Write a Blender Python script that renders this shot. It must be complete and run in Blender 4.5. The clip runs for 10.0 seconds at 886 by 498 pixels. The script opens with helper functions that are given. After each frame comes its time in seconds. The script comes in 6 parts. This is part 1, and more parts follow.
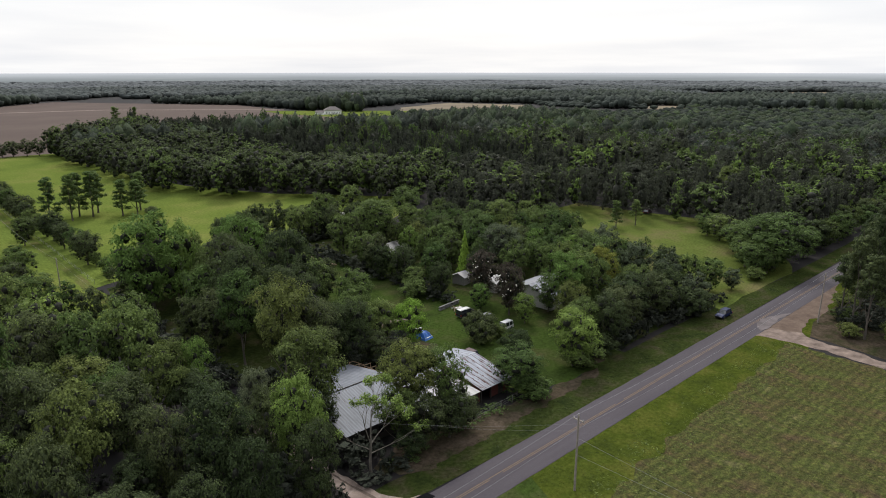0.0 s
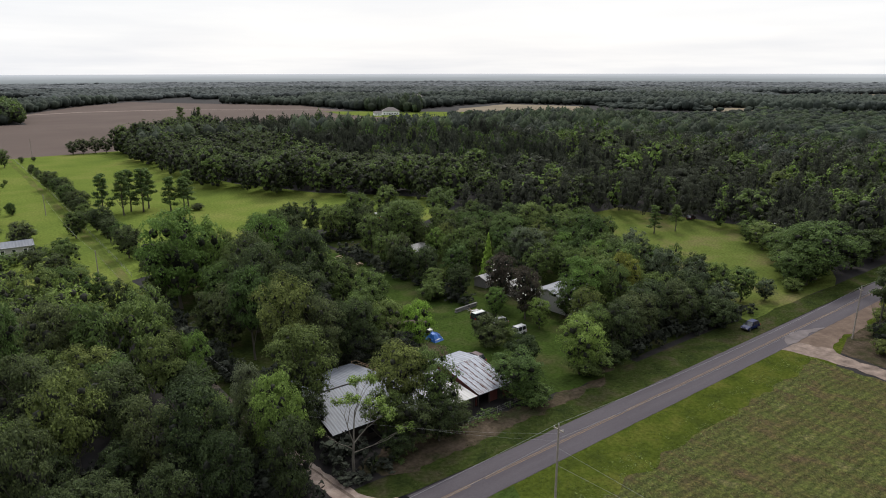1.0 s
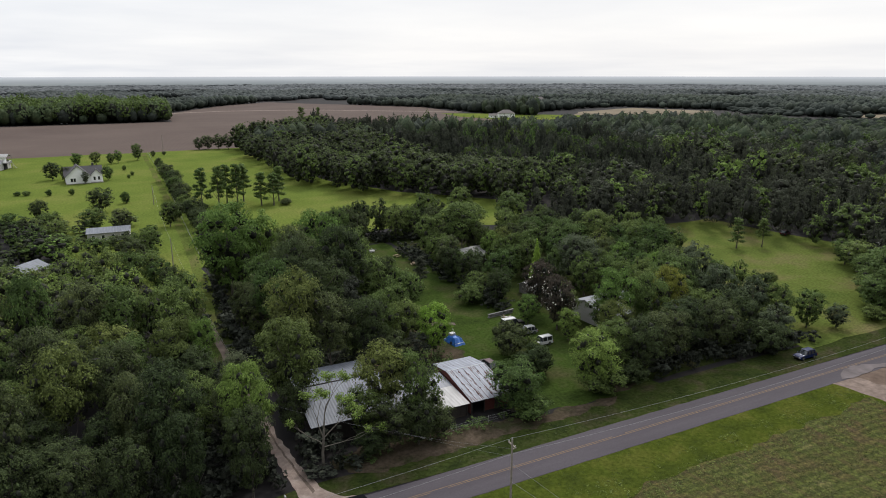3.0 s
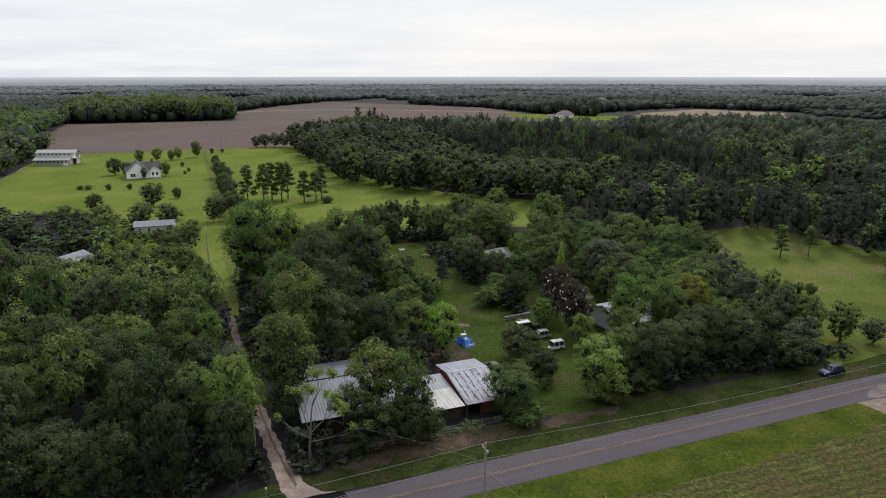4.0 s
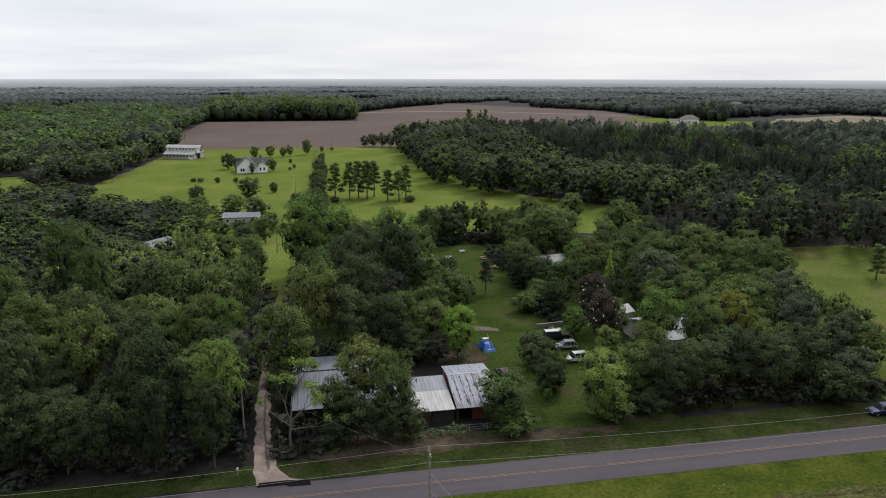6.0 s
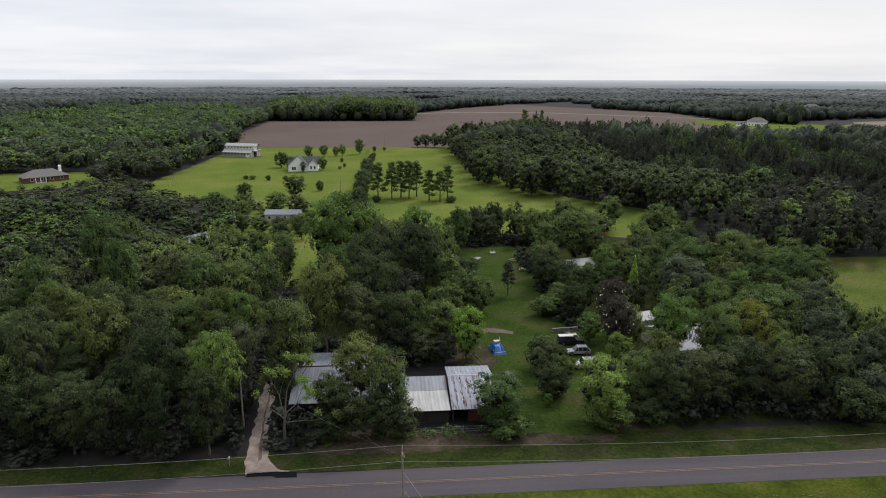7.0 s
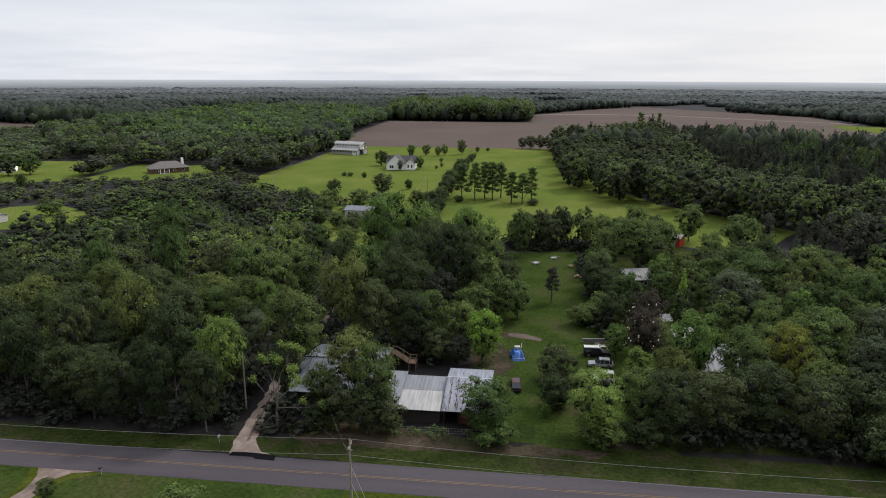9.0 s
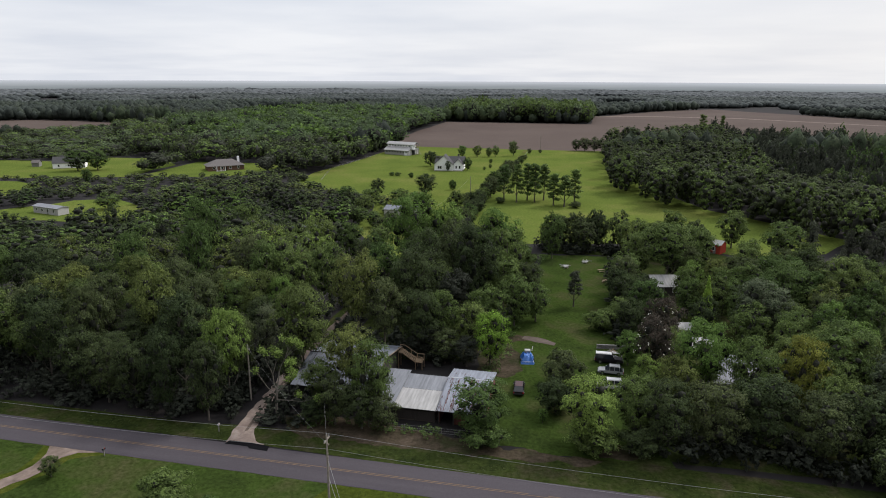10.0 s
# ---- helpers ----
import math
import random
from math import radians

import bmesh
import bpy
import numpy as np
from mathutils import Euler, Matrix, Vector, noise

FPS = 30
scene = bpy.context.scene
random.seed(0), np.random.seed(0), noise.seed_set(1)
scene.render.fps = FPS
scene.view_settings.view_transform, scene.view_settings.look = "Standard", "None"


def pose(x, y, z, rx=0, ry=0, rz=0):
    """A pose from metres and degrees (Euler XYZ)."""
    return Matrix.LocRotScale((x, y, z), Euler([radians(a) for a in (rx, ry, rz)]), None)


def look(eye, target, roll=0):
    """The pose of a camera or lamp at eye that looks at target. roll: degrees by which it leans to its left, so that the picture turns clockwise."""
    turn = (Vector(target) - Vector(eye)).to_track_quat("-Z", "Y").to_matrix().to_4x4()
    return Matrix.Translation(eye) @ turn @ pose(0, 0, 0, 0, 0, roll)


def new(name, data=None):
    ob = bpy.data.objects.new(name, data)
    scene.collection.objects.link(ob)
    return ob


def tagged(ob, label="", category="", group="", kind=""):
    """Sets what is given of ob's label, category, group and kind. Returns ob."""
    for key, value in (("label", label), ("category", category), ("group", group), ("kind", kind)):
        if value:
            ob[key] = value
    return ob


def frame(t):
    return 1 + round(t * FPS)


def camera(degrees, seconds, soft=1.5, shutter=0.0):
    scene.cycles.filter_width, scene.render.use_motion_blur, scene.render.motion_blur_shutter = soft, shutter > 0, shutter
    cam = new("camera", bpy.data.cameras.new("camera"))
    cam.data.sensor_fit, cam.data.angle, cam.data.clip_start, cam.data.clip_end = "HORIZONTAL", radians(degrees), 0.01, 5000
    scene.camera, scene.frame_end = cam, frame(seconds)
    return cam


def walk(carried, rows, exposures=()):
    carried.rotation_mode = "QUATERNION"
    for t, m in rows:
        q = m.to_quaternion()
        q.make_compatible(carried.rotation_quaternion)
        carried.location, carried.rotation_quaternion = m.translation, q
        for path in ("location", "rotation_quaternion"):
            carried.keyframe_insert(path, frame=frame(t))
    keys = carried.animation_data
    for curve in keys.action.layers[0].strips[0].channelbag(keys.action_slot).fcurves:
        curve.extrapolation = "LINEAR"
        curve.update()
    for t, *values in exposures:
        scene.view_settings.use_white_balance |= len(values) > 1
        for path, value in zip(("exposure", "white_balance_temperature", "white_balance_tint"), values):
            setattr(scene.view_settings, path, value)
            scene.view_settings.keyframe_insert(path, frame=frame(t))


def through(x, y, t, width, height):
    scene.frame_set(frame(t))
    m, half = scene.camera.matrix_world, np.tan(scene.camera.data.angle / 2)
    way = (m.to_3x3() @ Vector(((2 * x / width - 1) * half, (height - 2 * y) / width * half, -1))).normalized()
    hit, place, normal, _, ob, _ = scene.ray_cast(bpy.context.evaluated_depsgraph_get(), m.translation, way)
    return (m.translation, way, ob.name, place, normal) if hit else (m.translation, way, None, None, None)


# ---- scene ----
cam = camera(66.98, 10.0, 1.0)
ROWS = [
    (0.0, 0.001, 0.001, 52.546, 74.948, 0.011, -43.139),
    (0.5, 3.889, -3.147, 52.600, 74.984, 0.046, -40.416),
    (1.0, 7.897, -6.097, 52.624, 75.034, 0.071, -37.668),
    (1.5, 12.046, -8.885, 52.608, 75.070, 0.082, -34.877),
    (2.0, 16.277, -11.386, 52.561, 75.134, 0.068, -32.134),
    (2.5, 20.646, -13.706, 52.495, 75.211, 0.046, -29.369),
    (4.0, 34.360, -19.483, 52.423, 75.267, -0.002, -21.094),
    (4.5, 39.042, -21.014, 52.356, 75.308, -0.024, -18.307),
    (5.0, 43.799, -22.352, 52.261, 75.367, -0.049, -15.556),
    (5.5, 48.595, -23.522, 52.185, 75.426, -0.065, -12.798),
    (7.0, 63.101, -25.851, 52.222, 75.517, -0.119, -4.476),
    (7.5, 68.007, -26.147, 52.258, 75.551, -0.143, -1.713),
    (8.0, 72.898, -26.149, 52.265, 75.550, -0.185, 1.067),
    (8.5, 77.836, -25.914, 52.258, 75.563, -0.203, 3.859),
    (9.0, 82.795, -25.464, 52.232, 75.576, -0.214, 6.626),
    (9.5, 87.687, -24.855, 52.206, 75.610, -0.226, 9.412),
    (10.0, 92.541, -24.063, 52.172, 75.650, -0.243, 12.194),
]
walk(cam, [(t, pose(x, y, z, rx, ry, rz)) for t, x, y, z, rx, ry, rz in ROWS],
     ((0.0, 0.20, 6500, 10), (2.5, 0.15, 6470, 10), (5.0, 0.09, 6430, 10.5), (7.5, 0.05, 6400, 11), (10.0, 0.02, 6400, 11)))

# ---- world and light ----
world = bpy.data.worlds.new("sky")
scene.world = world
world.use_nodes = True
SUN_UP, SUN_ROUND = 46.0, 42.0


def build_sky(w):
    nt = w.node_tree
    nt.nodes.clear()
    out = nt.nodes.new("ShaderNodeOutputWorld")
    bg = nt.nodes.new("ShaderNodeBackground")
    sky = nt.nodes.new("ShaderNodeTexSky")
    sky.sky_type, sky.sun_disc = "NISHITA", False
    sky.sun_elevation, sky.sun_rotation = radians(SUN_UP), radians(SUN_ROUND)
    sky.air_density, sky.dust_density = 1.0, 3.0
    clear = nt.nodes.new("ShaderNodeVectorMath")
    clear.operation = "SCALE"
    clear.inputs[3].default_value = 0.1
    nt.links.new(sky.outputs[0], clear.inputs[0])
    co = nt.nodes.new("ShaderNodeTexCoord")
    sep = nt.nodes.new("ShaderNodeSeparateXYZ")
    nt.links.new(co.outputs["Generated"], sep.inputs[0])
    # cloud layer seen on a flat ceiling far above
    up = nt.nodes.new("ShaderNodeMath")
    up.operation = "MAXIMUM"
    up.inputs[1].default_value = 0.0
    nt.links.new(sep.outputs[2], up.inputs[0])
    add = nt.nodes.new("ShaderNodeMath")
    add.operation = "ADD"
    add.inputs[1].default_value = 0.07
    nt.links.new(up.outputs[0], add.inputs[0])
    flat = nt.nodes.new("ShaderNodeCombineXYZ")
    for k in (0, 1):
        dv = nt.nodes.new("ShaderNodeMath")
        dv.operation = "DIVIDE"
        nt.links.new(sep.outputs[k], dv.inputs[0])
        nt.links.new(add.outputs[0], dv.inputs[1])
        nt.links.new(dv.outputs[0], flat.inputs[k])
    n1 = nt.nodes.new("ShaderNodeTexNoise")
    n1.inputs["Scale"].default_value, n1.inputs["Detail"].default_value = 0.32, 5.0
    n1.inputs["Roughness"].default_value = 0.5
    nt.links.new(flat.outputs[0], n1.inputs["Vector"])
    ramp = nt.nodes.new("ShaderNodeValToRGB")
    ramp.color_ramp.elements[0].position, ramp.color_ramp.elements[0].color = 0.28, (0.74, 0.785, 0.87, 1)
    ramp.color_ramp.elements[1].position, ramp.color_ramp.elements[1].color = 0.62, (0.995, 1.01, 1.035, 1)
    nt.links.new(n1.outputs[0], ramp.inputs[0])
    # thinner cloud, warmer and lighter, round the sun's side low down
    side = nt.nodes.new("ShaderNodeVectorMath")
    side.operation = "DOT_PRODUCT"
    a = radians(SUN_ROUND)
    side.inputs[1].default_value = (math.sin(a), math.cos(a), 0.12)
    nt.links.new(co.outputs["Generated"], side.inputs[0])
    glow = nt.nodes.new("ShaderNodeMapRange")
    glow.inputs[1].default_value, glow.inputs[2].default_value = 0.45, 1.0
    glow.inputs[3].default_value, glow.inputs[4].default_value = 0.0, 0.45
    nt.links.new(side.outputs["Value"], glow.inputs[0])
    warm = nt.nodes.new("ShaderNodeMix")
    warm.data_type = "RGBA"
    warm.inputs[7].default_value = (1.0, 0.97, 0.93, 1)
    nt.links.new(glow.outputs[0], warm.inputs[0])
    nt.links.new(ramp.outputs[0], warm.inputs[6])
    mix = nt.nodes.new("ShaderNodeMix")
    mix.data_type = "RGBA"
    mix.inputs[0].default_value = 0.9
    nt.links.new(clear.outputs[0], mix.inputs[6])
    nt.links.new(warm.outputs[2], mix.inputs[7])
    # an overcast sky is lightest overhead
    lift = nt.nodes.new("ShaderNodeMapRange")
    lift.inputs[1].default_value, lift.inputs[2].default_value = 0.10, 0.85
    lift.inputs[3].default_value, lift.inputs[4].default_value = 0.94, 2.35
    nt.links.new(sep.outputs[2], lift.inputs[0])
    over = nt.nodes.new("ShaderNodeVectorMath")
    over.operation = "SCALE"
    # unseen sky behind the camera, dimmed to darken the near tree sides
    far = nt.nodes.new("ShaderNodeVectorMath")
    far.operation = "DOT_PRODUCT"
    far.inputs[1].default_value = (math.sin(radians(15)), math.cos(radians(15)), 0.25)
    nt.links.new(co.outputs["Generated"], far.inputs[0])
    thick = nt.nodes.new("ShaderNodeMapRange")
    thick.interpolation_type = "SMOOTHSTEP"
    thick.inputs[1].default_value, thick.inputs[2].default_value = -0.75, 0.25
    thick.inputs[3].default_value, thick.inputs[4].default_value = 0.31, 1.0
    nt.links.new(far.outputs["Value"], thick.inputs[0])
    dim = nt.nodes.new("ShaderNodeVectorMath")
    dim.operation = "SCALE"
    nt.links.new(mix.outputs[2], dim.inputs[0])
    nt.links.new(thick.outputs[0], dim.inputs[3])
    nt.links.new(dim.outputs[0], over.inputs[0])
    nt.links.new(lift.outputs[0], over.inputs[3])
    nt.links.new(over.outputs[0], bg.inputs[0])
    bg.inputs[1].default_value = SKY_POWER
    nt.links.new(bg.outputs[0], out.inputs[0])


SKY_POWER = 1.0
build_sky(world)
sun = new("sun", bpy.data.lights.new("sun", "SUN"))
sun.data.energy, sun.data.angle, sun.data.color = 3.0, radians(10), (1.0, 0.96, 0.9)
_a, _e = radians(SUN_ROUND), radians(SUN_UP)
sun.matrix_world = look((0, 0, 200), (-math.sin(_a) * math.cos(_e), -math.cos(_a) * math.cos(_e), 200 - math.sin(_e)))
scene.view_settings.exposure = 0.0


# ---- materials ----
class Mat:
    """A node material with a few shortcuts."""

    def __init__(self, name, rough=0.9, metal=0.0, spec=0.3):
        self.m = bpy.data.materials.new(name)
        self.m.use_nodes = True
        self.nt = self.m.node_tree
        self.bsdf = self.nt.nodes["Principled BSDF"]
        self.bsdf.inputs["Roughness"].default_value = rough
        self.bsdf.inputs["Metallic"].default_value = metal
        self.bsdf.inputs["Specular IOR Level"].default_value = spec

    def link(self, a, b):
        self.nt.links.new(a, b)

    def noise(self, scale, detail=4.0, rough=0.55, stretch=None, coord="Object"):
        n = self.nt.nodes.new("ShaderNodeTexNoise")
        n.inputs["Scale"].default_value, n.inputs["Detail"].default_value, n.inputs["Roughness"].default_value = scale, detail, rough
        co = self.nt.nodes.new("ShaderNodeTexCoord")
        if stretch:
            mp = self.nt.nodes.new("ShaderNodeMapping")
            mp.inputs["Scale"].default_value = stretch
            self.link(co.outputs[coord], mp.inputs[0])
            self.link(mp.outputs[0], n.inputs["Vector"])
        else:
            self.link(co.outputs[coord], n.inputs["Vector"])
        return n.outputs[0]

    def wave(self, scale, axis="X", distort=0.0, turn=0.0, coord="Object"):
        w = self.nt.nodes.new("ShaderNodeTexWave")
        w.wave_type, w.bands_direction = "BANDS", axis
        w.inputs["Scale"].default_value, w.inputs["Distortion"].default_value = scale, distort
        co = self.nt.nodes.new("ShaderNodeTexCoord")
        mp = self.nt.nodes.new("ShaderNodeMapping")
        mp.inputs["Rotation"].default_value = (0, 0, radians(turn))
        self.link(co.outputs[coord], mp.inputs[0])
        self.link(mp.outputs[0], w.inputs["Vector"])
        return w.outputs[1]

    def island(self):
        return self.nt.nodes.new("ShaderNodeNewGeometry").outputs["Random Per Island"]

    def random(self):
        return self.nt.nodes.new("ShaderNodeObjectInfo").outputs["Random"]

    def ramp(self, fac, *stops):
        r = self.nt.nodes.new("ShaderNodeValToRGB")
        el = r.color_ramp.elements
        while len(el) < len(stops):
            el.new(0.5)
        for e, (p, c) in zip(el, stops):
            e.position, e.color = p, (*c, 1)
        self.link(fac, r.inputs[0])
        return r.outputs[0]

    def mix(self, fac, a, b, kind="MIX"):
        n = self.nt.nodes.new("ShaderNodeMix")
        n.data_type, n.blend_type = "RGBA", kind
        for slot, v in ((0, fac), (6, a), (7, b)):
            if isinstance(v, (int, float)):
                n.inputs[slot].default_value = v
            elif isinstance(v, tuple):
                n.inputs[slot].default_value = (*v, 1)
            else:
                self.link(v, n.inputs[slot])
        return n.outputs[2]

    def span(self, fac, a, b, c=0.0, d=1.0):
        n = self.nt.nodes.new("ShaderNodeMapRange")
        for k, v in enumerate((a, b, c, d)):
            n.inputs[k + 1].default_value = v
        self.link(fac, n.inputs[0])
        return n.outputs[0]

    def base(self, v):
        if isinstance(v, tuple):
            self.bsdf.inputs["Base Color"].default_value = (*v, 1)
        else:
            self.link(v, self.bsdf.inputs["Base Color"])
        return self

    def bump(self, h, strength=0.4, dist=0.05):
        b = self.nt.nodes.new("ShaderNodeBump")
        b.inputs["Strength"].default_value, b.inputs["Distance"].default_value = strength, dist
        self.link(h, b.inputs["Height"])
        self.link(b.outputs[0], self.bsdf.inputs["Normal"])
        return self


def foliage(name, dark, light, patch=0.25, through=0.27, lo=0.62, hi=1.4):
    """Leaves: tone differs from spray to spray and from tree to tree; some light comes through."""
    k = Mat(name, 0.7, 0, 0.05)
    # sprays of one tree differ little
    dark, light = (tuple(0.88 * (0.80 * p + 0.20 * q) for p, q in zip(a, b)) for a, b in ((dark, light), (light, dark)))
    c = k.ramp(k.island(), (0.0, dark), (1.0, light))
    hsv = k.nt.nodes.new("ShaderNodeHueSaturation")
    k.link(k.span(k.random(), 0, 1, 0.482, 0.518), hsv.inputs["Hue"])
    big = k.noise(patch, 2.0)
    tree_tone = k.nt.nodes.new("ShaderNodeMath")
    tree_tone.operation = "MULTIPLY"
    k.link(k.span(big, 0.3, 0.7, 0.66, 1.34), tree_tone.inputs[0])
    k.link(k.span(k.random(), 0, 1, 1.26, 0.74), tree_tone.inputs[1])
    k.link(tree_tone.outputs[0], hsv.inputs["Value"])
    # noise paints single leaves and the shade-dark gaps between them
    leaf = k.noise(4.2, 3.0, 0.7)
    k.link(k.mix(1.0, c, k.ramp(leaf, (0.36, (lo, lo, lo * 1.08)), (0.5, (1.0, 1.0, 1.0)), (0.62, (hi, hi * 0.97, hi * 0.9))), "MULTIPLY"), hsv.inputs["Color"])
    k.base(hsv.outputs[0])
    k.bump(leaf, 0.25, 0.08)
    tr = k.nt.nodes.new("ShaderNodeBsdfTranslucent")
    k.link(hsv.outputs[0], tr.inputs[0])
    mx = k.nt.nodes.new("ShaderNodeMixShader")
    mx.inputs[0].default_value = through
    k.link(k.bsdf.outputs[0], mx.inputs[1])
    k.link(tr.outputs[0], mx.inputs[2])
    k.link(mx.outputs[0], k.nt.nodes["Material Output"].inputs[0])
    return k.m


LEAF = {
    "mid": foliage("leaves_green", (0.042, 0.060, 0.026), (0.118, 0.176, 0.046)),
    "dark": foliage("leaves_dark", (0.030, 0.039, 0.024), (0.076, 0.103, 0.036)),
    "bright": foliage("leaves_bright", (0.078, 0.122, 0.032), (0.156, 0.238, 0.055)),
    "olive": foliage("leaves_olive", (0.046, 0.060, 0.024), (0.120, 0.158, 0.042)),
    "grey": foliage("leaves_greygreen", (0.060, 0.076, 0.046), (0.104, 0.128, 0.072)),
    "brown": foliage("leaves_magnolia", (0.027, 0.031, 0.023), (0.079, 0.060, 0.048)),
    # needles greyed a little for the haze over the far pine wood
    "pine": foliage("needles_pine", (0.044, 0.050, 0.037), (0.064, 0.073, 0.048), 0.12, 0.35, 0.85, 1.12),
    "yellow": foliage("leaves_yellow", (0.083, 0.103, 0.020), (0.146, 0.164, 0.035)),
    # understorey leaves carry the woods' neutral shade in their colour
    "understorey": foliage("leaves_understorey_shade", (0.027, 0.030, 0.025), (0.050, 0.058, 0.042)),
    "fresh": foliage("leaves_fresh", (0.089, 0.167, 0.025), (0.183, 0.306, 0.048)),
    # these two tones have distance haze mixed into the leaf colour
    "pale": foliage("leaves_hazy_light", (0.084, 0.116, 0.058), (0.122, 0.166, 0.080), 0.05, 0.45, 0.85, 1.12),
    "far": foliage("leaves_hazy_far", (0.042, 0.053, 0.045), (0.064, 0.077, 0.060), 0.03, 0.45, 0.88, 1.1),
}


def canopy_leaves(name, dark, light, grain=0.8, lump=0.12, bump=0.5):
    """Leaves on crowns too far off for single sprays: mottled, with soft relief."""
    k = Mat(name, 0.8, 0, 0.03)
    f = k.noise(grain, 5, 0.7)
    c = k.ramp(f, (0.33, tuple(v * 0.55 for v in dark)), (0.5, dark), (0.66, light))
    hsv = k.nt.nodes.new("ShaderNodeHueSaturation")
    k.link(k.span(k.island(), 0, 1, 0.8, 1.22), hsv.inputs["Value"])
    k.link(k.span(k.noise(lump, 2), 0.35, 0.65, 0.48, 0.515), hsv.inputs["Hue"])
    k.link(c, hsv.inputs["Color"])
    k.base(hsv.outputs[0])
    k.bump(f, bump, 0.6)
    tr = k.nt.nodes.new("ShaderNodeBsdfTranslucent")
    k.link(hsv.outputs[0], tr.inputs[0])
    mx = k.nt.nodes.new("ShaderNodeMixShader")
    mx.inputs[0].default_value = 0.4
    k.link(k.bsdf.outputs[0], mx.inputs[1])
    k.link(tr.outputs[0], mx.inputs[2])
    k.link(mx.outputs[0], k.nt.nodes["Material Output"].inputs[0])
    return k.m


# greens lightened and blued a little to paint in haze
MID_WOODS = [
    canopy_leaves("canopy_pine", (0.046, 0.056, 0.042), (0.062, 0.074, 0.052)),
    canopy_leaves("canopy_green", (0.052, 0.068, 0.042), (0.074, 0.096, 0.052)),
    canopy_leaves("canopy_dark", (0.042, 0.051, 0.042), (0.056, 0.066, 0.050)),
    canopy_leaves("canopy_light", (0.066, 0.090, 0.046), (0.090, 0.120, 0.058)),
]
# far canopies below: haze is painted into the leaf colours, more with distance
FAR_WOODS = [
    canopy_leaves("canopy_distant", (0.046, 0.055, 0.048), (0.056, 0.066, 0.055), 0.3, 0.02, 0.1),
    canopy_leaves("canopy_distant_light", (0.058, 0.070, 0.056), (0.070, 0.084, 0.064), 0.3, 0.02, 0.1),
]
HAZE_GREY = [
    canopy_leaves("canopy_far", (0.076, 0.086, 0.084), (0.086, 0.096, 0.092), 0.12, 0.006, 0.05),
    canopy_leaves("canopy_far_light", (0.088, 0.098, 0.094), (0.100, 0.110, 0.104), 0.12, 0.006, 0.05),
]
HAZE_PALE_WOODS = [
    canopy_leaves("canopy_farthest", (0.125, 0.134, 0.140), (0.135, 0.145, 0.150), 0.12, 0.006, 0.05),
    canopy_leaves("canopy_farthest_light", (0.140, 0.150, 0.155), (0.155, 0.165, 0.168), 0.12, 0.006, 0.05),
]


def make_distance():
    """Distant woods and fields: haze is painted in, paler towards the skyline."""
    k = Mat("hazy_distance", 1.0, 0, 0.0)
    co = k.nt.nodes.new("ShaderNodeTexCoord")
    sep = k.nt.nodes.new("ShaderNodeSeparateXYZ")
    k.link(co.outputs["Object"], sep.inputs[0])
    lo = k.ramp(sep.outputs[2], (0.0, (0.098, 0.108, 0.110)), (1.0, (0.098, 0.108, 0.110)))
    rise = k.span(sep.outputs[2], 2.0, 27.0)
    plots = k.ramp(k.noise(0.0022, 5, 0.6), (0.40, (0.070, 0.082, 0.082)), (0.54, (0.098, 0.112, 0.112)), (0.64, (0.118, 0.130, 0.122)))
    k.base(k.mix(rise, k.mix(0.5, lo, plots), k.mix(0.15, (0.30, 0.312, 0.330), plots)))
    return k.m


HAZE_DISTANCE = make_distance()


def make_bark():
    k = Mat("bark", 0.95)
    k.base(k.ramp(k.noise(1.5, 5, 0.6, (1, 1, 0.3)), (0.3, (0.040, 0.034, 0.029)), (0.7, (0.125, 0.108, 0.090))))
    return k.m


def make_pale_bark():
    k = Mat("pale_bark", 0.95, 0, 0.1)
    k.base(k.ramp(k.noise(1.5, 5, 0.6, (1, 1, 0.3)), (0.3, (0.075, 0.066, 0.056)), (0.7, (0.185, 0.168, 0.145))))
    return k.m


def grass(name, a, b, c, big=0.05, fine=1.6):
    """Mown or rough grass: broad patches of three tones, and fine tufts."""
    k = Mat(name, 1.0, 0, 0.0)
    p = k.ramp(k.noise(big, 5, 0.6), (0.32, a), (0.5, b), (0.68, c))
    f = k.noise(fine, 6, 0.7)
    k.base(k.mix(1.0, p, k.ramp(f, (0.3, (0.55, 0.55, 0.55)), (0.7, (1.3, 1.3, 1.3))), "MULTIPLY"))
    return k.bump(f, 0.6, 0.15).m


BARK, PALE_BARK = make_bark(), make_pale_bark()
GRASS_LAWN = grass("lawn_grass", (0.062, 0.085, 0.019), (0.078, 0.102, 0.022), (0.102, 0.112, 0.031), 0.03, 1.2)
GRASS_YARD = grass("yard_grass", (0.018, 0.027, 0.008), (0.027, 0.043, 0.010), (0.041, 0.043, 0.018), 0.1)
GRASS_VERGE = grass("verge_grass", (0.024, 0.032, 0.007), (0.036, 0.047, 0.008), (0.056, 0.060, 0.013), 0.16)
# grass beside and under trees, with their shade mixed into the greens
GRASS_NORTH = grass("shaded_verge_grass", (0.014, 0.020, 0.007), (0.023, 0.031, 0.009), (0.037, 0.033, 0.019), 0.2)
GRASS_MEADOW = grass("meadow_grass", (0.048, 0.066, 0.016), (0.064, 0.080, 0.020), (0.090, 0.080, 0.036), 0.07)
GRASS_DRY = grass("dry_verge", (0.022, 0.026, 0.012), (0.042, 0.034, 0.023), (0.062, 0.048, 0.036), 0.25)


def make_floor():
    k = Mat("shaded_woodland_floor", 1.0, 0, 0.1)
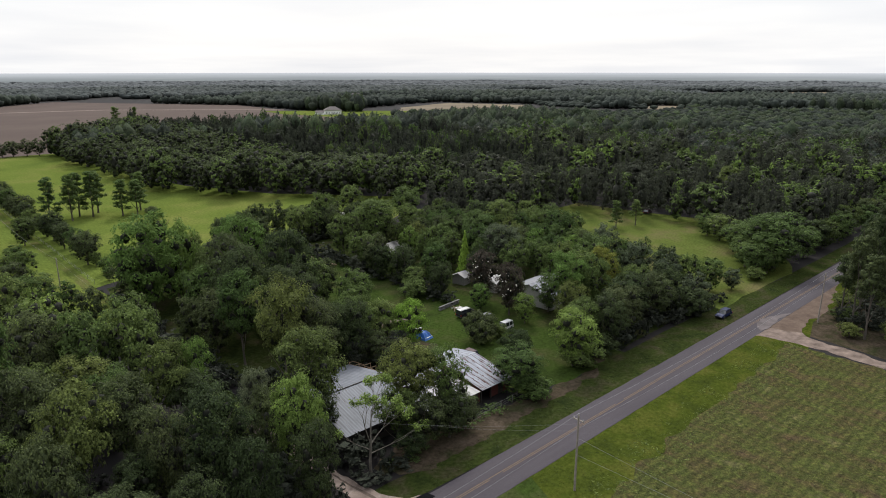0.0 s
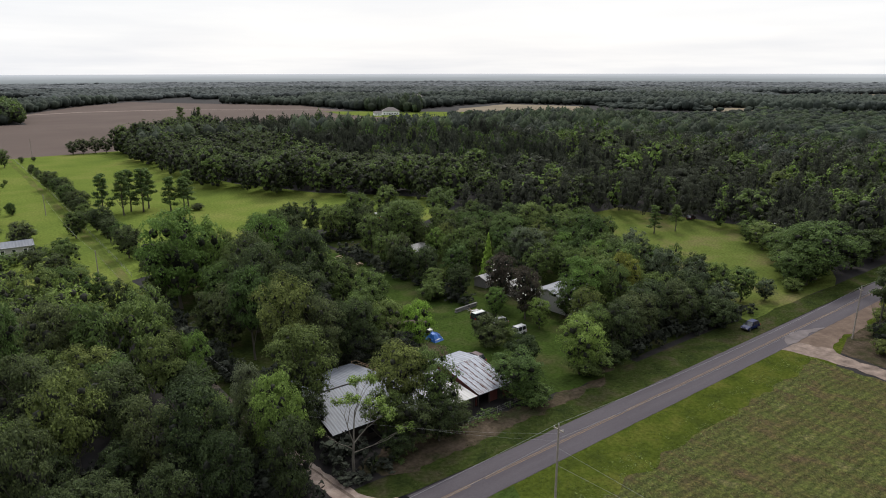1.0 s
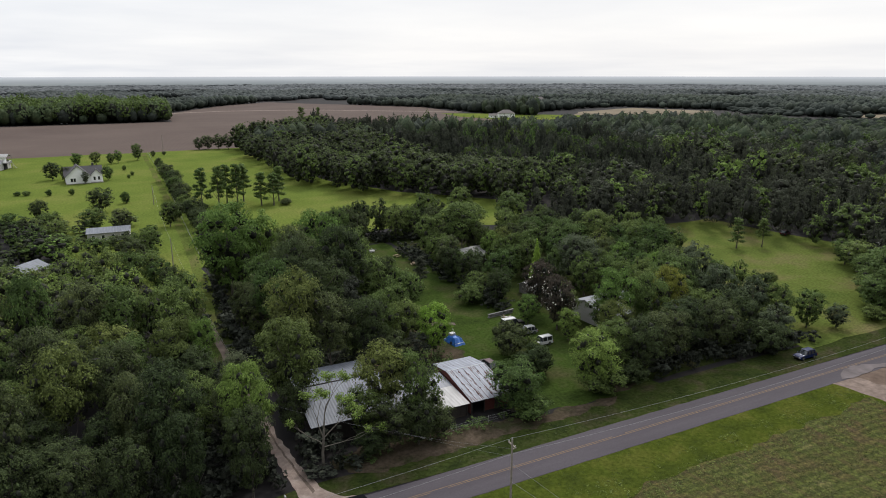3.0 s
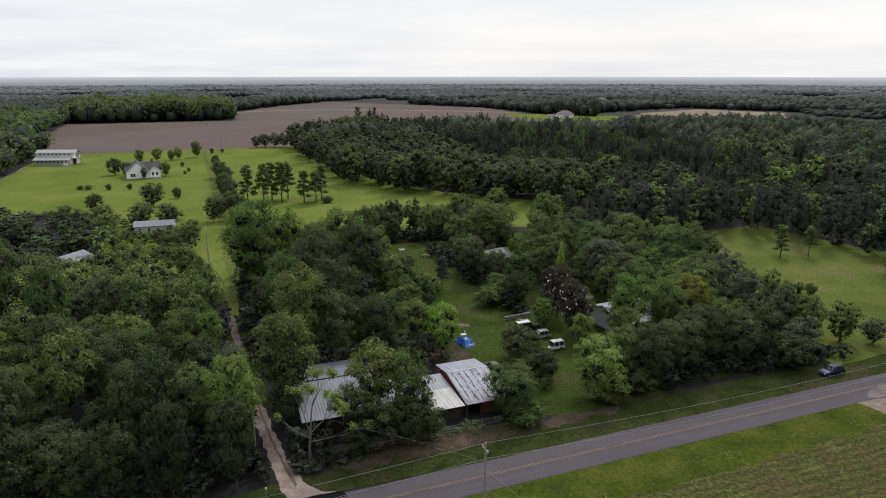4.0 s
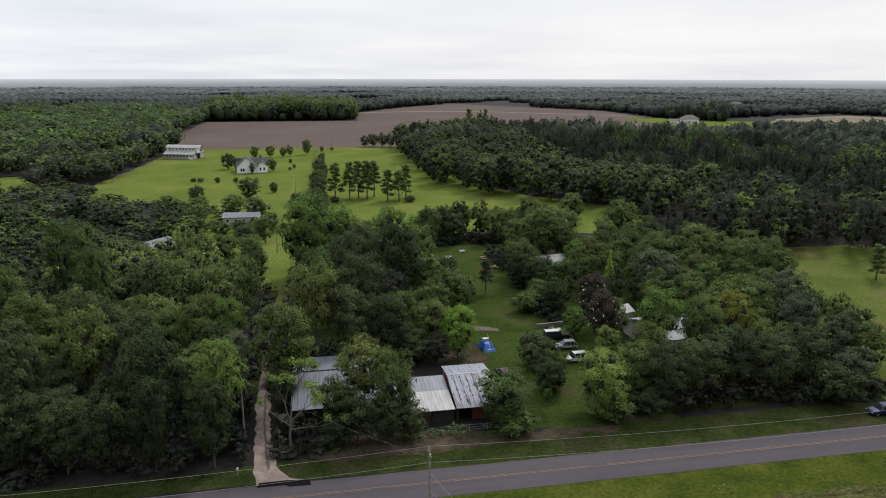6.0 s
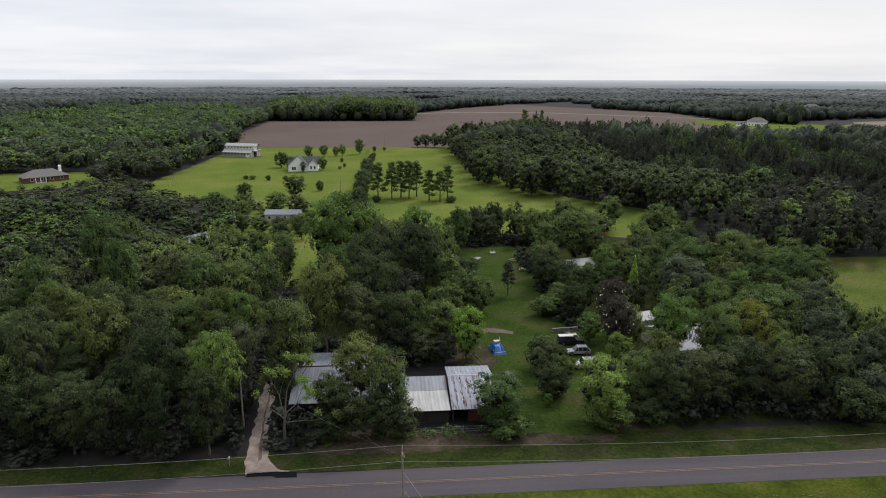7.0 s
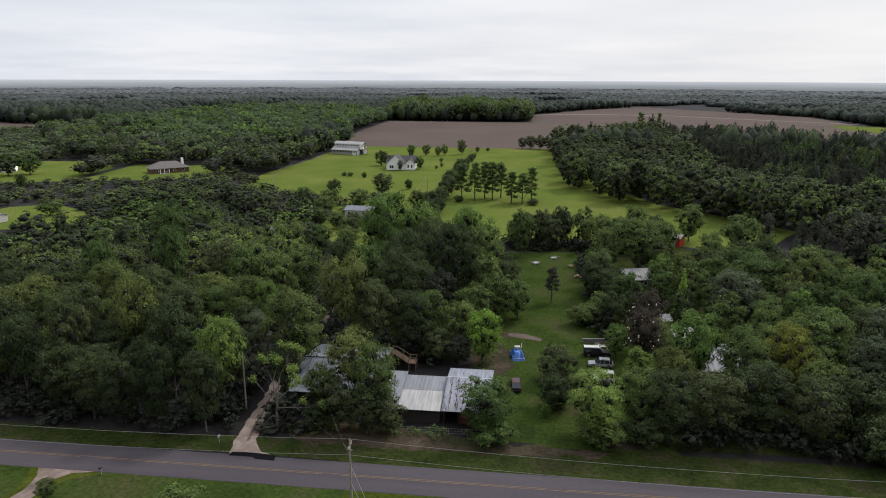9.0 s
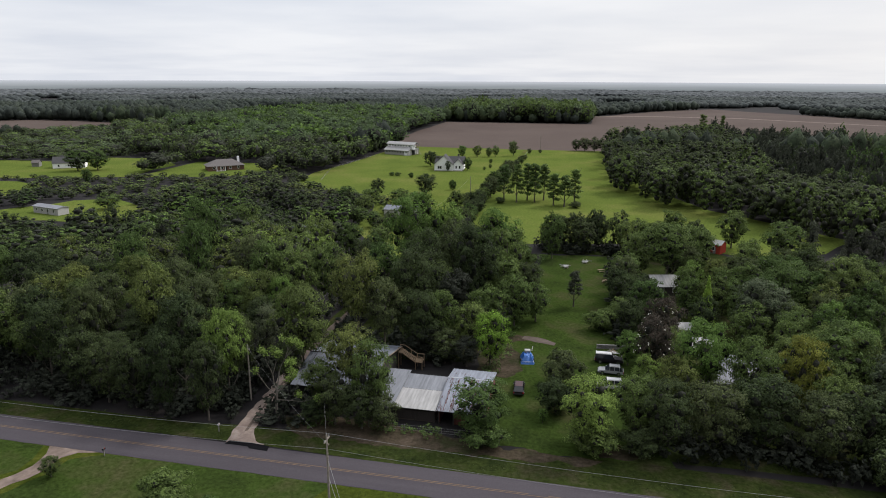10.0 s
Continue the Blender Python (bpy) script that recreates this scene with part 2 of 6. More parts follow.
    # near black: the shade under the trees is put into the colour
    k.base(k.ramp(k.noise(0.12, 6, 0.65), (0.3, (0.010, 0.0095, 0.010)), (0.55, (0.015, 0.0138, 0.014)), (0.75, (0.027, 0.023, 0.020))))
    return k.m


def make_crop():
    k = Mat("weedy_crop_field", 1.0, 0, 0.0)
    p = k.ramp(k.noise(0.3, 6, 0.68, (1.0, 0.5, 1)), (0.32, (0.055, 0.041, 0.026)), (0.45, (0.049, 0.046, 0.021)), (0.57, (0.044, 0.053, 0.018)), (0.74, (0.084, 0.072, 0.040)))
    p = k.mix(1.0, p, k.ramp(k.wave(0.22, "Y", 5.0, 3), (0.2, (0.90, 0.91, 0.92)), (0.8, (1.20, 1.18, 1.08))), "MULTIPLY")
    f = k.noise(1.7, 8, 0.8)
    k.base(k.mix(1.0, p, k.ramp(f, (0.34, (0.40, 0.40, 0.40)), (0.5, (0.95, 0.95, 0.95)), (0.66, (1.9, 1.8, 1.5))), "MULTIPLY"))
    return k.bump(f, 0.9, 0.3).m


def make_plough():
    k = Mat("ploughed_earth", 1.0, 0, 0.05)
    p = k.ramp(k.noise(0.012, 6, 0.6), (0.3, (0.054, 0.040, 0.035)), (0.55, (0.066, 0.050, 0.043)), (0.75, (0.076, 0.058, 0.050)))
    rows = k.wave(0.35, "X", 1.0, 4)
    k.base(k.mix(0.18, p, k.ramp(rows, (0.2, (0.043, 0.032, 0.029)), (0.8, (0.083, 0.065, 0.054)))))
    return k.m


def make_tan():
    k = Mat("stubble_field", 1.0, 0, 0.05)
    k.base(k.ramp(k.noise(0.015, 5, 0.6), (0.3, (0.092, 0.075, 0.053)), (0.7, (0.133, 0.110, 0.078))))
    return k.m


def make_asphalt():
    k = Mat("asphalt", 0.9, 0, 0.12)
    p = k.ramp(k.noise(0.12, 5, 0.65, (0.25, 3.0, 1)), (0.3, (0.039, 0.034, 0.039)), (0.7, (0.055, 0.049, 0.055)))
    f = k.noise(6.0, 6, 0.7)
    k.base(k.mix(1.0, p, k.ramp(f, (0.3, (0.8, 0.8, 0.8)), (0.7, (1.15, 1.15, 1.15))), "MULTIPLY"))
    return k.bump(f, 0.3, 0.02).m


def make_sand():
    k = Mat("sandy_track", 1.0, 0, 0.05)
    k.base(k.ramp(k.noise(0.5, 8, 0.72), (0.25, (0.105, 0.078, 0.066)), (0.5, (0.165, 0.130, 0.112)), (0.75, (0.265, 0.225, 0.198))))
    return k.bump(k.noise(2.0, 5, 0.6), 0.5, 0.1).m


def make_dirt():
    k = Mat("red_dirt", 1.0, 0, 0.05)
    k.base(k.ramp(k.noise(0.35, 7, 0.7), (0.25, (0.052, 0.037, 0.029)), (0.55, (0.090, 0.066, 0.052)), (0.8, (0.130, 0.102, 0.080))))
    return k.bump(k.noise(1.5, 5, 0.6), 0.5, 0.1).m


def make_lane_dirt():
    k = Mat("dark_lane_dirt", 1.0, 0, 0.1)
    k.base(k.ramp(k.noise(0.4, 6, 0.65), (0.25, (0.045, 0.035, 0.030)), (0.75, (0.100, 0.080, 0.067))))
    return k.m


def plain(name, c, rough=0.6, metal=0.0, spec=0.4, vary=0.15, scale=3.0):
    k = Mat(name, rough, metal, spec)
    lo, hi = tuple(v * (1 - vary) for v in c), tuple(min(1, v * (1 + vary)) for v in c)
    k.base(k.ramp(k.noise(scale, 5, 0.6), (0.3, lo), (0.7, hi)))
    return k.m


def make_tin(name, c, rust, amount, metal=0.0):
    """Corrugated sheet: ribs come from the mesh; streaks and rust run down the slope."""
    k = Mat(name, 0.6, metal, 0.25)
    streak = k.noise(0.9, 6, 0.65, (2.2, 0.25, 1))
    p = k.ramp(streak, (0.28, tuple(v * 0.55 for v in c)), (0.7, c))
    r = k.noise(0.8, 6, 0.72, (3.0, 0.32, 1))
    k.base(k.mix(k.span(r, 1 - amount, 1 - amount + 0.06), p, rust))
    return k.m


FLOOR, CROP, PLOUGH, TAN = make_floor(), make_crop(), make_plough(), make_tan()
ASPHALT, SAND, DIRT, LANE = make_asphalt(), make_sand(), make_dirt(), make_lane_dirt()
PALE_DIRT = plain("pale_pink_dirt", (0.125, 0.097, 0.082), 1.0, 0, 0.05, 0.45, 0.5)
DUST = plain("dusty_asphalt", (0.092, 0.080, 0.080), 1.0, 0, 0.05, 0.25, 0.4)
TRODDEN = plain("trodden_earth", (0.085, 0.066, 0.054), 1.0, 0, 0.05, 0.35, 0.8)
YELLOW = plain("yellow_road_paint", (0.125, 0.080, 0.042), 0.8, 0, 0.2, 0.3)
FRESH = plain("fresh_asphalt", (0.006, 0.006, 0.007), 1.0, 0, 0.02)
WOOD_POLE = plain("weathered_pole_wood", (0.22, 0.195, 0.168), 0.9, 0, 0.1, 0.3)
WIRE = plain("wire", (0.20, 0.20, 0.20), 0.6)
STEEL = plain("galvanised_steel", (0.45, 0.46, 0.47), 0.45, 0.7)
# dark insides of the crowns: their shade is put into this colour
INNER = foliage("inner_shade", (0.022, 0.024, 0.019), (0.032, 0.034, 0.027), 0.25, 0.0)


# ---- small builders ----
def mesh_object(name, data, material, parent=None):
    ob = new(name, data)
    if material is not None:
        data.materials.append(material)
    ob.parent = parent
    return ob


def part(name, bm, material, parent=None, label="", smooth=False):
    """Link a bmesh as one mesh object under a thing or a part."""
    data = bpy.data.meshes.new(name)
    bmesh.ops.recalc_face_normals(bm, faces=bm.faces)
    bm.to_mesh(data)
    bm.free()
    if smooth:
        data.polygons.foreach_set("use_smooth", [True] * len(data.polygons))
    ob = mesh_object(name, data, material, parent)
    if label:
        ob["label"] = label
    return ob


def faces(name, verts, polys, material, parent=None, label=""):
    data = bpy.data.meshes.new(name)
    data.from_pydata([tuple(v) for v in verts], [], polys)
    data.update()
    ob = mesh_object(name, data, material, parent)
    if label:
        ob["label"] = label
    return ob


def quads_mesh(name, v, sides=4):
    """A mesh of loose polygons with the same number of sides, from an array of corners."""
    v = np.ascontiguousarray(v, dtype=np.float32).reshape(-1, 3)
    n = len(v) // sides
    data = bpy.data.meshes.new(name)
    data.vertices.add(n * sides)
    data.vertices.foreach_set("co", v.ravel())
    data.loops.add(n * sides)
    data.loops.foreach_set("vertex_index", np.arange(n * sides, dtype=np.int32))
    data.polygons.add(n)
    data.polygons.foreach_set("loop_start", np.arange(0, n * sides, sides, dtype=np.int32))
    data.update(calc_edges=True)
    return data


def thing(name, x, y, z=0.0, turn=0.0, label="", category="", group=""):
    ob = new(name)
    ob.empty_display_size = 0.3
    ob.matrix_basis = pose(x, y, z, 0, 0, turn)
    return tagged(ob, label, category, group)


def box(bm, x0, x1, y0, y1, z0, z1, bevel=0.0):
    r = bmesh.ops.create_cube(bm, size=1.0)
    bmesh.ops.transform(bm, matrix=Matrix.Translation(((x0 + x1) / 2, (y0 + y1) / 2, (z0 + z1) / 2)) @ Matrix.Diagonal((x1 - x0, y1 - y0, z1 - z0, 1)), verts=r["verts"])
    if bevel:
        edges = list({e for v in r["verts"] for e in v.link_edges})
        bmesh.ops.bevel(bm, geom=edges, offset=bevel, segments=2, affect="EDGES", profile=0.6)
    return bm


def block(*a, **k):
    return box(bmesh.new(), *a, **k)


def rod(bm, a, b, ra, rb=None, sides=8):
    """A tapered rod from a to b."""
    a, b = Vector(a), Vector(b)
    rb = ra if rb is None else rb
    m = Matrix.Translation((a + b) / 2) @ (b - a).to_track_quat("Z", "Y").to_matrix().to_4x4()
    bmesh.ops.create_cone(bm, cap_ends=True, segments=sides, radius1=ra, radius2=rb, depth=(b - a).length, matrix=m)
    return bm


def bar(*a, **k):
    return rod(bmesh.new(), *a, **k)


# ---- ground ----
def wobbly(corners, step, sway, seed):
    """The outline through some corners, cut into short steps and swayed by noise."""
    out = []
    for k, (x0, y0) in enumerate(corners):
        x1, y1 = corners[(k + 1) % len(corners)]
        ln = math.hypot(x1 - x0, y1 - y0)
        n = max(1, min(60, int(ln / step)))
        for i in range(n):
            f = i / n
            x, y = x0 + (x1 - x0) * f, y0 + (y1 - y0) * f
            s = sway * (0.3 if i == 0 else 1.0)
            d = noise.noise(Vector((x / step / 2.5, y / step / 2.5, seed)))
            e = noise.noise(Vector((x / step / 2.5, y / step / 2.5, seed + 50)))
            out.append((x + s * d * 1.6, y + s * e * 1.6))
    return out


def sheet(name, corners, z, material, label, step=4.0, sway=0.8, seed=0, category="ground"):
    pts = wobbly(corners, step, sway, seed) if sway else corners
    bm = bmesh.new()
    vs = [bm.verts.new((x, y, z)) for x, y in pts]
    es = [bm.edges.new((vs[i], vs[(i + 1) % len(vs)])) for i in range(len(vs))]
    bmesh.ops.triangle_fill(bm, use_beauty=True, edges=es)
    for f in bm.faces:
        if f.normal.z < 0:
            f.normal_flip()
    data = bpy.data.meshes.new(name)
    bm.to_mesh(data)
    bm.free()
    ob = mesh_object(name, data, material)
    return tagged(ob, label, category, "", "structure")


def disc(name, r, z, material, label):
    bm = bmesh.new()
    bmesh.ops.create_circle(bm, cap_ends=True, segments=96, radius=r)
    bmesh.ops.translate(bm, vec=(60, 100, z), verts=bm.verts)
    return tagged(part(name, bm, material), label, "ground", "", "structure")


disc("ground", 4850, 0.0, FLOOR, "woodland floor with leaf litter and low weeds, darkened for shade")
sheet("field_ploughed", [(-75, 486), (102, 482), (130, 480), (200, 470), (420, 440), (460, 560), (470, 690), (460, 800), (480, 960), (300, 1255), (185, 1120), (100, 945), (94, 790), (-78, 790)], 0.03, PLOUGH, "bare brown ploughed field with faint furrows", 25, 3, 1)
sheet("far_road", [(60, 938), (180, 980), (290, 962), (470, 815), (474, 819), (292, 970), (180, 989), (60, 946)], 0.06, SAND, "pale sandy farm road across the ploughed field", 20, 0.5, 2, "road")
sheet("field_stubble", [(548, 670), (612, 742), (758, 795), (795, 670), (668, 560), (615, 628)], 0.03, TAN, "tan stubble field beside far woods", 25, 4, 3)
sheet("far_lawn", [(430, 800), (480, 770), (560, 690), (610, 640), (570, 600), (440, 640), (420, 730)], 0.05, GRASS_LAWN, "green lawn round the distant house", 25, 3, 4)
sheet("lawn_north", [(-50, 280), (-58, 330), (-52, 400), (-48, 486), (47, 484), (44, 240), (46, 166), (46, 140), (36, 140), (30, 166), (14, 196), (6, 240), (-4, 266)], 0.04, GRASS_LAWN, "wide bright green mown lawn", 12, 2, 5)
sheet("meadow_north", [(39, 172), (40, 484), (112, 486), (118, 380), (124, 306), (142, 262), (180, 216), (166, 196), (146, 184), (110, 196), (80, 190), (60, 180)], 0.035, GRASS_LAWN, "green meadow with patches of dry grass", 12, 2, 6)
sheet("meadow_east", [(143, 61), (146, 75), (146, 92), (151, 112), (163, 137), (184, 156), (222, 158), (226, 128), (232, 106), (218, 80), (196, 66), (184, 61)], 0.032, GRASS_MEADOW, "yellow-green mown meadow among trees", 6, 1.5, 7)
sheet("yard", [(80, 63), (76, 84), (74, 96), (77, 120), (80, 150), (80, 176), (101, 178), (103, 150), (103, 120), (109, 104), (110, 86), (108, 74), (107, 63)], 0.024, GRASS_YARD, "long narrow grass yard with worn patches", 2.5, 1.4, 8)
sheet("verge_north", [(-700, 55.7), (-700, 59.5), (-20, 59.8), (30, 60), (60, 61.5), (100, 63), (150, 63), (176, 61), (700, 61), (700, 55.7)], 0.03, GRASS_NORTH, "rough shaded grass verge along the road", 4, 0.5, 9)
sheet("verge_south", [(-700, 49.4), (700, 49.4), (700, 46), (150, 44), (132, 39), (100, 38), (70, 36), (58, 33), (20, 20), (-700, 20)], 0.03, GRASS_VERGE, "bright green grass verge beside the road", 4, 0.5, 10)
sheet("crop_field", [(134.5, 43.2), (134.2, 27), (130, 0), (124, -60), (20, -60), (40, -20), (52, 30), (60, 37.5), (70, 40.4), (100, 41.4)], 0.038, CROP, "weedy field with rough crop rows and brown stubble", 1.2, 1.1, 11)
sheet("dirt_junction", [(133.5, 49.5), (134.6, 46), (135.3, 42), (135.4, 36), (134.3, 27), (130.6, 0), (124, -50), (128.5, -50), (135.0, 0), (138.4, 27), (139.6, 36), (140.4, 42), (143, 45.5), (150, 49.5)], 0.046, PALE_DIRT, "pale sandy track that joins the road", 1.1, 0.75, 12)
sheet("dirt_shoulder", [(139, 49.5), (140.2, 46), (142, 43.2), (148, 44.8), (158, 44.0), (170, 46.4), (183, 49.5)], 0.055, DIRT, "bare reddish dirt shoulder beside the road", 1.2, 0.8, 13)
sheet("bare_verge", [(52, 60.2), (62, 59.6), (80, 60.4), (94, 60.6), (97, 62.6), (80, 63.4), (62, 66.8), (50, 66.4), (47.6, 63)], 0.036, GRASS_DRY, "bare brown earth with thin dry grass beside the road", 1.0, 0.9, 31)
sheet("bare_patch", [(96.2, 63.6), (100.4, 63.4), (103.2, 64.6), (101, 66.4), (97, 66.2)], 0.042, GRASS_DRY, "patch of bare dirt under roadside trees", 0.5, 0.25, 32)
sheet("bare_patch", [(76, 87), (80.5, 86.5), (83, 90), (82, 97), (79, 103), (84, 106), (80, 108), (75, 102), (74, 94)], 0.034, GRASS_DRY, "worn earth on the grass yard", 0.9, 0.9, 33)
LAWN_B = [(-148, 358), (-97, 361), (-86, 344), (-90, 306), (-112, 298), (-143, 289), (-146, 320)]
LAWN_C = [(-290, 290), (-203, 270), (-175, 278), (-149, 288), (-152, 340), (-181, 368), (-218, 364), (-226, 338), (-290, 334)]
LAWN_D = [(-138, 194), (-128, 208), (-124, 222), (-110, 230), (-96, 222), (-72, 204), (-60, 186), (-70, 181), (-88, 185), (-112, 181), (-132, 184)]
LAWN_E = [(-205, 226), (-160, 218), (-168, 252), (-190, 262), (-235, 254)]
FIELD_W = [(-440, 500), (-372, 585), (-420, 665), (-560, 690), (-680, 600)]
PASTURE_W = [(-355, 420), (-453, 515), (-640, 600), (-700, 520), (-470, 380)]
# pasture added in place of trees so the field behind shows
sheet("pasture_west", PASTURE_W, 0.04, GRASS_VERGE, "rough pasture added to open the camera's view of a distant field", 15, 3, 26)
for _k, _lawn in enumerate((LAWN_B, LAWN_C, LAWN_D, LAWN_E)):
    sheet("lawn_west", _lawn, 0.04 + 0.004 * _k, GRASS_LAWN, "green lawn in a clearing among trees", 7, 1.5, 20 + _k)
sheet("field_west", FIELD_W, 0.04, PLOUGH, "distant bare brown field", 25, 3, 25)
FAR_FIELDS = [
    [(840, 330), (930, 285), (1000, 325), (915, 385)],
    [(830, 455), (960, 470), (915, 525), (850, 520)],
    [(1150, 560), (1500, 420), (1760, 560), (1480, 720)],
    [(860, 730), (890, 690), (930, 760), (880, 830)],
]
for _k, _f in enumerate(FAR_FIELDS):
    sheet("far_field", _f, 0.05, (GRASS_MEADOW, TAN, TAN, GRASS_LAWN)[_k], "distant open field among woods", 30, 6, 60 + _k)
sheet("gravel_patch", [(81.6, 107.6), (84.6, 107.2), (88.4, 105.0), (88.0, 103.6), (84.0, 104.6), (81.4, 106.0)], 0.042, LANE, "small patch of grey gravel on the grass yard", 1.0, 0.4, 35)
sheet("pasture_south", [(-700, 24), (60, 36), (128, 20), (122, -60), (110, -500), (-700, -500)], 0.018, GRASS_VERGE, "rough grass beside the crop field", 12, 2, 36)
sheet("junction_ground", [(139.5, 26), (140.6, 40), (142, 43.4), (150, 45), (168, 44), (200, 47), (205, 30), (170, 10), (150, 0), (136, 0)], 0.027, GRASS_DRY, "brown earth and dry grass under pines", 2, 0.8, 37)


# ---- road ----
def road():
    x = np.concatenate([np.arange(-700, -40, 20.0), np.arange(-40, 260, 2.0), np.arange(260, 701, 20.0)])
    v, p = [], []
    for a in x:
        e0 = 0.12 * noise.noise(Vector((a / 3, 0, 3))) + 0.06 * noise.noise(Vector((a / 0.9, 0, 5)))
        e1 = 0.12 * noise.noise(Vector((a / 3, 9, 3))) + 0.06 * noise.noise(Vector((a / 0.9, 9, 5)))
        v += [(a, 49.15 + e0, 0.0), (a, 49.25 + e0, 0.07), (a, 52.45, 0.12), (a, 55.6 + e1, 0.07), (a, 55.7 + e1, 0.0)]
    for i in range(len(x) - 1):
        for k in range(4):
            b = i * 5 + k
            p.append((b, b + 5, b + 6, b + 1))
    return tagged(faces("road", v, p, ASPHALT), "two-lane grey asphalt road with worn double yellow line", "road", "", "structure")


road()
for off in (-0.15, 0.15):
    v = []
    for a in np.arange(-700, 700, 2.5):
        if noise.noise(Vector((a / 9, off, 2))) > -0.42:
            y, w = 52.45 + off, 0.045
            v += [(a, y - w, 0.126), (a + 2.5, y - w, 0.126), (a + 2.5, y + w, 0.126), (a, y + w, 0.126)]
    tagged(mesh_object("road_marking", quads_mesh("road_marking", v), YELLOW), "worn yellow centre line on the road", "road marking", "", "structure")

sheet("road_dust", [(136.6, 49.35), (138.4, 51.0), (141, 52.2), (146, 52.0), (150, 50.4), (152.5, 49.35)], 0.128, DUST, "pale dust carried onto the asphalt", 1.0, 0.7, 41, "road")
sheet("driveway", [(42.9, 55.8), (42.2, 58.5), (41.6, 65.7), (41.0, 74), (40.7, 80), (41.0, 84), (42.4, 84), (42.9, 80), (43.4, 74), (44.2, 65), (45.4, 59.5), (46.9, 57.2), (49.4, 55.8)], 0.05, SAND, "pale sandy driveway with two wheel ruts", 0.8, 0.42, 14, "road")
sheet("driveway_middle", [(43.9, 59), (43.0, 66), (42.3, 74), (41.9, 81), (41.7, 88), (41.9, 88), (42.2, 81), (42.6, 74), (43.3, 66), (44.3, 59.5)], 0.056, TRODDEN, "trodden earth between the wheel ruts", 0.7, 0.2, 18, "road")
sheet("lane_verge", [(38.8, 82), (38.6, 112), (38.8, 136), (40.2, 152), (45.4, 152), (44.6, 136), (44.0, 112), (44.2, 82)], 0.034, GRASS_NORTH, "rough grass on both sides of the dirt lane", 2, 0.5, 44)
sheet("lane", [(41.0, 78), (40.6, 92), (40.3, 101), (40.4, 130), (41.4, 146), (42.6, 146), (41.9, 130), (41.7, 101), (42.1, 92), (42.6, 78)], 0.047, LANE, "narrow dark dirt lane between woods", 3, 0.35, 15, "road")
sheet("grass_lane", [(40.6, 128), (41.8, 148), (42.4, 164), (43.2, 200), (43.8, 240), (45.2, 330), (46.0, 478), (48.6, 478), (47.8, 330), (46.6, 240), (45.8, 200), (45.0, 164), (44.2, 148), (42.6, 128)], 0.052, GRASS_MEADOW, "pale worn grass lane beside the hedge", 5, 0.4, 43, "road")
sheet("woodland_grass", [(103, 65.5), (149, 64), (152, 90), (163, 116), (174, 142), (150, 166), (132, 190), (82, 188), (80, 178), (103, 178)], 0.014, GRASS_NORTH, "thin shade-dark grass under the trees east of the yard", 5, 1.0, 45)
sheet("woodland_grass", [(46, 90), (73, 92), (78, 150), (79, 176), (47, 172)], 0.014, GRASS_NORTH, "thin shade-dark grass under the trees behind the tin-roofed house", 5, 1.0, 46)
sheet("driveway_apron", [(42.9, 55.2), (43.1, 56.2), (46.4, 56.3), (49.6, 56.0), (49.9, 54.7), (47, 54.8), (46.6, 55.2)], 0.115, FRESH, "patch of fresh black asphalt at the driveway mouth", 1.5, 0.15, 16, "road")
sheet("roadside_lawn", [(-80, 49.2), (17.4, 49.2), (18.6, 46), (19.0, 43), (11, 33.4), (-80, 22)], 0.036, GRASS_YARD, "mown green roadside grass beside a sandy drive", 2, 0.5, 47)
sheet("roadside_lawn", [(28.4, 49.2), (62, 49.2), (60, 44), (56, 36), (20, 22), (15.8, 31.4), (21.6, 38.4), (23.4, 43), (23.8, 46.8)], 0.036, GRASS_YARD, "mown green roadside grass with a few shrubs", 2, 0.5, 48)
sheet("side_drive", [(18.3, 49.4), (19.4, 47.4), (20.0, 44.3), (19.4, 42.0), (18.2, 40.3), (13, 34), (14.6, 32), (20.1, 38.6), (21.8, 41.5), (22.3, 43.4), (22.4, 46.8), (23.8, 48.5), (27.0, 49.4)], 0.05, PALE_DIRT, "sandy side drive off the road", 1.5, 0.3, 17, "road")


# ---- trees ----
def unit(v):
    return v / np.maximum(np.linalg.norm(v, axis=-1, keepdims=True), 1e-9)


def sprays(pos, nrm, size, rng, slim=0.74, loose=0.18):
    """Leaf sprays: bent four-cornered blades at pos, facing about nrm."""
    n = len(pos)
    nrm = unit(nrm + rng.normal(0, loose, (n, 3)))
    t = unit(np.cross(nrm, rng.normal(0, 1, (n, 3))))
    b = np.cross(nrm, t)
    s = (size * rng.uniform(0.6, 1.4, n))[:, None]
    j = rng.uniform(0.7, 1.2, (n, 4, 1))
    c = np.stack([pos + t * s * j[:, 0], pos + b * s * slim * j[:, 1] - nrm * s * 0.25, pos - t * s * j[:, 2], pos - b * s * slim * j[:, 3] - nrm * s * 0.25], 1)
    return c


def lobes_broad(rng, h, r, count, base=0.3, flat=1.0):
    """Rounded masses of leaves that make up a broad crown: centre and radii."""
    out = []
    lo, hi = h * base, h
    for k in range(count):
        a = k * 2.399 + rng.uniform(-0.5, 0.5)
        u = 1 - (k + 0.5) / count
        wide = math.sin(math.pi * (0.10 + 0.82 * (1 - u) ** 0.8)) ** 0.7
        lr = r * rng.uniform(0.24, 0.42) * (0.75 + 0.35 * wide)
        rad = max(0.0, r * wide * rng.uniform(0.85, 1.12) - lr * 0.8)
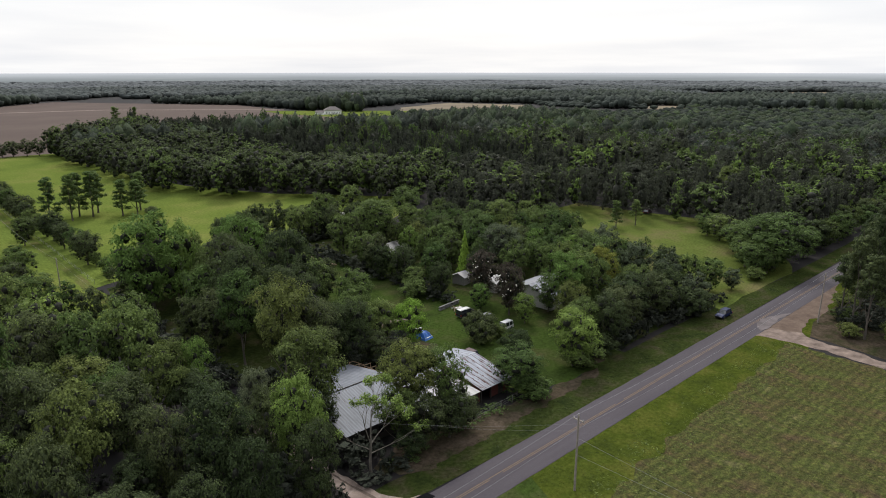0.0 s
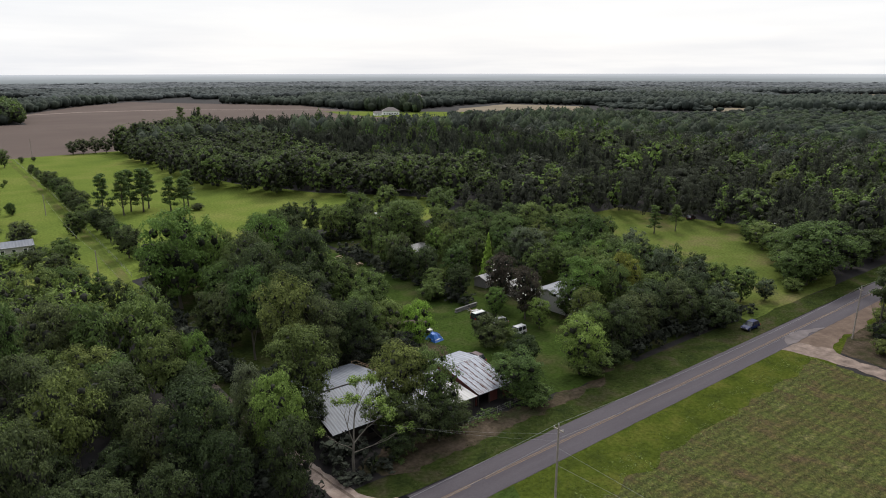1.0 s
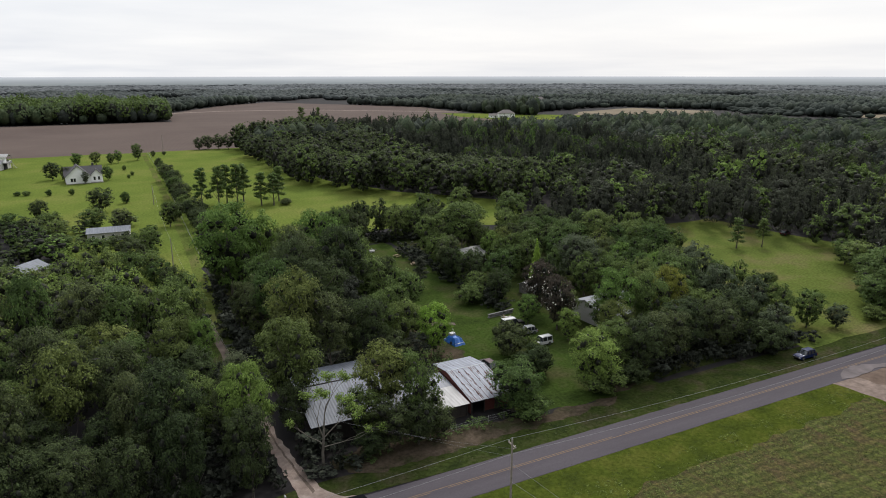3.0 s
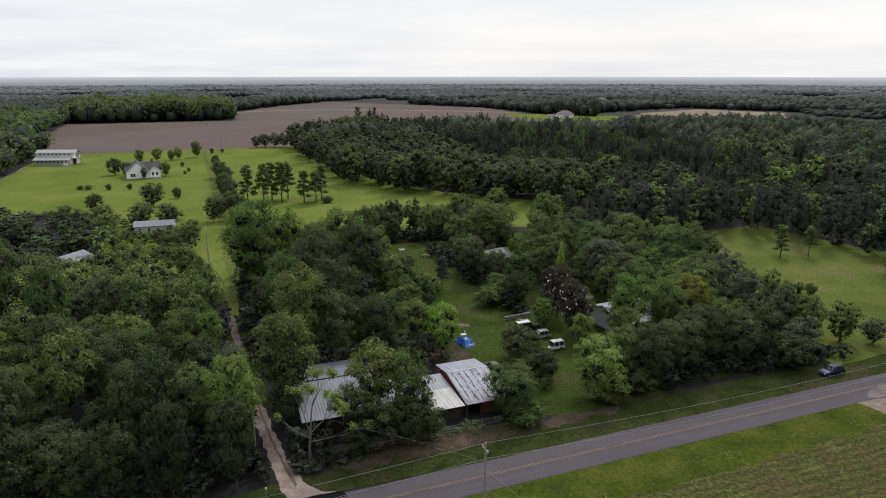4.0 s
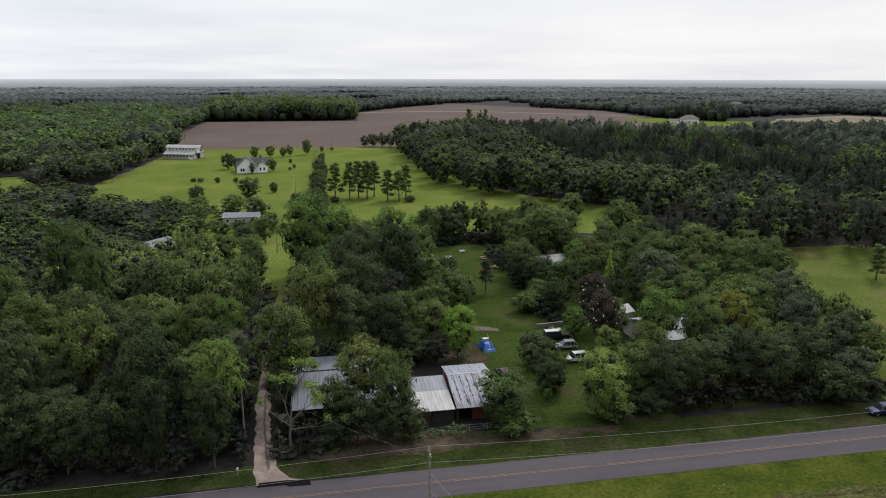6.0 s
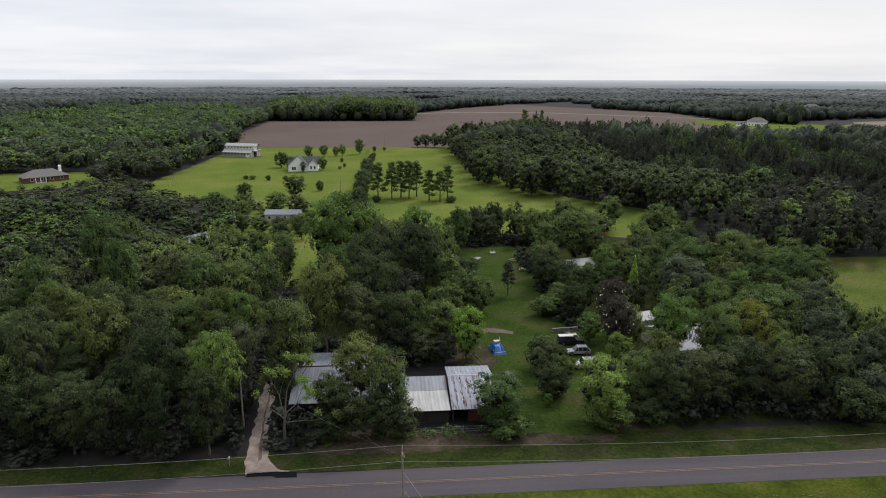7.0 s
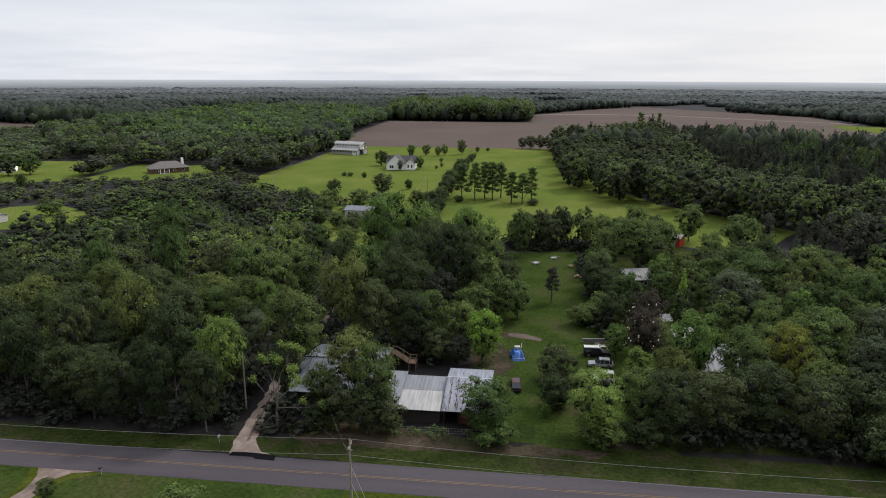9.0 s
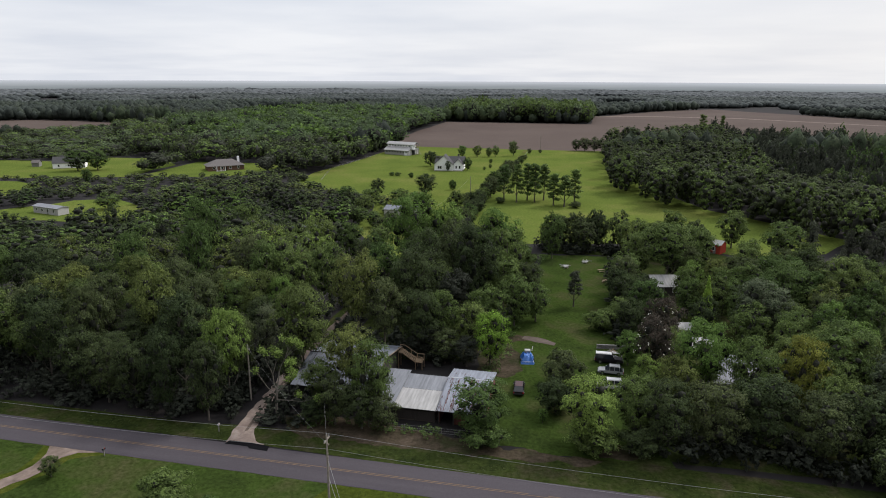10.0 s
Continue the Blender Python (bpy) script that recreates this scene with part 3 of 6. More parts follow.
        out.append((rad * math.cos(a), rad * math.sin(a), lo + (hi - lo) * (0.10 + 0.80 * u), lr, lr * flat * rng.uniform(0.95, 1.25)))
    out.append((0, 0, lo + (hi - lo) * 0.45, r * 0.5, (hi - lo) * 0.38))
    return np.array(out)


def crown_broad(seed, h, r, puffs, cards, size, count=13, base=0.3, flat=1.0):
    """Crown in three orders: lobes, puffs of leaves on the lobes, leaf sprays on the puffs; larger sprays within."""
    rng = np.random.default_rng(seed)
    lb = lobes_broad(rng, h, r, count, base, flat)
    w = lb[:, 3] ** 2
    n = puffs * 4
    pick = rng.choice(len(lb), n, p=w / w.sum())
    d = unit(rng.normal(0, 1, (n, 3)))
    d[:, 2] = np.where(d[:, 2] < -0.45, -d[:, 2], d[:, 2])
    c = lb[pick, :3] + d * np.stack([lb[pick, 3], lb[pick, 3], lb[pick, 4]], 1) * rng.uniform(0.82, 1.08, (n, 1))
    keep = c[:, 2] > h * 0.02
    for k, (x, y, z, a, b) in enumerate(lb):
        q = ((c[:, 0] - x) / a) ** 2 + ((c[:, 1] - y) / a) ** 2 + ((c[:, 2] - z) / b) ** 2
        keep &= (q > 0.75) | (pick == k)
    c, d = c[keep][:puffs], d[keep][:puffs]
    pr = r * rng.uniform(0.12, 0.25, len(c))
    e = unit(rng.normal(0, 1, (len(c), cards, 3)))
    e[..., 2] = np.where(e[..., 2] < -0.2, -e[..., 2], e[..., 2])
    pos = c[:, None] + e * pr[:, None, None] * np.array([1.04, 1.04, 0.5 + 0.5 * flat]) * rng.uniform(0.68, 1.1, (len(c), cards, 1))
    out = unit((c - np.array([0, 0, h * 0.42])) / np.array([r, r, h * 0.5]))
    nrm = (e * 0.62 + d[:, None] * 0.4 + out[:, None] * 0.5) * np.array([1, 1, 1 / flat])
    pos, nrm = pos.reshape(-1, 3), nrm.reshape(-1, 3)
    m = max(30, len(pos) // 9)
    pk = rng.choice(len(lb), m, p=w / w.sum())
    g = unit(rng.normal(0, 1, (m, 3)))
    fill = lb[pk, :3] + g * np.stack([lb[pk, 3], lb[pk, 3], lb[pk, 4]], 1) * 0.72
    top = h / pos[:, 2].max()
    pos[:, 2] *= top
    return np.concatenate([sprays(pos, nrm, size, rng, 0.7, 0.36), sprays(fill, g, size * 1.9, rng)]), lb * np.array([1, 1, top, 1, 1])


def crown_pine(seed, h, r, cards, size, base=0.42):
    """Open crown of tufted boughs round a straight stem."""
    rng = np.random.default_rng(seed)
    n = 22
    pos, nr = [], []
    for k in range(n):
        u = (k + rng.uniform(0, 1)) / n
        z = h * (base + (0.97 - base) * u)
        reach = r * (0.95 - u * 0.72) * rng.uniform(0.55, 1.05)
        a = k * 2.4 + rng.uniform(-0.5, 0.5)
        m = cards // n
        f = rng.uniform(0.3, 1.0, m) ** 0.6
        c = np.stack([np.cos(a) * reach * f, np.sin(a) * reach * f, z + 0.1 * reach * f], 1)
        o = unit(rng.normal(0, 1, (m, 3))) * np.array([1, 1, 0.55]) * (r * 0.30) * rng.uniform(0.4, 1.1, (m, 1))
        pos.append(c + o)
        nr.append(unit(o) + np.array([0, 0, 0.5]))
    return sprays(np.concatenate(pos), np.concatenate(nr), size, rng, 0.42)


def crown_cone(seed, h, r, cards, size, base=0.06):
    rng = np.random.default_rng(seed)
    u = 1 - np.sqrt(rng.uniform(0, 1, cards))
    a = rng.uniform(0, 2 * math.pi, cards)
    ring = r * (1 - u) * (0.82 + 0.2 * np.sin(u * 40 + np.sin(a * 3) * 2)) * rng.uniform(0.8, 1.08, cards)
    pos = np.stack([np.cos(a) * ring, np.sin(a) * ring, h * (base + (1 - base) * u)], 1)
    return sprays(pos, np.stack([np.cos(a), np.sin(a), np.full(cards, 0.7)], 1), size, rng)


def stem(seed, h, r0, reach, limbs, bend=0.4, thin=0.25):
    """Tapered trunk with limbs that fork upwards into the crown."""
    rng = random.Random(seed)
    bm = bmesh.new()
    p, n = Vector((0, 0, -0.3)), 5
    pts = [p]
    for k in range(n):
        p = p + Vector((rng.uniform(-bend, bend) * 0.4, rng.uniform(-bend, bend) * 0.4, (h * 0.8 + 0.3) / n))
        pts.append(p)
    for k in range(n):
        ra = r0 * (1 - (1 - thin) * k / n) * (1.35 if k == 0 else 1)
        rod(bm, pts[k], pts[k + 1], ra, r0 * (1 - (1 - thin) * (k + 1) / n), 7)
    for k in range(limbs):
        b = pts[1 + k % (n - 1)]
        a = k * 2.4 + rng.uniform(-0.4, 0.4)
        q = b + Vector((math.cos(a) * reach * 0.5, math.sin(a) * reach * 0.5, h * 0.12))
        rod(bm, b, q, r0 * 0.42, r0 * 0.28, 5)
        rod(bm, q, q + Vector((math.cos(a + 0.3) * reach * 0.35, math.sin(a + 0.3) * reach * 0.35, h * 0.12)), r0 * 0.28, r0 * 0.1, 5)
    data = bpy.data.meshes.new("trunk")
    bm.to_mesh(data)
    bm.free()
    data.materials.append(BARK)
    return data


def ball(fine):
    bm = bmesh.new()
    bmesh.ops.create_icosphere(bm, subdivisions=fine, radius=1.0)
    bm.verts.ensure_lookup_table()
    out = np.array([v.co[:] for v in bm.verts]), np.array([[v.index for v in f.verts] for f in bm.faces], np.int32)
    bm.free()
    return out


BALL_ROUGH, BALL_PLAIN = ball(2), ball(1)


def mixed_data(name, v, tris, quads, tri_tone, quad_tone, materials):
    """One mesh of smooth triangles on shared corners and loose four-cornered sprays."""
    nt, nq, nv = len(tris), len(quads) // 4, len(v)
    co = np.concatenate([v, quads]) if nq else v
    data = bpy.data.meshes.new(name)
    data.vertices.add(len(co))
    data.vertices.foreach_set("co", np.ascontiguousarray(co, np.float32).ravel())
    idx = np.concatenate([tris.ravel(), np.arange(nq * 4) + nv]).astype(np.int32)
    data.loops.add(len(idx))
    data.loops.foreach_set("vertex_index", idx)
    data.polygons.add(nt + nq)
    data.polygons.foreach_set("loop_start", np.concatenate([np.arange(nt) * 3, nt * 3 + np.arange(nq) * 4]).astype(np.int32))
    data.polygons.foreach_set("use_smooth", np.concatenate([np.ones(nt, bool), np.zeros(nq, bool)]))
    data.polygons.foreach_set("material_index", np.concatenate([tri_tone, quad_tone]).astype(np.int32))
    for m in materials:
        data.materials.append(m)
    data.update(calc_edges=True)
    return data


def cores(lobes, share, rng):
    """Rough dark lumps inside a crown's leaf masses, standing for its inner shade."""
    bv, bt = BALL_PLAIN
    v = [bv * np.array([a, a, b]) * share * rng.uniform(0.8, 1.1, (len(bv), 1)) + np.array([x, y, z]) for x, y, z, a, b in lobes]
    return np.concatenate(v), np.concatenate([bt + len(bv) * k for k in range(len(lobes))])


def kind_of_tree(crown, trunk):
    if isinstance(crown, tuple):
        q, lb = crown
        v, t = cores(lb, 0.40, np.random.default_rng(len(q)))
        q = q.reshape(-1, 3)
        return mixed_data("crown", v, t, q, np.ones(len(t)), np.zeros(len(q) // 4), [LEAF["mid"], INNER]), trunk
    data = quads_mesh("crown", crown)
    data.materials.append(LEAF["mid"])
    return data, trunk


# crowns are 10 m high and 4 m in radius as built; each tree is scaled to its own height and spread
BROAD = [kind_of_tree(crown_broad(10 + k, 10, 4, 130, 50, 0.124, 22 + k % 5, 0.02 + 0.03 * (k % 3), 0.82), stem(k, 10, 0.2, 3.4, 7)) for k in range(7)]
TALL = [kind_of_tree(crown_broad(140 + k, 10, 4, 120, 48, 0.130, 20 + k % 4, 0.26 + 0.05 * (k % 3), 0.60), stem(120 + k, 10, 0.17, 3.2, 8)) for k in range(6)]
BROAD_MID = [kind_of_tree(crown_broad(40 + k, 10, 4, 115, 30, 0.175, 19 + k % 5, 0.02 + 0.03 * (k % 2), 0.88), stem(20 + k, 10, 0.2, 3.2, 4)) for k in range(7)]
PINES = [kind_of_tree(crown_pine(70 + k, 10, 2.6, 2000, 0.24, 0.2 + 0.08 * (k % 3)), stem(40 + k, 11.5, 0.16, 1.8, 6, 0.15)) for k in range(4)]
BUSHES = [kind_of_tree(crown_broad(90 + k, 10, 6, 130, 30, 0.26, 14, 0.0), stem(60 + k, 7, 0.2, 4, 5)) for k in range(3)]
TALL_PINES = [kind_of_tree(crown_pine(170 + k, 10, 2.6, 1800, 0.22, 0.44 + 0.06 * (k % 2)), stem(140 + k, 11.5, 0.13, 1.6, 6, 0.12)) for k in range(4)]
CONES = [kind_of_tree(crown_cone(100 + k, 10, 2.2, 2200, 0.24), stem(80 + k, 10, 0.16, 1.2, 3, 0.1)) for k in range(2)]
KINDS = {"broad": BROAD, "tall": TALL, "mid": BROAD_MID, "pine": PINES, "tall_pine": TALL_PINES, "bush": BUSHES, "cone": CONES}
RADIUS = {"broad": 4.0, "tall": 4.0, "mid": 4.0, "pine": 2.6, "tall_pine": 2.6, "bush": 6.0, "cone": 2.2}
TONE = {"mid": "mid-green", "dark": "dark green", "bright": "bright spring-green", "olive": "olive-green", "grey": "grey-green", "brown": "bronze-backed dark", "pine": "dull green", "yellow": "yellow-green", "understorey": "deep shaded green", "fresh": "fresh light-green"}
SHAPE = {"tall_pine": ("pine_tree", "pine tree"), "tall": ("broadleaf_tree", "broadleaf tree"), "broad": ("broadleaf_tree", "broadleaf tree"), "mid": ("broadleaf_tree", "broadleaf tree"),
         "pine": ("pine_tree", "pine tree"), "bush": ("bush", "bush"), "cone": ("conifer_tree", "conifer")}
taken = [(23, 224, 9), (22, 211, 6), (3, 170, 4), (6, 184, 7), (14, 360, 9), (-36, 430, 11), (-110, 325, 10), (-203, 312, 9), (-113, 194, 8), (118, 90, 5.2), (124, 93, 5.2), (119.5, 97, 4.0), (115, 145, 6), (127.5, 186, 4.5), (122, 178, 3), (116, 105, 2.5), (113.5, 115.5, 2.4), (109.6, 109.6, 3.4), (106.6, 105.4, 2.6), (109.6, 123.4, 4.6), (110.6, 132.6, 5.2), (112.4, 137.6, 3.0), (114.4, 97.6, 4.0), (113, 74.2, 4.0), (16, 206, 8), (23, 203, 6)]


def tree(x, y, h, r, kind="broad", tone="mid", where="at the edge of the woods", trunk=None, group="woodland trees", name=""):
    """A tree of its own: trunk and crown under one thing."""
    rng = random.Random(int(x * 13.7) * 7919 + int(y * 11.3))
    k = rng.randrange(len(KINDS[kind]))
    usual, cat = SHAPE[kind]
    if kind == "broad" and (y > 100 or x < -4 or x > 128) and not (r > 5.5 and y < 150):
        kind = "mid"
    crown, stalk = KINDS[kind][k % len(KINDS[kind])]
    ob = thing(name or usual, x, y, 0, rng.uniform(0, 360), f"{TONE[tone]} {cat} {where}", cat, group)
    s = r / RADIUS[kind] * (0.90 if kind in ("broad", "tall", "mid") else 1.0)
    ob.scale = (s, s * rng.uniform(0.92, 1.08), h / 10)
    t = new("trunk", stalk)
    t.parent = ob
    c = new("crown", crown)
    c.parent = ob
    c.material_slots[0].link = "OBJECT"
    c.material_slots[0].material = LEAF[tone]
    if trunk is not None:
        t.material_slots[0].link = "OBJECT"
        t.material_slots[0].material = trunk
    taken.append((x, y, r))
    return ob


def inside(x, y, poly):
    hit, j = False, len(poly) - 1
    for i in range(len(poly)):
        (xi, yi), (xj, yj) = poly[i], poly[j]
        if (yi > y) != (yj > y) and x < (xj - xi) * (y - yi) / (yj - yi) + xi:
            hit = not hit
        j = i
    return hit


def scatter(poly, gap, seed):
    """Points strewn over a plot, about gap apart."""
    rng = random.Random(seed)
    xs, ys = [p[0] for p in poly], [p[1] for p in poly]
    out, row = [], 0
    y = min(ys)
    while y < max(ys):
        x = min(xs) + (gap / 2 if row % 2 else 0)
        while x < max(xs):
            px, py = x + rng.uniform(-0.36, 0.36) * gap, y + rng.uniform(-0.36, 0.36) * gap
            if inside(px, py, poly):
                out.append((px, py))
            x += gap
        y += gap * 0.87
        row += 1
    return out


def grove(poly, gap, h, r, tones, seed, kinds=("broad",), where="in dense woods", clear=0.62):
    """Trees of their own over a plot, kept off those that stand already."""
    rng = random.Random(seed)
    for x, y in scatter(poly, gap, seed):
        u = rng.uniform(0, 1)
        rr = r[0] + (r[1] - r[0]) * u
        hh, kind, tone = h[0] + (h[1] - h[0]) * (0.65 * u + 0.35 * rng.uniform(0, 1)), rng.choice(kinds), rng.choice(tones)
        if all((x - a) ** 2 + (y - b) ** 2 > (clear * (rr + c)) ** 2 for a, b, c in taken):
            tree(x, y, hh, rr, kind, tone, where)


# single trees that stand out
FRONT = "by the roadside"
WOODS = "in dense woods"
YARDSIDE = "beside the grass yard"
MEADOWSIDE = "beside the mown meadow"
HIDDEN = "beside a hidden house"
# round the tin-roofed buildings and the driveway
tree(53.6, 66.6, 9.6, 3.4, "tall", "olive", "in front of a tin-roofed building")
tree(57.8, 68.8, 14.8, 4.6, "tall", "olive", "in front of a tin-roofed building")
tree(61.8, 66.2, 14.0, 3.9, "broad", "mid", "in front of a white carport")
tree(56.6, 64.2, 8.4, 3.6, "broad", "dark", "in front of a tin-roofed building")
tree(61.0, 63.8, 8.2, 3.4, "broad", "dark", "in front of a tin-roofed building")
tree(64.4, 64.2, 6.4, 2.8, "broad", "dark", "in front of a white carport")
tree(53.6, 63.8, 4.6, 2.6, "broad", "dark", "in front of a tin-roofed building")
tree(46.0, 77.0, 17.8, 5.4, "tall", "olive", "beside the driveway")
tree(45.4, 73.0, 10.0, 2.6, "broad", "dark", "beside the driveway")
tree(50.6, 92.2, 20.6, 5.4, "tall", "olive", WOODS)
tree(56.4, 91.0, 16.0, 4.4, "tall", "dark", WOODS)
tree(63.0, 92.4, 14.0, 4.4, "broad", "dark", WOODS)
tree(78.6, 66.0, 8.8, 5.0, "broad", "mid", FRONT)
# west of the driveway; front trees take darker tones for the wood's shade
tree(28.2, 68.6, 18.0, 4.8, "tall", "dark", WOODS)
tree(37.6, 66.4, 17.2, 3.7, "tall", "bright", "beside the driveway")
tree(29.2, 61.6, 14.4, 3.4, "broad", "dark", FRONT)
tree(36.8, 61.2, 13.6, 3.3, "broad", "dark", FRONT)
tree(23.2, 62.4, 12.0, 3.4, "broad", "dark", FRONT)
tree(10.6, 68.2, 18.6, 3.5, "tall", "dark", WOODS)
tree(11.4, 64.6, 12.6, 3.8, "broad", "dark", FRONT)
tree(17.6, 63.0, 11.2, 3.4, "broad", "dark", FRONT)
tree(3.6, 66.8, 15.4, 4.0, "tall", "dark", WOODS)
tree(16.2, 79.2, 18.4, 4.6, "tall", "olive", WOODS)
tree(22.4, 82.6, 16.4, 4.6, "tall", "dark", WOODS)
tree(24.6, 75.0, 14.4, 3.8, "broad", "dark", WOODS)
tree(4.8, 80.0, 16.8, 4.4, "tall", "dark", WOODS)
tree(-4.2, 73.6, 15.8, 4.6, "broad", "dark", WOODS)
tree(-3.8, 99.6, 20.2, 4.6, "tall", "mid", WOODS)
tree(3.4, 92.0, 17.0, 4.6, "tall", "olive", WOODS)
tree(13.4, 91.0, 17.2, 4.4, "tall", "dark", WOODS)
tree(11.4, 101.0, 23.0, 4.2, "tall", "mid", "above the other trees")
tree(-1.4, 124.4, 23.4, 5.0, "tall", "mid", "above the other trees")
tree(18.6, 110.0, 18.0, 5.0, "tall", "dark", WOODS)
tree(24.6, 106.8, 17.8, 5.2, "broad", "mid", WOODS)
tree(31.4, 105.8, 17.0, 5.0, "broad", "mid", WOODS)
tree(34.8, 117.4, 15.6, 5.0, "broad", "mid", WOODS)
tree(31.2, 91.4, 15.9, 4.6, "tall", "olive", WOODS)
tree(35.2, 91.0, 15.0, 2.9, "tall", "bright", "beside the dirt lane")
tree(38.4, 79.0, 13.4, 2.6, "tall", "grey", "beside the driveway")
tree(36.6, 72.6, 13.8, 3.0, "broad", "dark", "beside the driveway")
tree(21.2, 146.2, 15.2, 4.6, "broad", "mid", WOODS)
tree(-13.8, 169.4, 13.0, 4.6, "broad", "mid", WOODS)
# between the lane and the yard
tree(48.8, 144.6, 24.0, 8.4, "broad", "bright", "above the other trees")
tree(56.2, 150.0, 20.0, 5.6, "broad", "bright", "above the other trees")
tree(70.8, 146.2, 19.8, 6.8, "broad", "bright", "above the other trees")
tree(57.0, 120.4, 19.6, 5.6, "broad", "dark", "above the other trees")
tree(68.4, 120.6, 21.4, 6.2, "broad", "dark", "above the other trees")
tree(74.6, 133.0, 17.4, 5.2, "broad", "mid", "above the other trees")
tree(62.0, 133.0, 19.0, 5.6, "broad", "dark", "above the other trees")
tree(59.6, 105.0, 18.4, 5.4, "tall", "dark", WOODS)
tree(51.0, 107.6, 18.6, 5.0, "tall", "mid", WOODS)
tree(66.4, 94.8, 13.4, 4.2, "broad", "mid", YARDSIDE)
tree(72.4, 95.4, 11.0, 3.8, "broad", "mid", YARDSIDE)
tree(76.8, 91.2, 11.0, 3.6, "broad", "fresh", YARDSIDE)
tree(68.4, 90.4, 7.0, 3.3, "broad", "dark", YARDSIDE)
tree(72.6, 89.8, 6.0, 2.8, "broad", "understorey", YARDSIDE)
tree(63.8, 91.6, 8.0, 3.4, "broad", "understorey", YARDSIDE)
tree(79.0, 112.6, 12.0, 4.2, "broad", "mid", YARDSIDE)
tree(74.0, 104.8, 11.6, 4.2, "broad", "mid", YARDSIDE)
tree(83.2, 116.6, 9.4, 3.4, "broad", "mid", YARDSIDE)
tree(80.4, 126.4, 11.0, 3.8, "broad", "dark", YARDSIDE)
tree(91.2, 128.6, 8.9, 2.7, "pine", "pine", "standing alone on the grass yard")
tree(90.2, 85.4, 6.6, 3.7, "bush", "dark", "on the grass yard")
tree(89.6, 75.4, 6.0, 3.2, "bush", "dark", "on the grass yard")
tree(94.6, 84.4, 3.2, 1.7, "bush", "mid", "on the grass yard")
# far end of the yard
tree(83.8, 171.4, 14.4, 3.8, "broad", "mid", "at the far end of the yard")
tree(89.8, 182.6, 12.6, 3.8, "broad", "dark", "at the far end of the yard")
tree(96.6, 186.2, 13.0, 3.9, "broad", "dark", "at the far end of the yard")
tree(103.4, 187.2, 12.8, 4.0, "broad", "dark", "at the far end of the yard")
tree(126.8, 185.6, 3.6, 2.6, "bush", "dark", "in front of a small red shed")
tree(109.4, 186.6, 10.6, 3.6, "broad", "mid", "at the far end of the yard")
tree(118.6, 184.8, 14.0, 4.8, "broad", "mid", "at the far end of the yard")
# east of the yard
tree(105.8, 91.6, 12.4, 3.6, "broad", "brown", YARDSIDE)
tree(108.4, 102.2, 12.4, 4.0, "broad", "brown", YARDSIDE)
tree(118.8, 118.6, 12.6, 2.4, "cone", "fresh", WOODS)
tree(116.2, 131.0, 11.2, 3.0, "broad", "mid", WOODS)
tree(113.8, 149.6, 17.4, 6.6, "tall", "mid", WOODS)
tree(106.6, 156.0, 12.8, 4.4, "broad", "mid", WOODS)
tree(122.4, 160.0, 14.6, 5.4, "broad", "mid", WOODS)
tree(128.2, 114.2, 13.8, 6.2, "broad", "grey", WOODS)
tree(138.2, 132.4, 13.2, 5.8, "broad", "mid", WOODS)
tree(149.2, 134.0, 15.0, 6.0, "broad", "mid", WOODS)
tree(155.8, 116.4, 13.3, 4.8, "broad", "mid", MEADOWSIDE)
tree(148.4, 177.2, 13.4, 6.4, "broad", "mid", WOODS)
tree(138.6, 197.0, 12.6, 5.2, "broad", "mid", WOODS)
tree(112.4, 81.6, 15.6, 5.0, "tall", "bright", HIDDEN)
tree(119.6, 79.6, 14.2, 4.6, "broad", "mid", HIDDEN)
tree(127.6, 83.0, 13.8, 4.2, "broad", "yellow", HIDDEN)
tree(135.6, 90.2, 14.0, 5.8, "broad", "mid", WOODS)
tree(141.0, 82.0, 12.4, 4.6, "broad", "grey", WOODS)
tree(143.4, 74.6, 11.0, 3.8, "broad", "grey", WOODS)
tree(147.6, 71.4, 10.4, 3.6, "broad", "mid", MEADOWSIDE)
tree(94.5, 66.2, 11.2, 4.9, "broad", "bright", FRONT)
tree(102.0, 69.6, 10.8, 4.0, "broad", "mid", FRONT)
tree(105.4, 66.4, 11.8, 4.0, "broad", "dark", FRONT)
tree(112.2, 67.8, 11.4, 4.6, "broad", "dark", FRONT)
tree(119.6, 70.4, 12.0, 5.2, "broad", "dark", FRONT)
tree(126.0, 68.2, 11.0, 4.6, "broad", "dark", FRONT)
tree(133.0, 70.6, 11.2, 4.8, "broad", "dark", FRONT)
tree(134.7, 63.8, 7.0, 4.2, "bush", "dark", FRONT)
tree(140.6, 66.4, 8.4, 3.8, "broad", "grey", FRONT)
tree(150.0, 97.0, 13.0, 4.6, "broad", "grey", MEADOWSIDE)
tree(154.5, 88.0, 10.4, 2.8, "broad", "mid", MEADOWSIDE)
tree(152.0, 80.0, 10.0, 4.2, "broad", "dark", MEADOWSIDE)
tree(154.0, 69.0, 8.5, 3.8, "broad", "mid", FRONT)
tree(159.5, 66.0, 5.4, 2.8, "broad", "grey", FRONT)
tree(171.0, 65.0, 3.6, 2.6, "bush", "mid", FRONT)
tree(179.0, 65.4, 9.0, 4.8, "broad", "mid", FRONT)
tree(185.6, 66.2, 16.2, 10.0, "broad", "mid", FRONT)
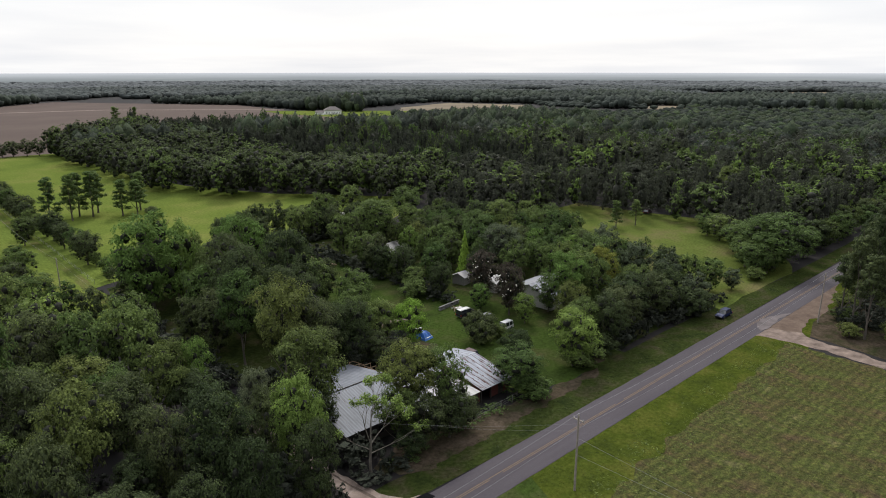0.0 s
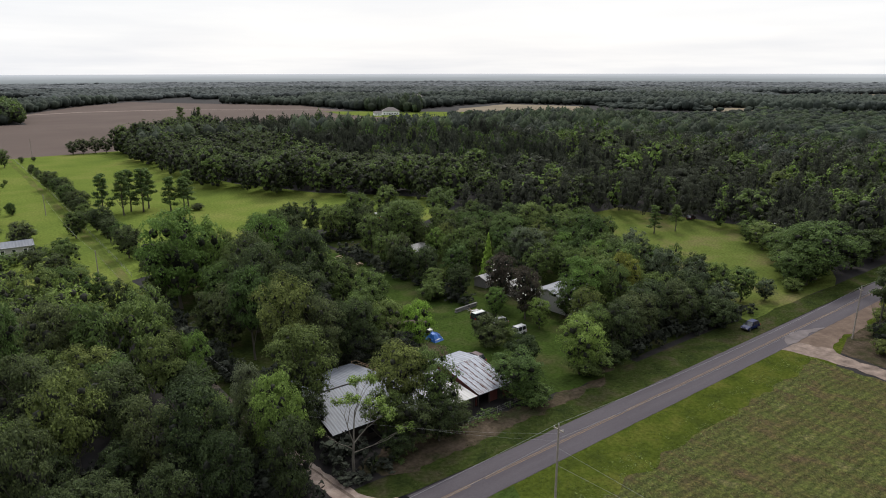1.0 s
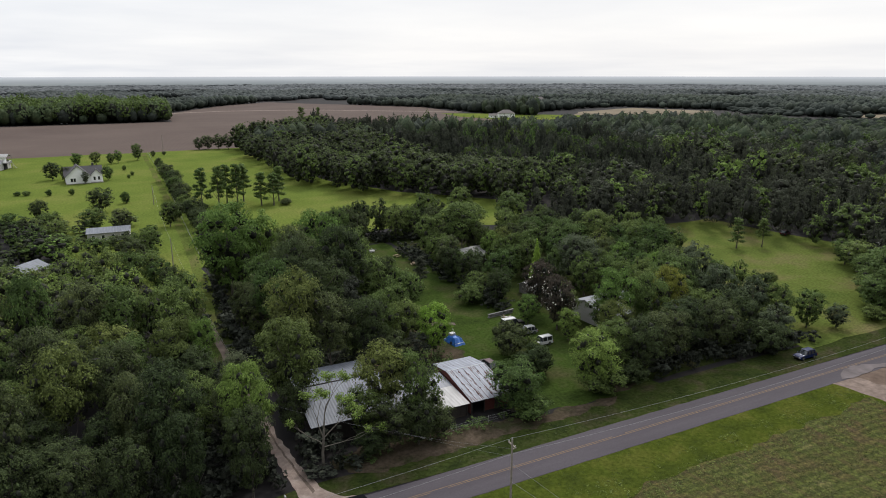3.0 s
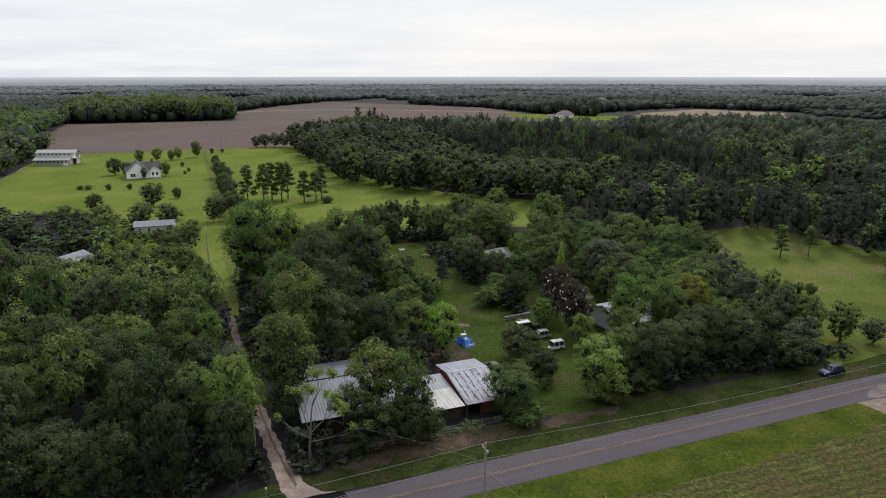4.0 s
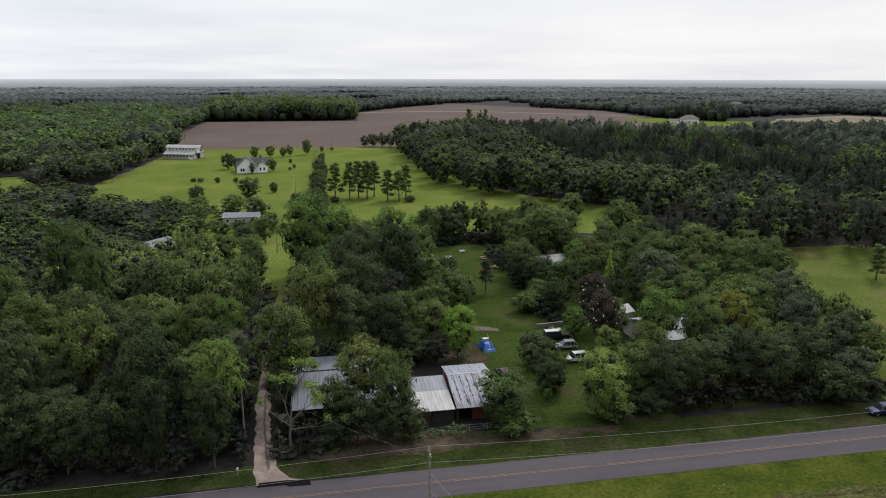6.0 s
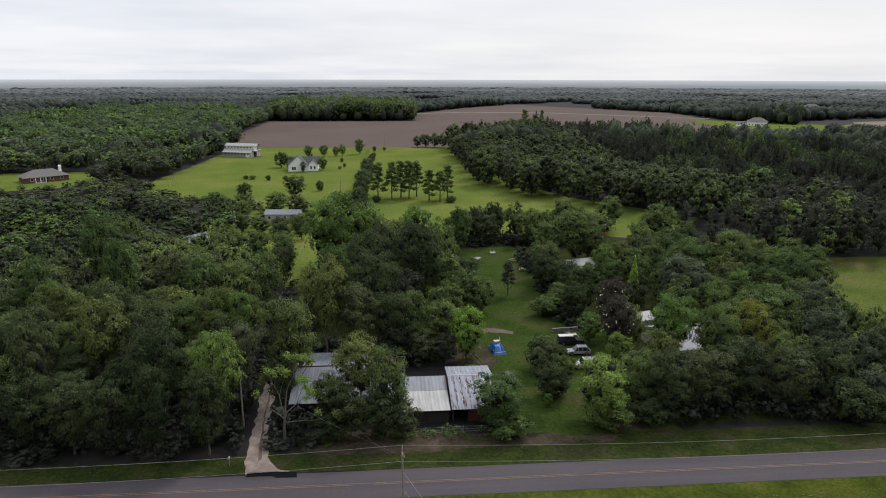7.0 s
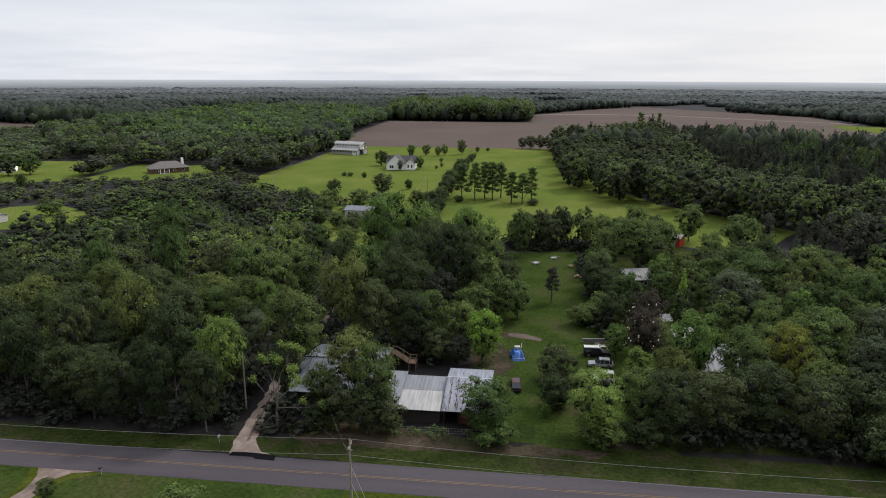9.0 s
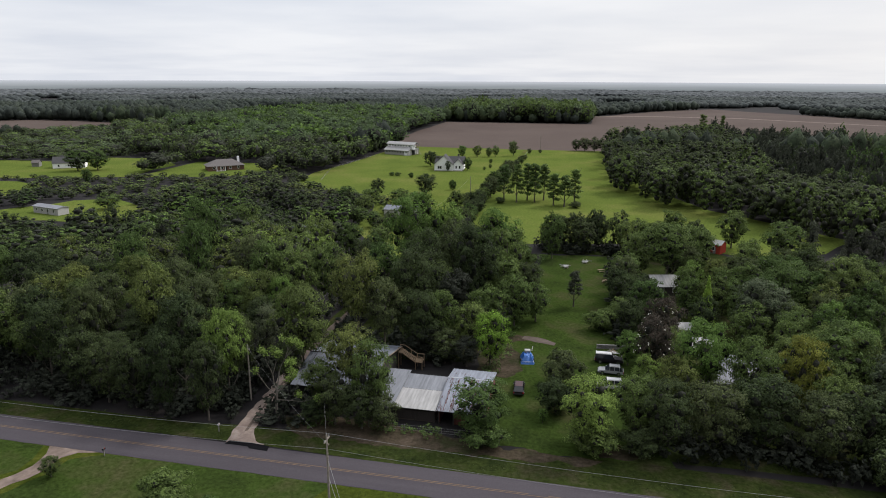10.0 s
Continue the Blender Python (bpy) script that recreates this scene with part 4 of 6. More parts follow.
for _x, _y, _h, _r in ((175.4, 66.8, 9.0, 4.6), (181.0, 72.0, 8.6, 4.8), (189.6, 75.6, 11.0, 6.0), (196.4, 81.0, 9.4, 5.4)):
    tree(_x, _y, _h, _r, "broad", "mid", "at the edge of the mown meadow")
for _k in range(16):
    tree(203 + 8.2 * _k + 2.4 * math.sin(_k * 2.3), 64.6 + 1.4 * math.sin(_k * 1.7), 9.6 + 2.6 * math.sin(_k * 3.1), 4.8, "broad", ("mid", "dark", "olive")[_k % 3], FRONT)
tree(196.0, 70.0, 13.0, 6.4, "broad", "dark", FRONT)
tree(208.0, 96.0, 7.5, 4.2, "broad", "mid", "at the edge of the mown meadow")
tree(204.0, 90.0, 8.6, 5.0, "broad", "mid", "at the edge of the mown meadow")
tree(195.6, 122.4, 9.8, 3.2, "pine", "mid", "on the mown meadow")
tree(204.0, 120.0, 9.2, 2.8, "pine", "mid", "on the mown meadow")
tree(172.4, 92.0, 3.6, 1.6, "broad", "olive", "on the mown meadow")

WEST = [(-30, 60.5), (36.5, 60.5), (38.6, 75), (38.8, 112), (-48, 112), (-60, 60.5)]
# darker leaf tones stand in for shade on the wood's front
SHADY_TONES = ("dark", "dark", "mid", "olive", "dark", "mid", "mid", "dark", "olive")
grove(WEST, 7.4, (9.0, 15.5), (3.2, 5.0), SHADY_TONES, 21, ("broad", "tall"), clear=0.55)
grove([(46.8, 84), (70, 86), (74, 100), (78, 150), (78, 168), (46.8, 168)], 7.2, (10, 15.5), (3.4, 5.4), ("mid", "dark", "mid", "olive", "understorey", "dark"), 22, clear=0.55)
EAST = [(106, 65), (128, 63), (150, 64), (153, 90), (164, 114), (176, 142), (150, 165), (101, 166), (101, 106), (107, 90)]
grove(EAST, 7.0, (8.5, 12.0), (2.8, 4.3), ("mid", "bright", "mid", "dark", "olive", "mid", "dark"), 23, clear=0.55)
grove([(80, 180), (126, 174), (136, 194), (80, 192)], 4.6, (8.0, 12.5), (3.0, 4.2), ("dark", "mid", "dark"), 24, clear=0.55)


# ---- buildings ----
TIN_GREY = make_tin("weathered_tin", (0.120, 0.130, 0.152), (0.050, 0.036, 0.034), 0.38)
TIN_WHITE = make_tin("white_tin", (0.290, 0.285, 0.280), (0.16, 0.15, 0.14), 0.25)
TIN_RUST = make_tin("rusting_tin", (0.185, 0.200, 0.235), (0.042, 0.016, 0.014), 0.44)
TIN_PALE = make_tin("pale_tin", (0.165, 0.172, 0.190), (0.09, 0.08, 0.07), 0.25)
# weathered boards, darkened further for the shade under the roofs
BOARD_DARK = plain("shaded_weathered_boards", (0.030, 0.025, 0.022), 0.9)
BOARD_RED = plain("dark_red_boards", (0.085, 0.022, 0.018), 0.85)
BOARD_TAN = plain("tan_timber", (0.15, 0.105, 0.065), 0.85)
BOARD_GREY = plain("grey_boards", (0.17, 0.165, 0.155), 0.85)
WHITE_WALL = plain("white_siding", (0.82, 0.82, 0.82), 0.7, 0, 0.2, 0.06)
PALE_WALL = plain("pale_block_wall", (0.36, 0.35, 0.335), 0.85, 0, 0.1, 0.1)
BRICK = plain("brown_brick", (0.12, 0.07, 0.05), 0.9, 0, 0.1, 0.2)
SHINGLE = plain("dark_shingles", (0.060, 0.058, 0.060), 0.9, 0, 0.1, 0.2)
SHINGLE_GREY = plain("grey_brown_shingles", (0.105, 0.095, 0.092), 0.9, 0, 0.1, 0.15)
RED_PAINT = plain("red_barn_paint", (0.30, 0.045, 0.028), 0.8, 0, 0.1, 0.15)
DARK_IN = plain("dark_opening", (0.012, 0.012, 0.012), 0.95)
RUST_SPOT = plain("flaking_rust", (0.040, 0.016, 0.014), 0.95)
CONCRETE = plain("concrete", (0.20, 0.19, 0.175), 0.9)


def make_glass():
    k = Mat("window_glass", 0.08, 0.0, 0.6)
    k.base((0.015, 0.018, 0.022))
    return k.m


GLASS = make_glass()


def slope(name, a, b, c, d, material, parent, pitch=0.23, rise=0.022, thick=0.05, label=""):
    """A ribbed roof sheet: a to b along the eave, d to c along the upper edge. Flat where pitch is 0."""
    a, b, c, d = (Vector(v) for v in (a, b, c, d))
    n = max(1, int((b - a).length / pitch)) if pitch else 1
    up = (b - a).cross(d - a).normalized()
    if up.z < 0:
        up = -up
    v, p = [], []
    for i in range(n + 1):
        f = i / n
        o = up * (rise if i % 2 else 0.0)
        lo, hi = a.lerp(b, f) + o, d.lerp(c, f) + o
        v += [lo, hi, lo - up * thick, hi - up * thick]
    for i in range(n):
        k, m = i * 4, i * 4 + 4
        p += [(k, m, m + 1, k + 1), (k + 2, k + 3, m + 3, m + 2), (k, k + 2, m + 2, m), (k + 1, m + 1, m + 3, k + 3)]
    p += [(0, 1, 3, 2), (n * 4, n * 4 + 2, n * 4 + 3, n * 4 + 1)]
    return faces(name, v, p, material, parent, label)


def walls(parent, x0, x1, y0, y1, h, material, t=0.18, gaps=()):
    """Four walls with thickness, each a part; gaps names sides that stay open."""
    spec = {"south": (x0, x1, y0, y0 + t), "north": (x0, x1, y1 - t, y1), "west": (x0, x0 + t, y0 + t, y1 - t), "east": (x1 - t, x1, y0 + t, y1 - t)}
    for side, (a, b, c, d) in spec.items():
        if side not in gaps:
            part("wall", block(a, b, c, d, 0, h), material, parent)


def gable_fill(parent, y0, ym, y1, x, h0, hm, material, t=0.16, h1=None):
    """The upright triangle under a roof whose ridge runs along x."""
    h1 = h0 if h1 is None else h1
    v = [(x - t / 2, y0, h0), (x - t / 2, ym, hm), (x - t / 2, y1, h1), (x + t / 2, y0, h0), (x + t / 2, ym, hm), (x + t / 2, y1, h1)]
    return faces("gable", v, [(0, 1, 2), (5, 4, 3), (0, 3, 4, 1), (1, 4, 5, 2), (2, 5, 3, 0)], material, parent)


def gable_front(parent, x0, x1, y, h0, hm, material, t=0.16):
    xm = (x0 + x1) / 2
    v = [(x0, y - t / 2, h0), (xm, y - t / 2, hm), (x1, y - t / 2, h0), (x0, y + t / 2, h0), (xm, y + t / 2, hm), (x1, y + t / 2, h0)]
    return faces("gable", v, [(2, 1, 0), (3, 4, 5), (0, 1, 4, 3), (1, 2, 5, 4), (2, 0, 3, 5)], material, parent)


def window(parent, x, y, z, w, h, material=None, along="x", trim=WHITE_WALL):
    """A framed window that stands proud of its wall: frame, pane."""
    d = 0.06
    if along == "x":
        fr = part("window", block(x - w / 2 - 0.08, x + w / 2 + 0.08, y - d, y + d, z - 0.08, z + h + 0.08), trim, parent)
        part("pane", block(x - w / 2, x + w / 2, y - d - 0.01, y + d + 0.01, z, z + h), material or GLASS, fr)
    else:
        fr = part("window", block(x - d, x + d, y - w / 2 - 0.08, y + w / 2 + 0.08, z - 0.08, z + h + 0.08), trim, parent)
        part("pane", block(x - d - 0.01, x + d + 0.01, y - w / 2, y + w / 2, z, z + h), material or GLASS, fr)
    return fr


def tin_house():
    h = thing("tin_roofed_house", 0, 0, 0, 0, "low old house with weathered grey corrugated tin roof", "house")
    x0, x1 = 46.8, 60.6
    slope("roof", (x0, 69.6, 3.2), (x1, 69.6, 3.2), (x1, 78.2, 5.5), (x0, 78.2, 5.5), TIN_GREY, h)
    slope("roof", (x1, 88.3, 3.6), (x0, 88.3, 3.6), (x0, 78.2, 5.5), (x1, 78.2, 5.5), TIN_GREY, h)
    part("ridge_cap", bar((x0, 78.2, 5.54), (x1, 78.2, 5.54), 0.1), BOARD_DARK, h, "dark ridge capping")
    walls(h, x0 + 0.6, x1 - 0.6, 70.4, 87.4, 3.1, BOARD_DARK)
    for x in (x0 + 0.7, x1 - 0.7):
        gable_fill(h, 70.2, 78.2, 87.6, x, 3.1, 5.3, BOARD_DARK, 0.16, 3.4)
    for a, b in (((x1 + 0.05, 88.3, 3.55), (x1 + 0.05, 78.2, 5.45)), ((x1 + 0.05, 78.2, 5.45), (x1 + 0.05, 69.6, 3.15))):
        part("bargeboard", bar(a, b, 0.09, None, 4), BOARD_TAN, h, "bare tan timber bargeboard")
    for x in (49.5, 53.5, 57.5):
        window(h, x, 70.4, 1.0, 1.0, 1.2, trim=BOARD_DARK)
    stair = part("stair", block(60.4, 61.4, 86.4, 88.2, 3.02, 3.12), BOARD_TAN, h, "bare tan timber stair with handrails")
    part("landing", block(63.6, 65.0, 86.2, 88.0, 1.52, 1.62), BOARD_TAN, stair)
    for y in (86.45, 88.0):
        part("stringer", bar((61.3, y, 3.0), (63.7, y, 1.5), 0.11, None, 4), BOARD_TAN, stair)
        part("handrail", bar((60.4, y, 4.05), (61.3, y, 4.0), 0.06, None, 4), BOARD_TAN, stair)
        part("handrail", bar((61.3, y, 4.0), (63.7, y, 2.55), 0.06, None, 4), BOARD_TAN, stair)
        part("handrail", bar((63.7, y, 2.55), (65.0, y, 2.55), 0.06, None, 4), BOARD_TAN, stair)
        for x, z0, z1 in ((60.5, 0, 4.05), (62.5, 2.2, 3.3), (63.7, 0, 2.55), (64.95, 0, 2.55)):
            part("post", block(x - 0.06, x + 0.06, y - 0.06, y + 0.06, z0, z1), BOARD_TAN, stair)
    for k in range(8):
        part("tread", block(61.35 + 0.3 * k, 61.67 + 0.3 * k, 86.5, 87.95, 2.86 - 0.185 * k, 2.91 - 0.185 * k), BOARD_TAN, stair)


def white_carport():
    c = thing("carport", 0, 0, 0, 0, "open carport with ribbed white tin roof and dark inside", "carport")
    slope("roof", (61.0, 67.6, 2.25), (64.8, 67.6, 2.25), (64.8, 79.6, 3.1), (61.0, 79.6, 3.1), TIN_PALE, c, 0.3)
    slope("roof", (64.85, 67.6, 2.28), (71.7, 67.6, 2.28), (71.7, 73.6, 2.71), (64.85, 73.6, 2.71), TIN_WHITE, c, 0.3, label="clean white roof sheets")
    slope("roof", (64.85, 73.65, 2.71), (71.7, 73.65, 2.71), (71.7, 78.4, 3.04), (64.85, 78.4, 3.04), TIN_PALE, c, 0.3)
    for x in (61.3, 64.8, 68.3, 71.4):
        part("post", block(x - 0.07, x + 0.07, 68.0, 68.14, 0, 2.2), BOARD_DARK, c)
        part("rafter", bar((x, 67.7, 2.17), (x, 78.3, 2.93), 0.06, None, 4), BOARD_DARK, c)
    part("beam", block(61.0, 71.7, 67.85, 68.0, 2.05, 2.2), BOARD_DARK, c)
    part("back_wall", block(61.0, 71.7, 78.0, 78.2, 0, 2.9), BOARD_DARK, c)
    part("side_wall", block(61.0, 61.12, 68.2, 78.0, 0, 2.2), BOARD_DARK, c)
    # dark floor and added front boards stand for the shade inside
    part("slab", block(61.2, 71.5, 68.2, 78.0, 0.0, 0.09), LANE, c, "floor darkened for the carport's shade")
    for x in np.arange(61.2, 71.0, 1.3):
        part("front_board", block(x, x + 1.26, 68.2, 68.24, 0.1, 1.7), BOARD_DARK, c)
    for x, y, w, d, h in ((63.0, 74.0, 1.6, 0.8, 1.1), (66.5, 75.5, 2.2, 0.9, 0.9), (69.6, 74.2, 1.2, 1.2, 1.4)):
        part("crate", block(x, x + w, y, y + d, 0.09, 0.09 + h, bevel=0.03), BOARD_GREY, c)


def rusty_shed():
    s = thing("shed", 0, 0, 0, 0, "dark red shed with pale tin roof streaked by rust", "shed")
    x0, x1 = 71.9, 79.4
    slope("roof", (x0, 67.4, 2.45), (x1, 67.4, 2.45), (x1, 76.4, 3.95), (x0, 76.4, 3.95), TIN_RUST, s, 0.35, 0.03)
    slope("roof", (x1, 81.6, 3.2), (x0, 81.6, 3.2), (x0, 76.4, 3.95), (x1, 76.4, 3.95), TIN_RUST, s, 0.35, 0.03)
    for x in np.arange(x0 + 1.0, x1, 1.05):
        part("seam", bar((x, 67.5, 2.5), (x, 76.4, 3.99), 0.035, None, 4), BOARD_RED, s, "rusted roof seam")
    spots = random.Random(5)
    for k in range(46):
        x, f, ln, w = x0 + 1.0 + 1.05 * spots.randrange(7) + spots.uniform(-0.12, 0.12), spots.uniform(0.02, 0.9), spots.uniform(0.2, 0.9), spots.uniform(0.06, 0.17)
        a, b = f * 9.0, min(8.95, f * 9.0 + ln)
        za, zb = 2.49 + a / 6.0, 2.49 + b / 6.0
        faces("rust_patch", [(x - w, 67.4 + a, za + 0.004), (x + w, 67.4 + a, za + 0.004), (x + w * 0.5, 67.4 + b, zb + 0.004), (x - w * 0.8, 67.4 + b, zb + 0.004)], [(0, 1, 2, 3)], RUST_SPOT, s, "dark flake of rust")
    part("seam", bar((x0, 76.4, 3.99), (x1, 76.4, 3.99), 0.07, None, 4), STEEL, s)
    walls(s, x0 + 0.2, x1 - 0.2, 68.2, 81.2, 2.4, BOARD_RED, gaps=("south",))
    part("front_wall", block(74.6, x1 - 0.2, 68.2, 68.36, 0, 2.4), BOARD_RED, s)
    for x in (x0 + 0.3, 74.5):
        part("post", block(x - 0.08, x + 0.08, 67.9, 68.06, 0, 2.35), BOARD_DARK, s)
    for x in (x0 + 0.25, x1 - 0.25):
        gable_fill(s, 68.3, 76.4, 81.1, x, 2.4, 3.8, BOARD_RED, 0.14, 3.0)
    part("door", block(76.5, 77.6, 68.12, 68.2, 0, 2.0), BOARD_DARK, s)


def white_house():
    h = thing("house", 14.0, 357, 0, 4, "white-sided house with dark shingle gable roofs on the lawn", "house")
    walls(h, -8.2, 8.2, 2.0, 11.0, 3.0, WHITE_WALL)
    slope("roof", (-8.8, 1.4, 2.9), (8.8, 1.4, 2.9), (8.8, 6.5, 6.0), (-8.8, 6.5, 6.0), SHINGLE, h, 0)
    slope("roof", (8.8, 11.6, 2.9), (-8.8, 11.6, 2.9), (-8.8, 6.5, 6.0), (8.8, 6.5, 6.0), SHINGLE, h, 0)
    for x in (-8.1, 8.1):
        gable_fill(h, 2.0, 6.5, 11.0, x, 3.0, 5.8, WHITE_WALL)
    for x0, x1, y, hm in ((-8.0, 2.6, -3.6, 7.2), (2.8, 8.0, -1.6, 5.2)):
        xm = (x0 + x1) / 2
        walls(h, x0, x1, y, 2.0, 3.0, WHITE_WALL, gaps=("north",))
        gable_front(h, x0, x1, y + 0.09, 3.0, hm - 0.2, WHITE_WALL)
        slope("roof", (x0 - 0.5, y - 0.5, 2.75), (x0 - 0.5, 6.0, 2.75), (xm, 6.0, hm), (xm, y - 0.5, hm), SHINGLE, h, 0)
        slope("roof", (x1 + 0.5, 6.0, 2.75), (x1 + 0.5, y - 0.5, 2.75), (xm, y - 0.5, hm), (xm, 6.0, hm), SHINGLE, h, 0)
    for x in (-5.6, -4.4, 0.0):
        window(h, x, -3.6, 1.0, 1.0, 1.3)
    for x in (4.4, 6.4):
        window(h, x, -1.6, 1.0, 0.9, 1.3)
    part("chimney", block(4.2, 5.2, 6.8, 7.7, 4.5, 7.0), SHINGLE, h)
    part("foundation", block(-8.25, 8.25, -3.65, 11.05, 0, 0.25), CONCRETE, h)


def monitor_barn():
    b = thing("barn", -47.4, 430, 0, -18, "pale two-level barn with white tin roofs", "barn")
    L, D = 20.0, 13.0
    walls(b, 0, L, 0, D, 3.0, PALE_WALL)
    walls(b, 0.0, L, 4.0, 9.0, 6.2, WHITE_WALL)
    slope("lean_to_roof", (-0.6, -0.8, 2.8), (L + 0.6, -0.8, 2.8), (L + 0.6, 4.0, 4.6), (-0.6, 4.0, 4.6), TIN_WHITE, b, 0.6)
    slope("lean_to_roof", (L + 0.6, D + 0.8, 2.8), (-0.6, D + 0.8, 2.8), (-0.6, 9.0, 4.6), (L + 0.6, 9.0, 4.6), TIN_WHITE, b, 0.6)
    slope("main_roof", (-0.8, 3.4, 6.1), (L + 2.6, 3.4, 6.1), (L + 2.6, 6.5, 7.5), (-0.8, 6.5, 7.5), TIN_WHITE, b, 0.6)
    slope("main_roof", (L + 2.6, 9.6, 6.1), (-0.8, 9.6, 6.1), (-0.8, 6.5, 7.5), (L + 2.6, 6.5, 7.5), TIN_WHITE, b, 0.6)
    for x in (0.1, L - 0.1):
        gable_fill(b, 4.0, 6.5, 9.0, x, 6.2, 7.3, WHITE_WALL)
    for x in np.arange(2.0, L - 1, 2.3):
        window(b, x, 4.0, 4.95, 1.1, 0.7)
        window(b, x, 0.0, 1.5, 1.0, 0.7, trim=PALE_WALL)
    part("balcony", block(L, L + 2.4, 3.6, 9.4, 3.0, 3.2), BOARD_GREY, b)
    for y in (3.7, 6.5, 9.3):
        part("balcony_post", block(L + 2.25, L + 2.4, y - 0.08, y + 0.08, 0, 6.1), BOARD_GREY, b)
    for z in (3.7, 4.1):
        part("balcony_rail", block(L + 2.28, L + 2.38, 3.6, 9.4, z, z + 0.08), WHITE_WALL, b)
    # solid black panel paints the darkness of an open doorway
    part("barn_door", block(L - 0.03, L + 0.05, 4.4, 8.6, 0, 2.8), DARK_IN, b, "black panel in place of an open barn doorway")
    part("garage_door", block(L - 3.6, L - 0.8, -0.05, 0.05, 0, 2.4), WHITE_WALL, b, "white garage door")
    for k in range(7):
        part("stair_tread", block(L + 2.5 + 0.3 * k, L + 2.8 + 0.3 * k, 8.2, 9.4, 2.85 - 0.4 * k, 2.93 - 0.4 * k), BOARD_GREY, b)


def hip_house(name, x, y, turn, L, D, h, top, roof, wall, label, chimney=True, windows=4):
    b = thing(name, x, y, 0, turn, label, "house")
    walls(b, 0, L, 0, D, h, wall)
    e = 0.7
    r0, r1, ym = D / 2, L - D / 2, D / 2
    A, B, C, E = (-e, -e, h), (L + e, -e, h), (L + e, D + e, h), (-e, D + e, h)
    R, S = (r0, ym, top), (r1, ym, top)
    for v in ((A, B, S, R), (C, E, R, S)):
        slope("roof", *v, roof, b, 0)
    for v in ((B, C, S), (E, A, R)):
        t = [Vector(q) - Vector((0, 0, 0.05)) for q in v]
        faces("roof_end", [*v, *t], [(0, 1, 2), (5, 4, 3), (0, 3, 4, 1), (1, 4, 5, 2), (2, 5, 3, 0)], roof, b)
    for k in range(windows):
        window(b, L * (k + 0.7) / (windows + 0.4), 0.0, 1.0, 1.1, 1.3)
    part("door", block(L * 0.47, L * 0.47 + 1.0, -0.05, 0.05, 0, 2.1), DARK_IN, b)
    if chimney:
        part("chimney", block(L - 2.4, L - 1.2, ym + 1.0, ym + 2.0, h, top + 1.2), WHITE_WALL, b, "white chimney")
    return b


def gable_house(name, x, y, turn, L, D, h, top, roof, wall, label, category="house", windows=3, pitch=0.0):
    b = thing(name, x, y, 0, turn, label, category)
    walls(b, 0, L, 0, D, h, wall, 0.14)
    ym, e = D / 2, 0.35
    slope("roof", (-e, -e, h - 0.12), (L + e, -e, h - 0.12), (L + e, ym, top), (-e, ym, top), roof, b, pitch)
    slope("roof", (L + e, D + e, h - 0.12), (-e, D + e, h - 0.12), (-e, ym, top), (L + e, ym, top), roof, b, pitch)
    for gx in (0.08, L - 0.08):
        gable_fill(b, 0, ym, D, gx, h, top - 0.1, wall, 0.14)
    for k in range(windows):
        window(b, L * (k + 0.6) / windows * 0.92, 0.0, 1.0, 0.9, 1.1)
    part("door", block(L * 0.55, L * 0.55 + 0.9, -0.04, 0.06, 0, 2.0), BOARD_GREY, b)
    return b


def raise_up(name, k):
    bpy.data.objects[name].scale = (1, 1, k)


tin_house()
white_carport()
rusty_shed()
white_house()
monitor_barn()
raise_up("house", 1.25)
raise_up("barn", 1.15)
hip_house("brick_house", -117.5, 318.5, 40, 20, 11, 2.7, 6.0, SHINGLE_GREY, BRICK, "brown brick house with grey-brown hip roof and white chimney")
part("porch", block(4, 9, -2.6, -0.1, 0, 0.2), CONCRETE, bpy.data.objects["brick_house"])
for _x in (4.2, 6.4, 8.8):
    part("porch_column", block(_x, _x + 0.25, -2.5, -2.25, 0.2, 2.7), WHITE_WALL, bpy.data.objects["brick_house"])
gable_house("cottage", -211, 308, 30, 17, 8, 3.0, 6.4, SHINGLE, WHITE_WALL, "white cottage with dark roof behind round trees")
gable_house("gazebo", -229, 312, 20, 4, 4, 2.4, 3.8, SHINGLE_GREY, BOARD_GREY, "small grey garden pavilion on the grass", "pavilion", 0)
gable_house("mobile_home", -119.8, 195.5, -14, 14.8, 4.6, 2.8, 3.4, TIN_PALE, PALE_WALL, "pale mobile home on a small lawn", "mobile home", 4, 0.4)
gable_house("mobile_home", 16.6, 220.2, -3, 12.4, 8.0, 2.9, 3.9, TIN_GREY, PALE_WALL, "pale mobile home with flat tin roof among trees", "mobile home", 4, 0.4)
gable_house("cabin", 0.5, 176.0, 52, 12.0, 7.0, 2.8, 4.2, TIN_GREY, PALE_WALL, "low cabin with pale roof half hidden by trees", "cabin", 3, 0.4)
gable_house("garden_shed", 113.2, 113.0, 12, 2.9, 3.6, 2.2, 3.0, TIN_WHITE, BOARD_GREY, "small grey garden shed with white tin roof", "shed", 0, 0.3)
gable_house("bungalow", 114.6, 86.8, 4, 12.4, 12.4, 2.8, 5.0, TIN_PALE, PALE_WALL, "bungalow with pale tin roof hidden under oaks", "house", 3, 0.4)
gable_house("woodshed", 114.6, 103.4, 18, 4.2, 4.0, 2.4, 3.4, TIN_WHITE, BOARD_GREY, "small woodshed with white tin roof under trees", "shed", 0, 0.3)
gable_house("cottage", 110.4, 141.0, 14, 10.5, 8.0, 2.6, 4.4, TIN_WHITE, BOARD_DARK, "dark cottage with pale tin roof among trees", "house", 3, 0.4)
